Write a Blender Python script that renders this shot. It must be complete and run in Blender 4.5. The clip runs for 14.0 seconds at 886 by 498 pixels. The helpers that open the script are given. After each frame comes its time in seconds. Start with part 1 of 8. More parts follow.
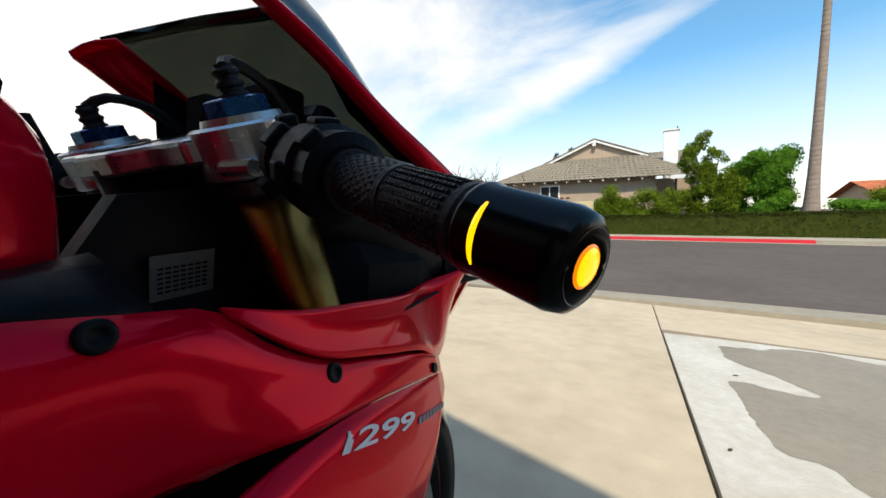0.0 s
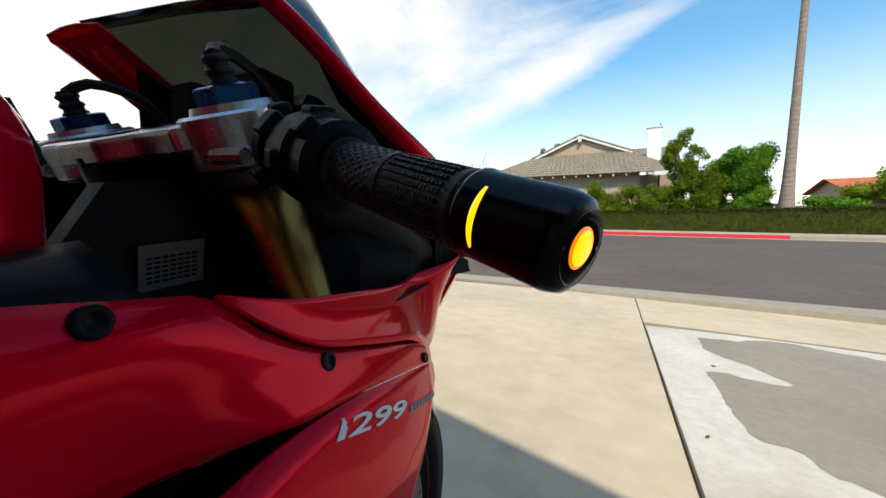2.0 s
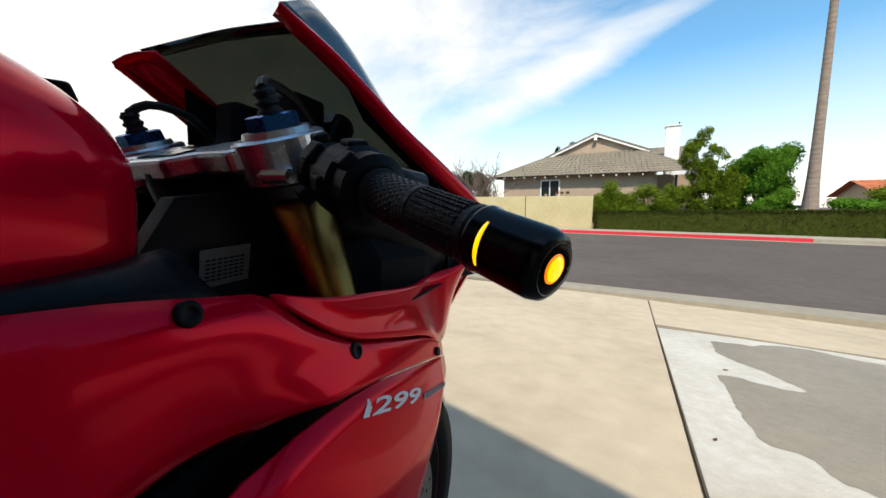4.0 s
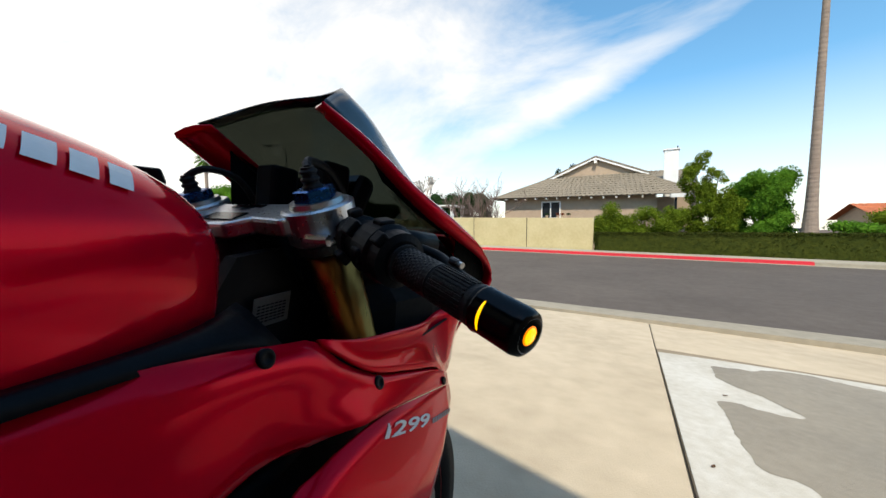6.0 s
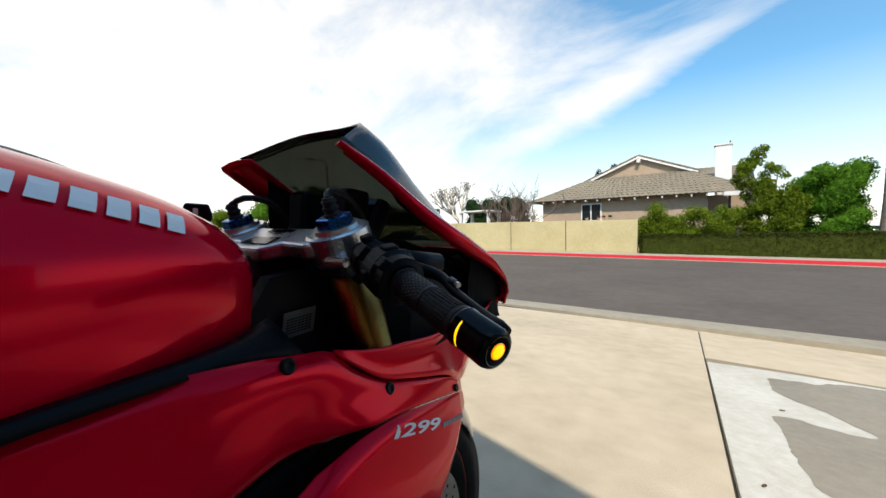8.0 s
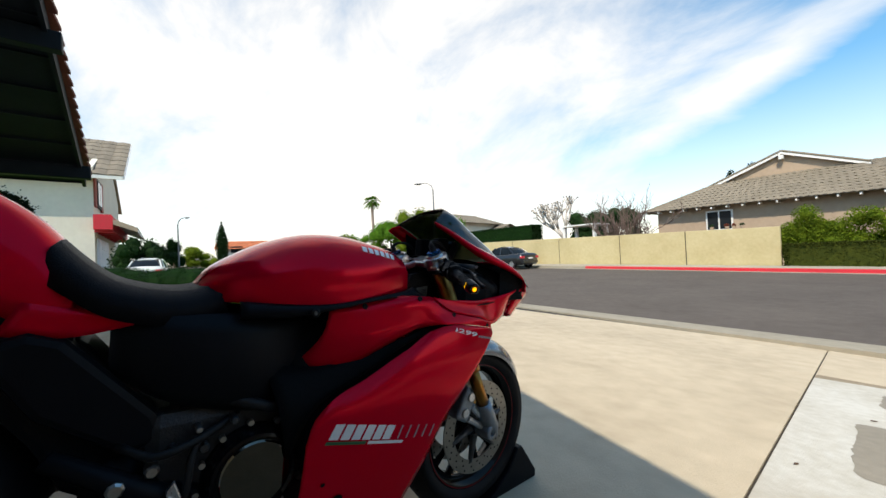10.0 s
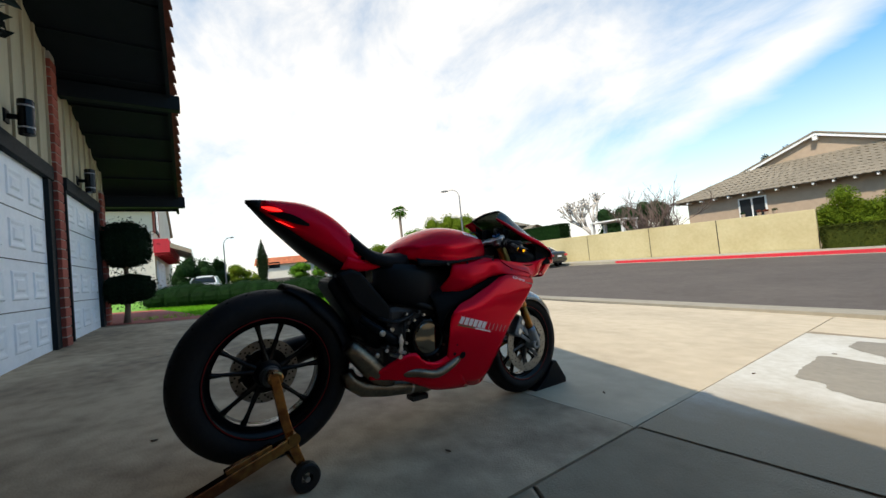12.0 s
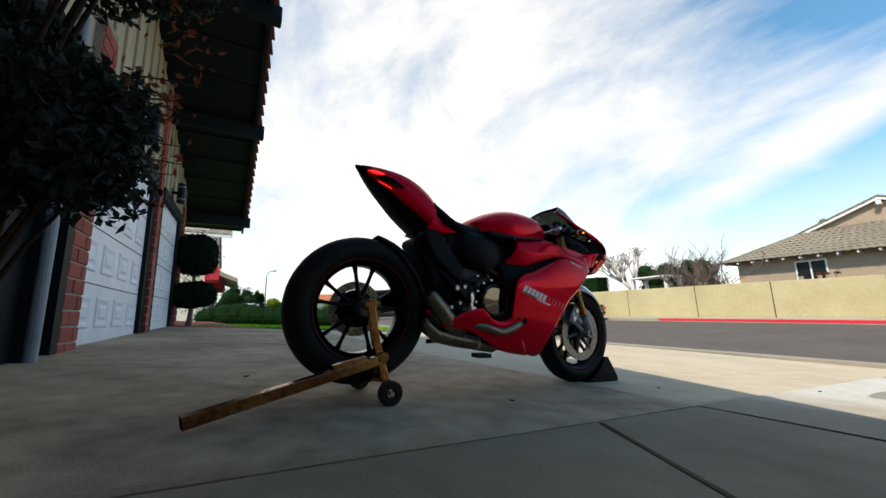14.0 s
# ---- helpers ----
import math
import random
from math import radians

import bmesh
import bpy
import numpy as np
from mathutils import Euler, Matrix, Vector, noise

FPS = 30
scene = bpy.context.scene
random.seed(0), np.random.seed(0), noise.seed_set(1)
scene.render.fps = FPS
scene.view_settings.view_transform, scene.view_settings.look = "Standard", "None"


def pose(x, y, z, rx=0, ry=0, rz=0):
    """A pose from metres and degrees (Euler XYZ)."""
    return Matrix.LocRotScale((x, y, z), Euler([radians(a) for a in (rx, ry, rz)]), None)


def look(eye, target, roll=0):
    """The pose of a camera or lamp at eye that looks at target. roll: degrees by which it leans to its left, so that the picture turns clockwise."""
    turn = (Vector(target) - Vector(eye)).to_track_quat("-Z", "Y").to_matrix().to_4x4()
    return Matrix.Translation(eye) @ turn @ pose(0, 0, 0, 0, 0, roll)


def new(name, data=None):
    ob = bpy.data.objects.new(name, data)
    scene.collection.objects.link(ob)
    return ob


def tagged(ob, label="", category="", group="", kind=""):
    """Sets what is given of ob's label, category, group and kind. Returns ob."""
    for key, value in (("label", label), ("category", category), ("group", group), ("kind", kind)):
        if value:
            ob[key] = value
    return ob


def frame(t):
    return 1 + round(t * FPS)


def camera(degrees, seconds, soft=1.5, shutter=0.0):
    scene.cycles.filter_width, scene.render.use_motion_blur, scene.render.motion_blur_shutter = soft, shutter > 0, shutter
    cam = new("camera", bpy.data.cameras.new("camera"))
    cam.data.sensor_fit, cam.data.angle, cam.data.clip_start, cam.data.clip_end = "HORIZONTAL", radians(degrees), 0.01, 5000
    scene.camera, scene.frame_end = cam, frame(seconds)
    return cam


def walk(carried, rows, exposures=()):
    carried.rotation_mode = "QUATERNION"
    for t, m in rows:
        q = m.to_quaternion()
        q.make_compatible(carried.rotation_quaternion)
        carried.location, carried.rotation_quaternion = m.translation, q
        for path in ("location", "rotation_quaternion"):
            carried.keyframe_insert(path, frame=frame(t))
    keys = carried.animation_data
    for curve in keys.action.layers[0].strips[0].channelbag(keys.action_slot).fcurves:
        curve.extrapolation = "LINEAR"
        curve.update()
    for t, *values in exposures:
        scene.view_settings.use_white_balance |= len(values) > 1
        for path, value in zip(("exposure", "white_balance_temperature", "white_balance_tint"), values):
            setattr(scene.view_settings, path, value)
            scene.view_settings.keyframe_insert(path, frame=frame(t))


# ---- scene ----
cam = camera(101.0, 14.0)
PATH = [
    (0, pose(0.4010, 1.0411, 0.7558, 84.95, 1.30, 27.20)),
    (0.5, pose(0.3975, 1.0375, 0.7597, 85.01, 0.88, 26.13)),
    (1, pose(0.3973, 1.0337, 0.7596, 84.86, 0.68, 24.95)),
    (1.5, pose(0.4051, 1.0323, 0.7587, 84.42, 0.87, 24.32)),
    (2, pose(0.3991, 1.0355, 0.7527, 84.09, 1.03, 25.17)),
    (2.5, pose(0.3985, 1.0379, 0.7537, 84.78, 0.99, 24.90)),
    (3, pose(0.4012, 1.0375, 0.7601, 84.87, 0.99, 25.14)),
    (3.2, pose(0.3986, 1.0359, 0.7614, 84.58, 1.07, 25.75)),
    (5.3, pose(0.4529, 0.9370, 0.7838, 83.43, -0.02, 27.92)),
    (5.5, pose(0.4518, 0.9370, 0.7890, 84.96, 0.05, 27.61)),
    (6, pose(0.4418, 0.9353, 0.8037, 86.81, -0.06, 27.40)),
    (6.5, pose(0.4535, 0.9300, 0.8228, 88.30, 0.67, 26.30)),
    (7, pose(0.4633, 0.9315, 0.8227, 86.71, 0.74, 27.02)),
    (7.5, pose(0.4784, 0.9374, 0.8215, 85.79, 1.00, 28.39)),
    (8, pose(0.4942, 0.9196, 0.8216, 87.70, 1.08, 33.20)),
    (8.5, pose(0.5232, 0.8442, 0.8139, 88.66, 1.36, 35.66)),
    (9, pose(0.6370, 0.7209, 0.8338, 88.77, 1.79, 41.71)),
    (9.2, pose(0.6989, 0.6825, 0.8343, 87.62, 1.81, 43.98)),
    (11.3, pose(1.5315, 0.0207, 0.8215, 97.31, 3.10, 54.76)),
    (11.5, pose(1.5538, -0.0573, 0.7886, 95.96, 4.06, 52.03)),
    (12, pose(1.5903, -0.2317, 0.7233, 92.13, 5.82, 53.70)),
    (12.5, pose(1.6642, -0.3937, 0.6671, 95.74, 4.40, 57.71)),
    (13, pose(1.6565, -0.4805, 0.5090, 99.38, 3.24, 55.47)),
    (13.5, pose(1.6253, -0.5047, 0.3777, 100.50, 2.39, 57.95)),
    (14, pose(1.6191, -0.5148, 0.3313, 100.18, 1.62, 58.34)),
]
walk(cam, PATH, [(0, 0.12), (14.0, 0.12)])

# ---- sky and sun ----
SUN_FROM = Vector((0.3, -0.74, 1.0)).normalized()
world = bpy.data.worlds.new("sky")
scene.world = world
world.use_nodes = True
wn, wl = world.node_tree.nodes, world.node_tree.links
wn.clear()
w_out = wn.new("ShaderNodeOutputWorld")
w_bg = wn.new("ShaderNodeBackground")
w_bg.inputs[1].default_value = 0.108
sky = wn.new("ShaderNodeTexSky")
sky.sky_type = "NISHITA"
sky.sun_disc = False
sky.sun_elevation = math.asin(SUN_FROM.z)
sky.sun_rotation = math.atan2(SUN_FROM.x, SUN_FROM.y)
sky.air_density, sky.dust_density, sky.ozone_density = 1.0, 0.5, 1.0
coord = wn.new("ShaderNodeTexCoord")
# high thin cloud: streaks drawn out along one heading, thickest low in the west
w_map = wn.new("ShaderNodeMapping")
w_map.inputs["Rotation"].default_value = (0.25, 0.15, radians(40))
w_map.inputs["Scale"].default_value = (1.1, 2.6, 3.2)
w_noise = wn.new("ShaderNodeTexNoise")
w_noise.inputs["Scale"].default_value = 1.35
w_noise.inputs["Detail"].default_value = 7.0
w_noise.inputs["Roughness"].default_value = 0.6
w_noise.inputs["Distortion"].default_value = 0.35
w_dot = wn.new("ShaderNodeVectorMath")
w_dot.operation = "DOT_PRODUCT"
w_dot.inputs[1].default_value = Vector((-0.83, 0.50, 0.24)).normalized()
w_mr = wn.new("ShaderNodeMapRange")
w_mr.inputs["From Min"].default_value, w_mr.inputs["From Max"].default_value = 0.38, 1.0
w_mr.inputs["To Min"].default_value, w_mr.inputs["To Max"].default_value = -0.44, 0.40
w_add = wn.new("ShaderNodeMath")
w_ramp = wn.new("ShaderNodeValToRGB")
w_ramp.color_ramp.elements[0].position, w_ramp.color_ramp.elements[1].position = 0.40, 0.86
w_ramp.color_ramp.elements[0].color = (0.09, 0.09, 0.09, 1)
w_mix = wn.new("ShaderNodeMix")
w_mix.data_type = "RGBA"
w_mix.inputs["B"].default_value = (10.2, 9.8, 9.2, 1)
wl.new(coord.outputs["Generated"], w_map.inputs["Vector"])
wl.new(w_map.outputs["Vector"], w_noise.inputs["Vector"])
wl.new(coord.outputs["Generated"], w_dot.inputs[0])
wl.new(w_dot.outputs["Value"], w_mr.inputs["Value"])
w_gain = wn.new("ShaderNodeMath")
w_gain.operation = "MULTIPLY_ADD"
w_gain.inputs[1].default_value, w_gain.inputs[2].default_value = 1.15, -0.075
# one long wisp apart from the rest, over the end of the street
w_side = wn.new("ShaderNodeVectorMath")
w_side.operation = "DOT_PRODUCT"
w_side.inputs[1].default_value = Vector((0.35, 0.355, -0.867)).normalized()
w_abs = wn.new("ShaderNodeMath")
w_abs.operation = "ABSOLUTE"
w_band = wn.new("ShaderNodeMapRange")
w_band.interpolation_type = "SMOOTHSTEP"
w_band.inputs["From Min"].default_value, w_band.inputs["From Max"].default_value = 0.0, 0.075
w_band.inputs["To Min"].default_value, w_band.inputs["To Max"].default_value = 1.0, 0.0
w_mid = wn.new("ShaderNodeVectorMath")
w_mid.operation = "DOT_PRODUCT"
w_mid.inputs[1].default_value = Vector((0.0, 0.92, 0.38)).normalized()
w_end = wn.new("ShaderNodeMapRange")
w_end.interpolation_type = "SMOOTHSTEP"
w_end.inputs["From Min"].default_value, w_end.inputs["From Max"].default_value = 0.86, 0.99
w_end.inputs["To Min"].default_value, w_end.inputs["To Max"].default_value = 0.0, 0.32
w_wisp = wn.new("ShaderNodeMath")
w_wisp.operation = "MULTIPLY_ADD"
wl.new(coord.outputs["Generated"], w_side.inputs[0])
wl.new(w_side.outputs["Value"], w_abs.inputs[0])
wl.new(w_abs.outputs["Value"], w_band.inputs["Value"])
wl.new(coord.outputs["Generated"], w_mid.inputs[0])
wl.new(w_mid.outputs["Value"], w_end.inputs["Value"])
wl.new(w_band.outputs["Result"], w_wisp.inputs[0])
wl.new(w_end.outputs["Result"], w_wisp.inputs[1])
wl.new(w_gain.outputs["Value"], w_wisp.inputs[2])
wl.new(w_noise.outputs["Fac"], w_gain.inputs[0])
wl.new(w_wisp.outputs["Value"], w_add.inputs[0])
wl.new(w_mr.outputs["Result"], w_add.inputs[1])
wl.new(w_add.outputs["Value"], w_ramp.inputs["Fac"])
# haze that pales the sky towards the horizon
w_xyz = wn.new("ShaderNodeSeparateXYZ")
w_haze = wn.new("ShaderNodeMapRange")
w_haze.interpolation_type = "SMOOTHSTEP"
w_haze.inputs["From Min"].default_value, w_haze.inputs["From Max"].default_value = 0.0, 0.42
w_haze.inputs["To Min"].default_value, w_haze.inputs["To Max"].default_value = 0.72, 0.0
w_max = wn.new("ShaderNodeMath")
w_max.operation = "MAXIMUM"
wl.new(coord.outputs["Generated"], w_xyz.inputs[0])
wl.new(w_xyz.outputs["Z"], w_haze.inputs["Value"])
wl.new(w_haze.outputs["Result"], w_max.inputs[0])
wl.new(w_ramp.outputs["Color"], w_max.inputs[1])
wl.new(w_max.outputs["Value"], w_mix.inputs["Factor"])
w_hue = wn.new("ShaderNodeHueSaturation")
w_hue.inputs["Hue"].default_value = 0.485
w_hue.inputs["Saturation"].default_value, w_hue.inputs["Value"].default_value = 1.4, 1.9
wl.new(sky.outputs["Color"], w_hue.inputs["Color"])
wl.new(w_hue.outputs["Color"], w_mix.inputs["A"])
wl.new(w_mix.outputs["Result"], w_bg.inputs["Color"])
wl.new(w_bg.outputs["Background"], w_out.inputs["Surface"])
sun = new("sun", bpy.data.lights.new("sun", "SUN"))
sun.data.energy, sun.data.angle, sun.data.color = 5.0, radians(0.6), (1.0, 0.91, 0.76)
sun.matrix_world = look(SUN_FROM * 50, (0, 0, 0))


# ---- materials ----
def mat(name, base, rough=0.6, metal=0.0, second=None, scale=3.0, amount=0.5, bump=0.0, bump_scale=60.0, coat=0.0, random_hue=0.0, rough_var=0.1, contrast=(0.35, 0.65), detail=6.0, trans=0.0, ior=1.45, emit=None, emit_strength=0.0, specular=0.5, stretch=None, islands=False):
    """A surface with colour that varies at two scales, roughness that varies with it, and fine relief."""
    m = bpy.data.materials.new(name)
    m.use_nodes = True
    nodes, links = m.node_tree.nodes, m.node_tree.links
    b = nodes["Principled BSDF"]
    b.inputs["Roughness"].default_value, b.inputs["Metallic"].default_value = rough, metal
    b.inputs["Coat Weight"].default_value, b.inputs["Coat Roughness"].default_value = coat, 0.04
    b.inputs["IOR"].default_value, b.inputs["Transmission Weight"].default_value = ior, trans
    b.inputs["Specular IOR Level"].default_value = specular
    base = (*base, 1)
    second = (*second, 1) if second else tuple(c * 0.72 for c in base[:3]) + (1,)
    tc = nodes.new("ShaderNodeTexCoord")
    where = tc.outputs["Object"]
    if stretch:
        mp = nodes.new("ShaderNodeMapping")
        mp.inputs["Scale"].default_value = stretch
        links.new(where, mp.inputs["Vector"])
        where = mp.outputs["Vector"]
    n1, n2 = nodes.new("ShaderNodeTexNoise"), nodes.new("ShaderNodeTexNoise")
    for n, s in ((n1, scale), (n2, scale * 9.0)):
        n.inputs["Scale"].default_value, n.inputs["Detail"].default_value = s, detail
        links.new(where, n.inputs["Vector"])
    avg = nodes.new("ShaderNodeMath")
    avg.operation = "MULTIPLY_ADD"
    avg.inputs[1].default_value = 0.4
    links.new(n2.outputs["Fac"], avg.inputs[0])
    half = nodes.new("ShaderNodeMath")
    half.operation = "MULTIPLY"
    half.inputs[1].default_value = 0.6
    links.new(n1.outputs["Fac"], half.inputs[0])
    links.new(half.outputs[0], avg.inputs[2])
    ramp = nodes.new("ShaderNodeMapRange")
    ramp.inputs["From Min"].default_value, ramp.inputs["From Max"].default_value = contrast
    ramp.inputs["To Max"].default_value = amount * 2 if amount < 0.5 else 1.0
    links.new(avg.outputs[0], ramp.inputs["Value"])
    mix = nodes.new("ShaderNodeMix")
    mix.data_type = "RGBA"
    mix.inputs["A"].default_value, mix.inputs["B"].default_value = base, second
    links.new(ramp.outputs["Result"], mix.inputs["Factor"])
    colour = mix.outputs["Result"]
    if random_hue:
        which = nodes.new("ShaderNodeNewGeometry").outputs["Random Per Island"] if islands else nodes.new("ShaderNodeObjectInfo").outputs["Random"]
        hs = nodes.new("ShaderNodeHueSaturation")
        mr = nodes.new("ShaderNodeMapRange")
        mr.inputs["To Min"].default_value, mr.inputs["To Max"].default_value = 1 - random_hue, 1 + random_hue
        links.new(which, mr.inputs["Value"])
        links.new(mr.outputs["Result"], hs.inputs["Value"])
        links.new(colour, hs.inputs["Color"])
        colour = hs.outputs["Color"]
    links.new(colour, b.inputs["Base Color"])
    if rough_var:
        rr = nodes.new("ShaderNodeMapRange")
        rr.inputs["To Min"].default_value, rr.inputs["To Max"].default_value = max(0.02, rough - rough_var), min(1.0, rough + rough_var)
        links.new(n2.outputs["Fac"], rr.inputs["Value"])
        links.new(rr.outputs["Result"], b.inputs["Roughness"])
    if bump:
        nb = nodes.new("ShaderNodeTexNoise")
        nb.inputs["Scale"].default_value, nb.inputs["Detail"].default_value = bump_scale, 5.0
        links.new(tc.outputs["Object"], nb.inputs["Vector"])
        bp = nodes.new("ShaderNodeBump")
        bp.inputs["Strength"].default_value, bp.inputs["Distance"].default_value = bump, 0.01
        links.new(nb.outputs["Fac"], bp.inputs["Height"])
        links.new(bp.outputs["Normal"], b.inputs["Normal"])
    if emit:
        b.inputs["Emission Color"].default_value, b.inputs["Emission Strength"].default_value = (*emit, 1), emit_strength
    return m


RED = mat("red_lacquer", (0.66, 0.0004, 0.019), 0.19, metal=0.35, coat=0.85, second=(0.60, 0.0003, 0.017), scale=2.0, amount=0.3, rough_var=0.03, specular=0.02)
RED.node_tree.nodes["Principled BSDF"].inputs["Coat IOR"].default_value = 1.2
RED.node_tree.nodes["Principled BSDF"].inputs["Specular Tint"].default_value = (0.85, 0.03, 0.06, 1)
RED_DULL = mat("red_stripe", (0.16, 0.002, 0.006), 0.5, scale=12, specular=0.2)
BLACK_GLOSS = mat("black_gloss", (0.004, 0.004, 0.005), 0.2, coat=0.06, scale=8, rough_var=0.06, specular=0.2)
BLACK_MATT = mat("black_plastic", (0.005, 0.006, 0.0085), 0.44, scale=14, bump=0.04, bump_scale=400, rough_var=0.1, specular=0.12)
BLACK_DEEP = mat("black_lining", (0.004, 0.0048, 0.006), 0.7, scale=14, specular=0.1)
RUBBER = mat("rubber", (0.007, 0.007, 0.008), 0.5, scale=20, second=(0.013, 0.013, 0.014), bump=0.2, bump_scale=300, specular=0.28)
TYRE = mat("tyre_rubber", (0.008, 0.008, 0.0095), 0.6, scale=9, second=(0.015, 0.015, 0.016), bump=0.2, bump_scale=180, specular=0.15)
GOLD = mat("gold_nitride", (0.40, 0.185, 0.042), 0.3, metal=1.0, scale=18, second=(0.30, 0.13, 0.03), stretch=(1, 1, 0.15), rough_var=0.08)
ZINC = mat("yellow_zinc", (0.40, 0.22, 0.075), 0.2, metal=1.0, scale=5, second=(0.20, 0.075, 0.035), rough_var=0.14, bump=0.1, contrast=(0.42, 0.58))
ALU = mat("machined_aluminium", (0.66, 0.67, 0.70), 0.30, metal=0.95, scale=25, second=(0.57, 0.58, 0.60), rough_var=0.1)
ALU_DARK = mat("cast_grey_metal", (0.10, 0.105, 0.11), 0.42, metal=0.8, scale=25, second=(0.06, 0.06, 0.065), bump=0.2, bump_scale=250)
STEEL = mat("brushed_steel", (0.55, 0.53, 0.5), 0.34, metal=1.0, scale=22, second=(0.42, 0.4, 0.38))
TITAN = mat("titanium", (0.23, 0.19, 0.14), 0.36, metal=1.0, scale=10, second=(0.12, 0.10, 0.078), rough_var=0.12, bump=0.08)
BLUE = mat("blue_anodised", (0.02, 0.14, 0.42), 0.26, metal=0.9, scale=25, second=(0.015, 0.10, 0.33))
SMOKE = mat("smoked_screen", (0.030, 0.035, 0.026), 0.04, scale=4, trans=0.85, ior=1.42, rough_var=0.0, specular=0.5)
CAST_BLUE = mat("blue_grey_cast_metal", (0.27, 0.30, 0.33), 0.4, metal=0.6, scale=25, second=(0.19, 0.21, 0.235), bump=0.15, bump_scale=250)
LAMP_GREY = mat("galvanised_steel", (0.22, 0.225, 0.23), 0.5, metal=0.5, scale=12, second=(0.16, 0.165, 0.17))
MUDGUARD = mat("gloss_grey_paint", (0.22, 0.225, 0.24), 0.25, metal=0.4, coat=0.8, scale=9, second=(0.17, 0.175, 0.19))
CLUTCH = mat("bronze_tinted_cover", (0.17, 0.155, 0.125), 0.05, metal=1.0, scale=30, second=(0.14, 0.126, 0.10), rough_var=0.02)
WHITE_PAINT = mat("white_lettering", (0.82, 0.82, 0.82), 0.4, scale=20, second=(0.74, 0.74, 0.74))
GREY_PRINT = mat("grey_print", (0.32, 0.32, 0.33), 0.55, scale=20)
GREEN_PRINT = mat("green_stripe", (0.02, 0.12, 0.05), 0.4, scale=20)
LABEL_GREY = mat("faded_label", (0.14, 0.14, 0.14), 0.55, scale=20)
DISC_FRONT = mat("front_disc_steel", (0.31, 0.295, 0.27), 0.38, metal=1.0, scale=22, second=(0.22, 0.21, 0.19))
DISC_WORN = mat("worn_disc_steel", (0.38, 0.36, 0.32), 0.42, metal=0.9, scale=22, second=(0.28, 0.26, 0.23))
ENGINE_BLACK = mat("black_cast_metal", (0.022, 0.023, 0.026), 0.45, metal=0.5, scale=25, second=(0.035, 0.036, 0.04), bump=0.25, bump_scale=220)
LEATHER = mat("seat_cover", (0.006, 0.006, 0.008), 0.55, scale=30, bump=0.25, bump_scale=350, specular=0.12)
CLEAR_GREY = mat("clear_lens", (0.09, 0.09, 0.095), 0.2, scale=60, coat=0.5, second=(0.15, 0.15, 0.15))
AMBER_LIT = mat("amber_lens_lit", (0.9, 0.30, 0.01), 0.25, scale=30, coat=0.6, second=(0.7, 0.2, 0.01), emit=(1.0, 0.52, 0.0), emit_strength=1.5)
AMBER_RIM = mat("amber_lens_edge", (0.9, 0.20, 0.005), 0.25, scale=30, coat=0.6, emit=(1.0, 0.22, 0.0), emit_strength=1.1)
TAIL_LIT = mat("tail_lamp_lit", (0.7, 0.01, 0.01), 0.3, emit=(1.0, 0.02, 0.015), emit_strength=2.2, scale=20)
def thins_into_shade(m, plain):
    """The chalky bleaching thins out unevenly towards the slab's lower joint; the fade also paints its shaded end
    darker.
    """
    nodes, links = m.node_tree.nodes, m.node_tree.links
    into = nodes["Principled BSDF"].inputs["Base Color"]
    chalk = into.links[0].from_socket
    tc, cut, nz = nodes.new("ShaderNodeTexCoord"), nodes.new("ShaderNodeVectorMath"), nodes.new("ShaderNodeTexNoise")
    cut.operation = "DOT_PRODUCT"
    cut.inputs[1].default_value = (-0.45, 1.0, 0.0)
    links.new(tc.outputs["Object"], cut.inputs[0])
    links.new(tc.outputs["Object"], nz.inputs["Vector"])
    nz.inputs["Scale"].default_value, nz.inputs["Detail"].default_value = 3.0, 7.0
    add = nodes.new("ShaderNodeMath")
    links.new(cut.outputs["Value"], add.inputs[0])
    links.new(nz.outputs["Fac"], add.inputs[1])
    ramp = nodes.new("ShaderNodeMapRange")
    ramp.inputs["From Min"].default_value, ramp.inputs["From Max"].default_value = 1.85, 2.85
    links.new(add.outputs[0], ramp.inputs["Value"])
    mix = nodes.new("ShaderNodeMix")
    mix.data_type = "RGBA"
    mix.inputs["A"].default_value = (*plain, 1)
    links.new(chalk, mix.inputs["B"])
    links.new(ramp.outputs["Result"], mix.inputs["Factor"])
    links.new(mix.outputs["Result"], into)



CONCRETE = mat("concrete", (0.53, 0.446, 0.325), 0.82, second=(0.40, 0.331, 0.237), scale=0.7, amount=0.6, bump=0.3, bump_scale=110, contrast=(0.38, 0.66), specular=0.2, detail=9)
# older brown slabs and right-hand slabs, both darkened further for the house's shade
CONCRETE_OLD_SHADED = mat("old_concrete_with_shade", (0.47, 0.365, 0.25), 0.85, second=(0.215, 0.16, 0.11), scale=0.9, amount=0.8, bump=0.35, bump_scale=110, contrast=(0.40, 0.64), specular=0.2, detail=9)
CONCRETE_SHADED = mat("shaded_concrete", (0.305, 0.246, 0.17), 0.82, second=(0.205, 0.163, 0.111), scale=0.8, amount=0.6, bump=0.3, bump_scale=110, contrast=(0.36, 0.66), specular=0.2, detail=9)
CONCRETE_PALE = mat("bleached_concrete", (0.56, 0.54, 0.485), 0.8, second=(0.43, 0.40, 0.335), scale=2.2, amount=0.7, bump=0.35, bump_scale=90, contrast=(0.40, 0.66), specular=0.2)
# low end drops to the slab colour that has shade painted in
thins_into_shade(CONCRETE_PALE, (0.30, 0.243, 0.17))
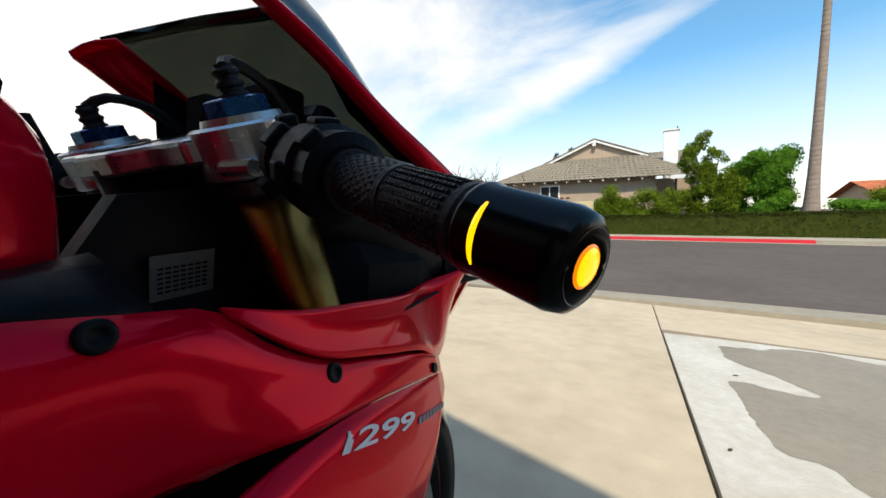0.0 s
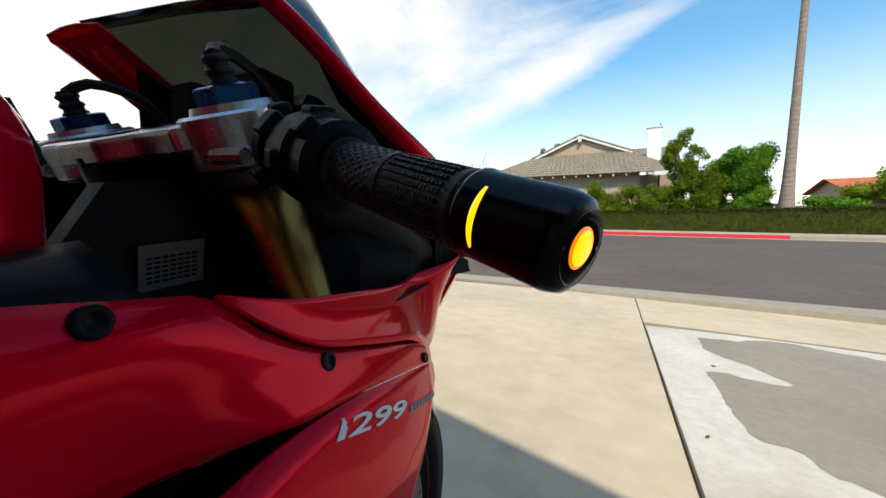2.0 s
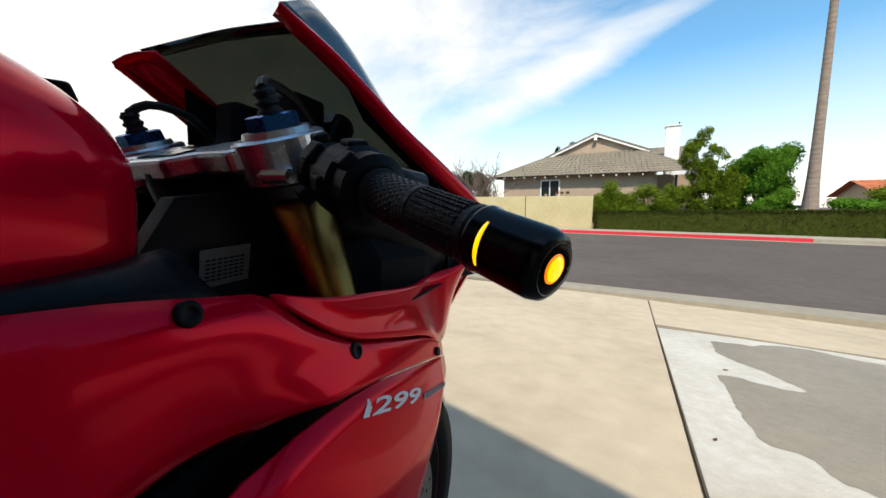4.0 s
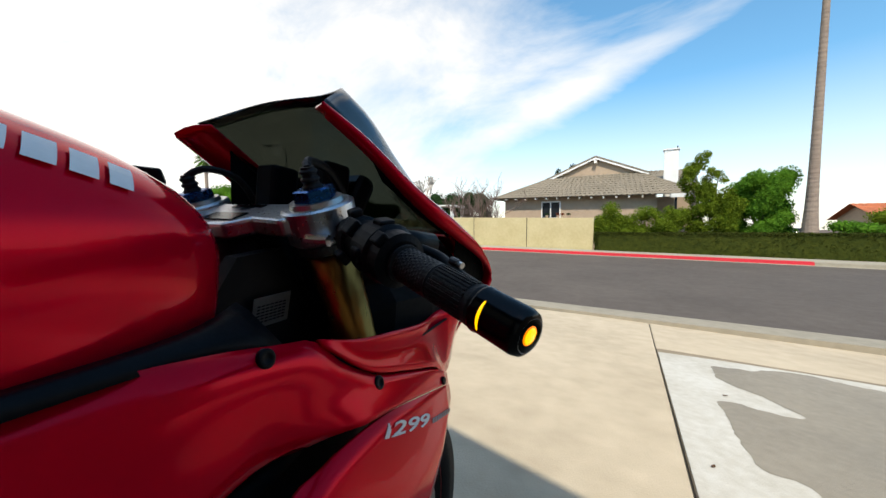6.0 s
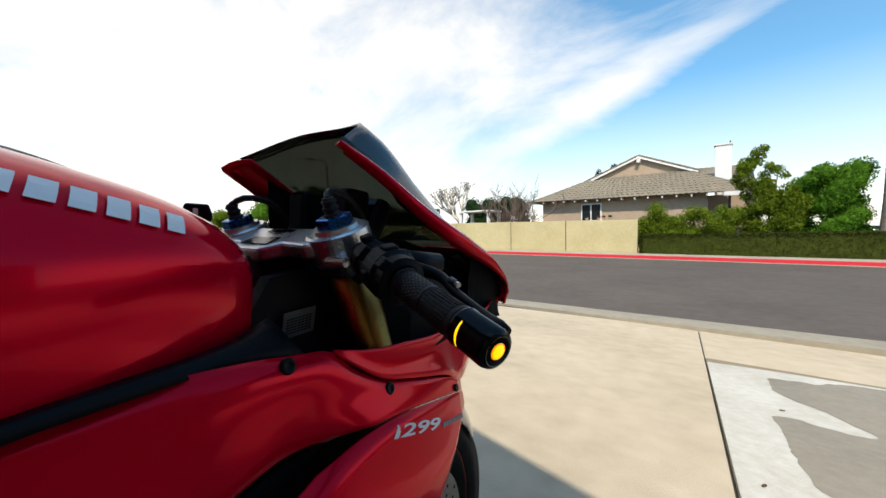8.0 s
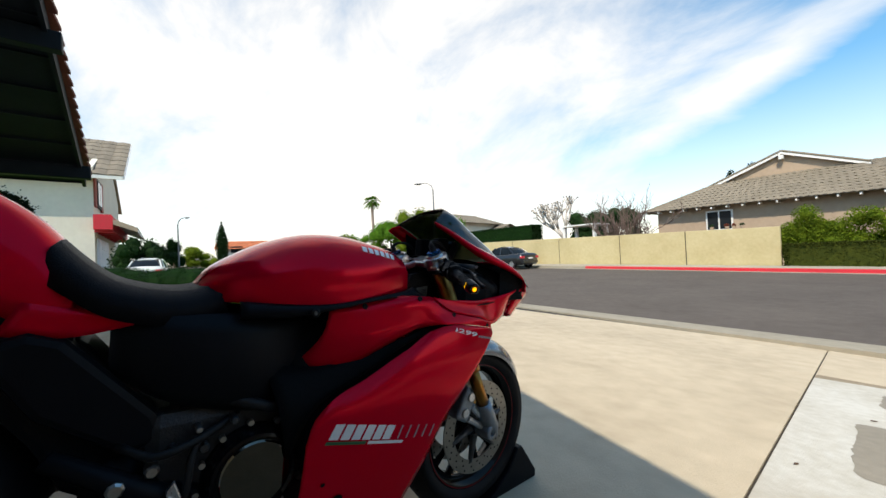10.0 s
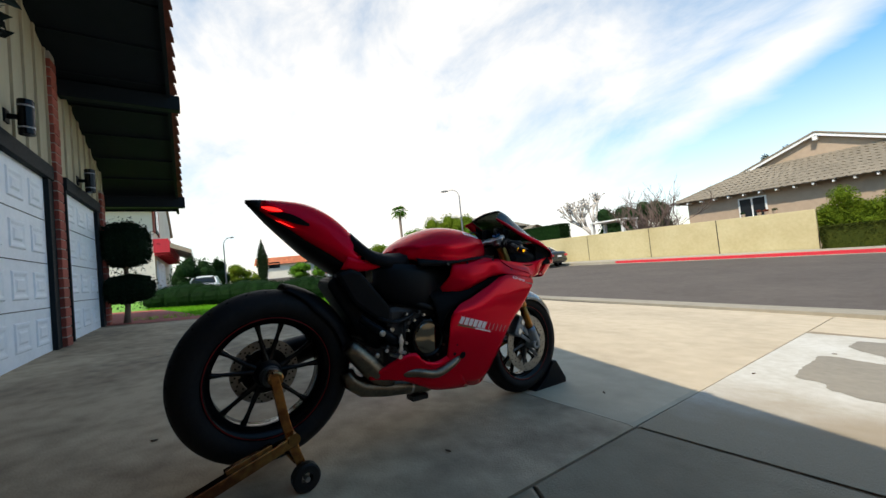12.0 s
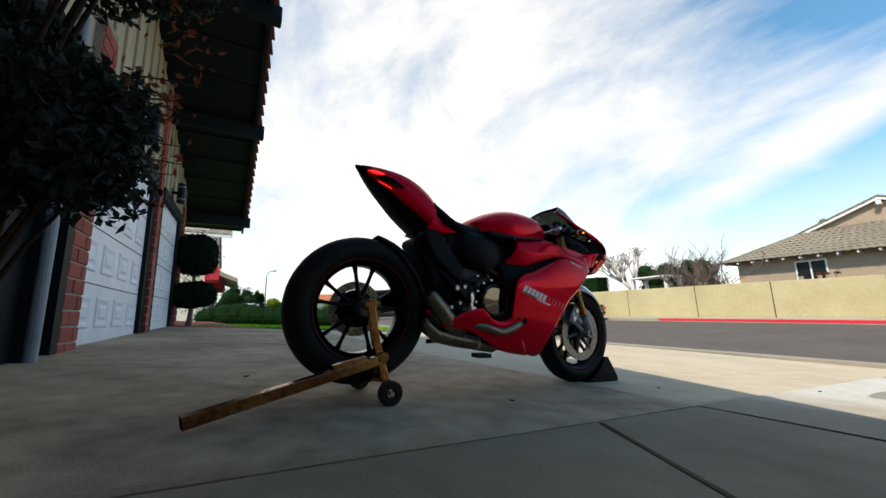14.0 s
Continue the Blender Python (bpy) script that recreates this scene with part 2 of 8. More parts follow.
CONCRETE_WET = mat("damp_stain", (0.29, 0.255, 0.20), 0.6, second=(0.225, 0.20, 0.16), scale=2.4, bump=0.3, bump_scale=90, specular=0.2)
ASPHALT = mat("asphalt", (0.112, 0.095, 0.082), 0.88, second=(0.085, 0.072, 0.063), scale=0.6, bump=0.6, bump_scale=55, specular=0.2)
GUTTER = mat("gutter_concrete", (0.34, 0.305, 0.235), 0.85, second=(0.25, 0.225, 0.175), scale=0.9, bump=0.3, specular=0.25)
KERB_RED = mat("red_kerb_paint", (0.60, 0.018, 0.035), 0.55, second=(0.5, 0.03, 0.04), scale=2.5, bump=0.2)
SIDEWALK = mat("pavement_concrete", (0.38, 0.345, 0.27), 0.85, second=(0.29, 0.265, 0.21), scale=0.7, bump=0.3)
WALL_YELLOW = mat("yellow_block_paint", (0.54, 0.46, 0.255), 0.8, second=(0.45, 0.37, 0.19), scale=0.9, bump=0.3, bump_scale=40)
STUCCO = mat("beige_stucco", (0.43, 0.325, 0.23), 0.9, second=(0.36, 0.27, 0.19), scale=0.6, bump=0.6, bump_scale=40)
STUCCO_CREAM = mat("cream_stucco", (0.74, 0.69, 0.57), 0.9, second=(0.66, 0.61, 0.50), scale=0.8, bump=0.6, bump_scale=50)
STUCCO_GREY = mat("pale_grey_stucco", (0.5, 0.5, 0.48), 0.9, scale=0.8, bump=0.5)
SOFFIT_TAN = mat("tan_soffit_boards", (0.40, 0.31, 0.22), 0.8, second=(0.32, 0.25, 0.18), scale=3)
TRIM_WHITE = mat("white_trim", (0.78, 0.77, 0.74), 0.5, second=(0.68, 0.67, 0.64), scale=3)
DOOR_WHITE = mat("white_door_paint", (0.80, 0.84, 0.90), 0.45, second=(0.70, 0.74, 0.80), scale=2.2, bump=0.08)
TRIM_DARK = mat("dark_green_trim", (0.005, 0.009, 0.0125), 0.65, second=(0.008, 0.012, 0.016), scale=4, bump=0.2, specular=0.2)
SIDING = mat("cream_siding", (0.46, 0.40, 0.28), 0.75, second=(0.38, 0.33, 0.23), scale=1.5, bump=0.2, stretch=(1, 1, 0.3))
PIPE_GREY = mat("pale_grey_paint", (0.30, 0.33, 0.36), 0.5, scale=6, second=(0.22, 0.25, 0.28))
BRICK = mat("red_brick", (0.36, 0.085, 0.055), 0.85, second=(0.25, 0.06, 0.045), scale=9, bump=0.5, bump_scale=110, random_hue=0.22)
JOINT_DIRT = mat("dark_joint_dirt", (0.055, 0.045, 0.034), 0.95, second=(0.03, 0.026, 0.02), scale=18, bump=0.4)
MORTAR = mat("mortar", (0.33, 0.30, 0.27), 0.9, scale=12, bump=0.4)
ROOF_TILE = mat("tan_roof_tile", (0.22, 0.185, 0.135), 0.85, second=(0.165, 0.138, 0.10), scale=0.9, bump=0.3, random_hue=0.07, islands=True)
TILE_EDGE = mat("weathered_tile_edge", (0.17, 0.045, 0.03), 0.85, second=(0.09, 0.03, 0.022), scale=3, random_hue=0.25)
ROOF_RED = mat("terracotta_tile", (0.47, 0.14, 0.05), 0.85, second=(0.36, 0.11, 0.045), scale=0.9, random_hue=0.2, islands=True)
GLASS_DARK = mat("window_glass", (0.012, 0.016, 0.02), 0.08, scale=3, rough_var=0.02, specular=0.12)
GRASS = mat("lawn_green", (0.15, 0.34, 0.025), 0.8, second=(0.10, 0.25, 0.02), scale=2.5, bump=0.4, islands=True, random_hue=0.3)
SOIL = mat("soil", (0.12, 0.085, 0.06), 0.95, scale=4, bump=0.6)
BARK = mat("bark", (0.17, 0.12, 0.085), 0.9, second=(0.1, 0.07, 0.05), scale=6, bump=0.7, stretch=(1, 1, 0.25))
BARK_DARK = mat("dark_bark", (0.035, 0.025, 0.018), 0.9, second=(0.02, 0.015, 0.012), scale=9, bump=0.5, specular=0.1)
BARK_PALE = mat("pale_bark", (0.52, 0.48, 0.43), 0.9, second=(0.38, 0.34, 0.3), scale=6, bump=0.5)
TWIG = mat("twigs", (0.16, 0.11, 0.09), 0.9, scale=6)
PALM_BARK = mat("palm_bark", (0.30, 0.235, 0.18), 0.9, second=(0.2, 0.15, 0.12), scale=3, bump=0.6, stretch=(1, 1, 5))


def leaf_mat(name, base, second, hue=0.35, through_light=0.4):
    m = mat(name, base, 0.7, second=second, scale=5, random_hue=hue, islands=True, specular=0.06)
    b = m.node_tree.nodes["Principled BSDF"]
    nodes, links = m.node_tree.nodes, m.node_tree.links
    thin, both = nodes.new("ShaderNodeBsdfTranslucent"), nodes.new("ShaderNodeMixShader")
    both.inputs["Fac"].default_value = through_light
    links.new(b.inputs["Base Color"].links[0].from_socket, thin.inputs["Color"])
    links.new(b.outputs["BSDF"], both.inputs[1])
    links.new(thin.outputs["BSDF"], both.inputs[2])
    links.new(both.outputs["Shader"], nodes["Material Output"].inputs["Surface"])
    return m


LEAF_MID = leaf_mat("leaf_mid_green", (0.13, 0.27, 0.02), (0.07, 0.17, 0.018))
LEAF_YELLOW = leaf_mat("leaf_yellow_green", (0.19, 0.255, 0.018), (0.085, 0.135, 0.013))
LEAF_DARK = leaf_mat("leaf_dark_green", (0.026, 0.058, 0.017), (0.017, 0.040, 0.014))
LEAF_HEDGE = leaf_mat("leaf_hedge_green", (0.072, 0.085, 0.014), (0.04, 0.052, 0.011))
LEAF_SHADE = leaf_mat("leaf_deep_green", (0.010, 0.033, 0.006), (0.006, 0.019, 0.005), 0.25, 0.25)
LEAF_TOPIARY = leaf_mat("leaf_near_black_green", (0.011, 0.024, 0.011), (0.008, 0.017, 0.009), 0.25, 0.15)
LEAF_BRONZE = leaf_mat("leaf_bronze_red", (0.24, 0.055, 0.035), (0.12, 0.06, 0.025))
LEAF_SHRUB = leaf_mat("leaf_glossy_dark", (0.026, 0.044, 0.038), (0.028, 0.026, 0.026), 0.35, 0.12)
LEAF_LAWN = leaf_mat("grass_blade", (0.19, 0.42, 0.02), (0.13, 0.31, 0.018), 0.3)


# ---- mesh helpers ----
def part(name, bm, material, parent=None, label="", smooth=False, bevel=0.0, thick=0.0):
    """Links a bmesh as one mesh object, under a thing or a part where one is given."""
    me = bpy.data.meshes.new(name)
    bm.normal_update()
    bm.to_mesh(me)
    bm.free()
    me.materials.append(material)
    if smooth:
        me.polygons.foreach_set("use_smooth", [True] * len(me.polygons))
    ob = new(name, me)
    if parent:
        ob.parent = parent
    if label:
        ob["label"] = label
    if thick:
        md = ob.modifiers.new("thickness", "SOLIDIFY")
        md.thickness, md.offset = thick, -1.0
    if bevel:
        md = ob.modifiers.new("edges", "BEVEL")
        md.width, md.segments, md.limit_method, md.angle_limit = bevel, 2, "ANGLE", radians(40)
    return ob


def sheet(name, verts, faces, material, parent=None, label="", smooth=False):
    """One mesh object straight from vertices and faces."""
    me = bpy.data.meshes.new(name)
    me.from_pydata([tuple(v) for v in verts], [], [tuple(int(i) for i in f) for f in faces])
    me.materials.append(material)
    if smooth:
        me.polygons.foreach_set("use_smooth", [True] * len(me.polygons))
    ob = new(name, me)
    if parent:
        ob.parent = parent
    if label:
        ob["label"] = label
    return ob


def empty(name, m=None, parent=None):
    ob = new(name)
    ob.empty_display_size = 0.1
    if m is not None:
        ob.matrix_basis = m
    if parent:
        ob.parent = parent
    return ob


def box(bm, lo, hi, m=None):
    (x0, y0, z0), (x1, y1, z1) = lo, hi
    vs = [bm.verts.new((x, y, z)) for x in (x0, x1) for y in (y0, y1) for z in (z0, z1)]
    for q in ((0, 1, 3, 2), (4, 6, 7, 5), (0, 4, 5, 1), (2, 3, 7, 6), (0, 2, 6, 4), (1, 5, 7, 3)):
        bm.faces.new([vs[i] for i in q])
    if m is not None:
        for v in vs:
            v.co = m @ v.co
    return bm


def bx(lo, hi, m=None):
    return box(bmesh.new(), lo, hi, m)


def frame_of(d):
    d = Vector(d).normalized()
    a = d.orthogonal().normalized() if abs(d.z) > 0.95 else d.cross(Vector((0, 0, 1))).normalized()
    return a, d.cross(a).normalized()


def tube(bm, pts, radii, seg=12, cap=True):
    """A round tube through points, with a radius at each."""
    pts = [Vector(p) for p in pts]
    if not hasattr(radii, "__len__"):
        radii = [radii] * len(pts)
    rings = []
    a = None
    for i, p in enumerate(pts):
        d = (pts[min(i + 1, len(pts) - 1)] - pts[max(i - 1, 0)]).normalized()
        if a is None:
            a, _ = frame_of(d)
        a = (a - d * a.dot(d)).normalized()
        b = d.cross(a)
        rings.append([bm.verts.new(p + (a * math.cos(k) + b * math.sin(k)) * radii[i]) for k in (2 * math.pi * j / seg for j in range(seg))])
    for r, s in zip(rings, rings[1:]):
        for j in range(seg):
            bm.faces.new((r[j], r[(j + 1) % seg], s[(j + 1) % seg], s[j]))
    if cap:
        bm.faces.new(list(reversed(rings[0])))
        bm.faces.new(rings[-1])
    return bm


def lathe(bm, profile, centre, axis=(1, 0, 0), seg=48, closed=False, cap=True):
    """A solid of revolution: profile is rows of (distance along the axis, radius)."""
    c, d = Vector(centre), Vector(axis).normalized()
    a, b = frame_of(d)
    rings = []
    for t, r in profile:
        rings.append([bm.verts.new(c + d * t + (a * math.cos(k) + b * math.sin(k)) * r) for k in (2 * math.pi * j / seg for j in range(seg))])
    pairs = list(zip(rings, rings[1:])) + ([(rings[-1], rings[0])] if closed else [])
    for r, s in pairs:
        for j in range(seg):
            bm.faces.new((r[j], r[(j + 1) % seg], s[(j + 1) % seg], s[j]))
    if not closed and cap:
        if profile[0][1] > 1e-5:
            bm.faces.new(list(reversed(rings[0])))
        if profile[-1][1] > 1e-5:
            bm.faces.new(rings[-1])
    return bm


def spline(pts, n):
    """n points along a smooth curve through pts."""
    p = np.array(pts, float)
    t = np.r_[0, np.cumsum(np.linalg.norm(np.diff(p, axis=0), axis=1))]
    t /= t[-1]
    m = np.gradient(p, t, axis=0)
    out = []
    for s in np.linspace(0, 1, n):
        i = min(max(np.searchsorted(t, s) - 1, 0), len(p) - 2)
        h = t[i + 1] - t[i]
        u = (s - t[i]) / h
        out.append((2 * u**3 - 3 * u**2 + 1) * p[i] + (u**3 - 2 * u**2 + u) * h * m[i] + (-2 * u**3 + 3 * u**2) * p[i + 1] + (u**3 - u**2) * h * m[i + 1])
    return np.array(out)


def skin(bm, rows, closed=False):
    """A surface through rows of points of equal length."""
    vs = [[bm.verts.new(tuple(p)) for p in row] for row in rows]
    for r, s in zip(vs, vs[1:]):
        n = len(r)
        for j in range(n if closed else n - 1):
            bm.faces.new((r[j], r[(j + 1) % n], s[(j + 1) % n], s[j]))
    return vs


def prism(bm, outline, lo, hi, axis="x"):
    """A flat outline given as pairs, drawn out from lo to hi along an axis."""
    put = {"x": lambda a, b, t: (t, a, b), "y": lambda a, b, t: (a, t, b), "z": lambda a, b, t: (a, b, t)}[axis]
    f0 = [bm.verts.new(put(a, b, lo)) for a, b in outline]
    f1 = [bm.verts.new(put(a, b, hi)) for a, b in outline]
    n = len(outline)
    bm.faces.new(list(reversed(f0)))
    bm.faces.new(f1)
    for i in range(n):
        bm.faces.new((f0[i], f0[(i + 1) % n], f1[(i + 1) % n], f1[i]))
    return bm


def ball(bm, c, r, m=None, seg=12, rings=8):
    mm = Matrix.Translation(c) @ (m or Matrix()) @ Matrix.Diagonal((r, r, r, 1) if not hasattr(r, "__len__") else (*r, 1))
    bmesh.ops.create_uvsphere(bm, u_segments=seg, v_segments=rings, radius=1.0, matrix=mm)
    return bm


def lettering(name, text, size, m, material, parent, extrude=0.0006, shear=0.0, weight=0.0):
    """Writing in the built-in font, as a mesh."""
    cu = bpy.data.curves.new(name, "FONT")
    cu.body, cu.size, cu.extrude, cu.shear, cu.offset = text, size, extrude, shear, weight
    tmp = bpy.data.objects.new(name, cu)
    scene.collection.objects.link(tmp)
    me = bpy.data.meshes.new_from_object(tmp.evaluated_get(bpy.context.evaluated_depsgraph_get()))
    bpy.data.objects.remove(tmp)
    me.materials.clear()
    me.materials.append(material)
    ob = new(name, me)
    ob.matrix_basis = m
    ob.parent = parent
    return ob


def leaves(centres, size, seed=0, droop=0.0, ratio=0.5):
    """Vertices and faces of folded leaves, one at each centre."""
    rng = np.random.default_rng(seed)
    c = np.asarray(centres, float)
    n = len(c)
    d = rng.normal(size=(n, 3))
    d[:, 2] -= droop
    d /= np.linalg.norm(d, axis=1)[:, None]
    side = np.cross(d, rng.normal(size=(n, 3)))
    side /= np.linalg.norm(side, axis=1)[:, None]
    up = np.cross(side, d)
    s = size * rng.uniform(0.6, 1.25, (n, 1))
    w = s * ratio * 0.5
    v = np.stack([c - d * s * 0.5, c + side * w + up * w * 0.35, c + d * s * 0.5, c - side * w + up * w * 0.35], 1).reshape(-1, 3)
    i = np.arange(n)[:, None] * 4
    f = np.concatenate([i + np.array([[0, 1, 2]]), i + np.array([[0, 2, 3]])], 0)
    return v, f


def in_clumps(n, clumps, seed=0, hollow=0.55):
    """n places spread through clumps of (centre, radii), thicker towards their skins."""
    rng = np.random.default_rng(seed)
    vol = np.array([np.prod(r) ** (2 / 3) for _, r in clumps])
    pick = rng.choice(len(clumps), n, p=vol / vol.sum())
    d = rng.normal(size=(n, 3))
    d /= np.linalg.norm(d, axis=1)[:, None]
    rad = rng.uniform(hollow, 1.08, (n, 1))
    cs, rs = np.array([c for c, _ in clumps], float), np.array([r for _, r in clumps], float)
    return cs[pick] + d * rad * rs[pick]


def in_box(n, lo, hi, seed=0, skin_depth=0.12):
    """n places in the outer layer of a clipped box."""
    rng = np.random.default_rng(seed)
    lo, hi = np.array(lo, float), np.array(hi, float)
    p = rng.uniform(lo, hi, (n, 3))
    ax = rng.choice([0, 1, 2, 2], n)
    top = rng.random(n) < 0.7
    for a in range(3):
        k = ax == a
        edge = np.where(top[k], hi[a], lo[a])
        p[k, a] = edge + np.where(top[k], -1, 1) * rng.exponential(skin_depth * 0.4, k.sum()) + rng.normal(0, 0.02, k.sum())
    return p


# ---- ground, drive and street ----
STREET = radians(-3)


def S(u, v, z):
    """A place from metres along the street, across it, and up."""
    return Vector((u * math.cos(STREET) - v * math.sin(STREET), u * math.sin(STREET) + v * math.cos(STREET), z))


def SM(u, v, z, turn=0.0):
    return Matrix.Translation(S(u, v, z)) @ pose(0, 0, 0, 0, 0, math.degrees(STREET) + turn)


def road_z(u):
    return -0.5 - 0.014 * u


from mathutils.geometry import delaunay_2d_cdt


def drive_z(x, y):
    return -0.0287 * x - 0.0729 * y


def strip(name, u0, u1, v0, v1, z0, z1, material, thick=0.3, n=1, label="", category="", kind="structure"):
    """A long slab beside the street; z0 and z1 are its heights above the road at v0 and v1."""
    vs, fs = [], []
    for i in range(n + 1):
        u = u0 + (u1 - u0) * i / n
        for v, z, d in ((v0, z0, 0), (v1, z1, 0), (v1, z1, thick), (v0, z0, thick)):
            vs.append(S(u, v, road_z(u) + z - d))
    for i in range(n):
        a, b = 4 * i, 4 * i + 4
        for j in range(4):
            k = (j + 1) % 4
            fs.append((a + j, a + k, b + k, b + j))
    fs += [(3, 2, 1, 0), (4 * n, 4 * n + 1, 4 * n + 2, 4 * n + 3)]
    return tagged(sheet(name, vs, fs, material), label, category, kind=kind)


bm = bmesh.new()
skin(bm, [[S(u, v, -0.64 - 0.014 * max(-80, min(80, u))) for v in (-900, -60, 5, 30, 80, 300, 1500)] for u in (-1500, -300, -80, -20, 20, 80, 300, 1500)])
tagged(part("ground", bm, SOIL), "bare brown earth reaching to the horizon", "ground", kind="structure")
strip("road", -150, 90, 7.4, 19.72, 0.0, 0.0, ASPHALT, 0.12, 12, "grey asphalt street with faint patches", "road")
strip("gutter", -150, 90, 6.72, 7.4, 0.05, 0.0, GUTTER, 0.3, 12, "tan concrete gutter along the street", "gutter")
strip("gutter_far", -150, 90, 19.5, 19.72, 0.012, 0.016, GUTTER, 0.1, 12, "narrow concrete gutter under the painted kerb", "gutter")
strip("kerb_far", -150, -10.6, 19.72, 19.9, 0.13, 0.15, GUTTER, 0.5, 8, "plain concrete kerb", "kerb")
strip("kerb_red", -10.6, 5.5, 19.72, 19.9, 0.13, 0.15, KERB_RED, 0.5, 4, "concrete kerb painted bright red", "kerb")
strip("kerb_east", 5.5, 90, 19.72, 19.9, 0.13, 0.15, GUTTER, 0.5, 4, "plain concrete kerb", "kerb")
strip("pavement", -150, 90, 19.9, 21.15, 0.15, 0.18, SIDEWALK, 0.5, 12, "pale concrete pavement beside a wall", "pavement")

# the drive: concrete slabs with open joints, sloping down to the street
JOINT = 0.012


def slab(x0, x1, ya, yb, material, name="slab", parent=None, lift=0.0, gap=(JOINT, JOINT)):
    """One cast slab; ya and yb are its (left, right) edges in y."""
    j, ga, gb = JOINT / 2, gap[0] / 2, gap[1] / 2
    c = [(x0 + j, ya[0] + ga), (x1 - j, ya[1] + ga), (x1 - j, yb[1] - gb), (x0 + j, yb[0] - gb)]
    b = bmesh.new()
    n = 10
    rows = []
    steps = [0.0, 0.006] + [0.006 + 0.988 * q / (n - 2) for q in range(1, n - 2)] + [0.994, 1.0]
    for i in range(n + 1):
        s = steps[i]
        row = []
        for k in range(n + 1):
            t = steps[k]
            x = (c[0][0] * (1 - s) + c[1][0] * s) * (1 - t) + (c[3][0] * (1 - s) + c[2][0] * s) * t
            y = (c[0][1] * (1 - s) + c[1][1] * s) * (1 - t) + (c[3][1] * (1 - s) + c[2][1] * s) * t
            edge = 0.006 if i in (0, n) or k == 0 and gap[0] > 0.005 or k == n and gap[1] > 0.005 else 0.0
            row.append((x, y, drive_z(x, y) - edge + lift + 0.004 * noise.noise((x * 0.8, y * 0.8, 0))))
        rows.append(row)
    vs = skin(b, rows)
    rim = [vs[0][k] for k in range(n)] + [vs[i][n] for i in range(n)] + [vs[n][k] for k in range(n, 0, -1)] + [vs[i][0] for i in range(n, 0, -1)]
    low = [b.verts.new((v.co.x, v.co.y, v.co.z - 0.1)) for v in rim]
    for i in range(len(rim)):
        k = (i + 1) % len(rim)
        b.faces.new((rim[i], low[i], low[k], rim[k]))
    return part(name, b, material, parent, smooth=False)


bm = bmesh.new()
skin(bm, [[(x, y, drive_z(x, y) - 0.016) for y in (-1.6, 2, 6.9)] for x in (-6.55, 0, 8)])
drive = tagged(part("driveway", bm, JOINT_DIRT), "worn concrete driveway in large slabs with open joints", "driveway", kind="structure")
# slabs by rows of joints; the joint along x = 0.68 runs the whole length
def road_edge_y(x):
    return 6.76 + 0.052 * x


FAINT = ((JOINT, 0.002), (0.002, 0.004), (0.004, 0.003), (0.003, JOINT))
# slabs towards the house use the concretes with shade in their colour
for x0, x1, mats in ((-6.5, -2.9, (CONCRETE_OLD_SHADED, CONCRETE_OLD_SHADED, CONCRETE, CONCRETE)), (-2.9, 0.68, (CONCRETE_OLD_SHADED, CONCRETE_OLD_SHADED, CONCRETE, CONCRETE)), (0.68, 4.2, (CONCRETE_SHADED,) * 3 + (CONCRETE,)), (4.2, 7.8, (CONCRETE,) * 4)):
    cuts = [(-1.55, -1.55), (0.72 if x0 < 0.6 else 0.72, 0.72 if x0 < 0.6 else -1.1), None, (5.15 - 0.03 * x0, 5.15 - 0.03 * x1), None]
    cuts[2] = (1.44 + 0.03 * (x0 - 0.68), 1.44 + 0.03 * (x1 - 0.68)) if x0 < 0.6 else (1.44, 1.44 + 0.10 * (x1 - x0))
    cuts[4] = (road_edge_y(x0), road_edge_y(x1))
    if x0 < -2:
        cuts[1], cuts[2] = (0.2, 0.2), (1.25, 1.44 + 0.03 * (x1 - 0.68))
    if x0 > 4:
        cuts[1], cuts[2] = (-1.1, -1.2), (1.79, 1.95)
    if -3 < x0 < 0.6:
        del cuts[1]
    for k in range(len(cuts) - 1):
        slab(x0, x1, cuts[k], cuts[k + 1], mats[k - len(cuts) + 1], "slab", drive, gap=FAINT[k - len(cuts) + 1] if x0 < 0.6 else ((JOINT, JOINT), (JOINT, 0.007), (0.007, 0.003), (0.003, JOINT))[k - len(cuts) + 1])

# the damp patches left on the pale slab
def low_u(x):
    return 1.448 + 0.10 * (x - 0.68)


PATCHES = (
    ("bleached_patch", CONCRETE_PALE, 0.0016, "chalky pale bleaching round the damp stain", [(0.69, low_u(0.69)), (0.69, 4.96), (1.2, 5.01), (1.8, 5.03), (2.6, 4.98), (3.95, 4.8), (3.95, low_u(3.95))], False),
    ("damp_patch", CONCRETE_WET, 0.0030, "grey damp stain on the bleached slab", [(1.06, 4.71), (1.2, 4.78), (1.35, 4.81), (1.5, 4.9), (1.65, 4.93), (1.76, 4.99), (1.84, 4.97), (1.96, 4.88), (2.4, 4.72), (3.1, 4.5), (3.9, 4.3), (3.9, 3.2), (3.0, 2.8), (2.2, 2.58), (1.6, 2.66), (1.14, 2.76), (1.1, 2.88), (0.98, 2.93), (0.95, 3.06), (0.94, 3.29), (0.95, 3.55), (0.97, 3.79), (1.09, 3.80), (1.19, 3.76), (1.36, 3.75), (1.33, 3.93), (1.26, 4.03), (1.16, 4.17), (1.08, 4.32)], True),
    ("damp_patch", CONCRETE_WET, 0.0034, "small grey damp stain on the bleached slab", [(1.38, 2.26), (1.5, 2.36), (1.66, 2.42), (1.86, 2.40), (1.9, 2.28), (1.72, 2.2), (1.5, 2.16)], True),
)
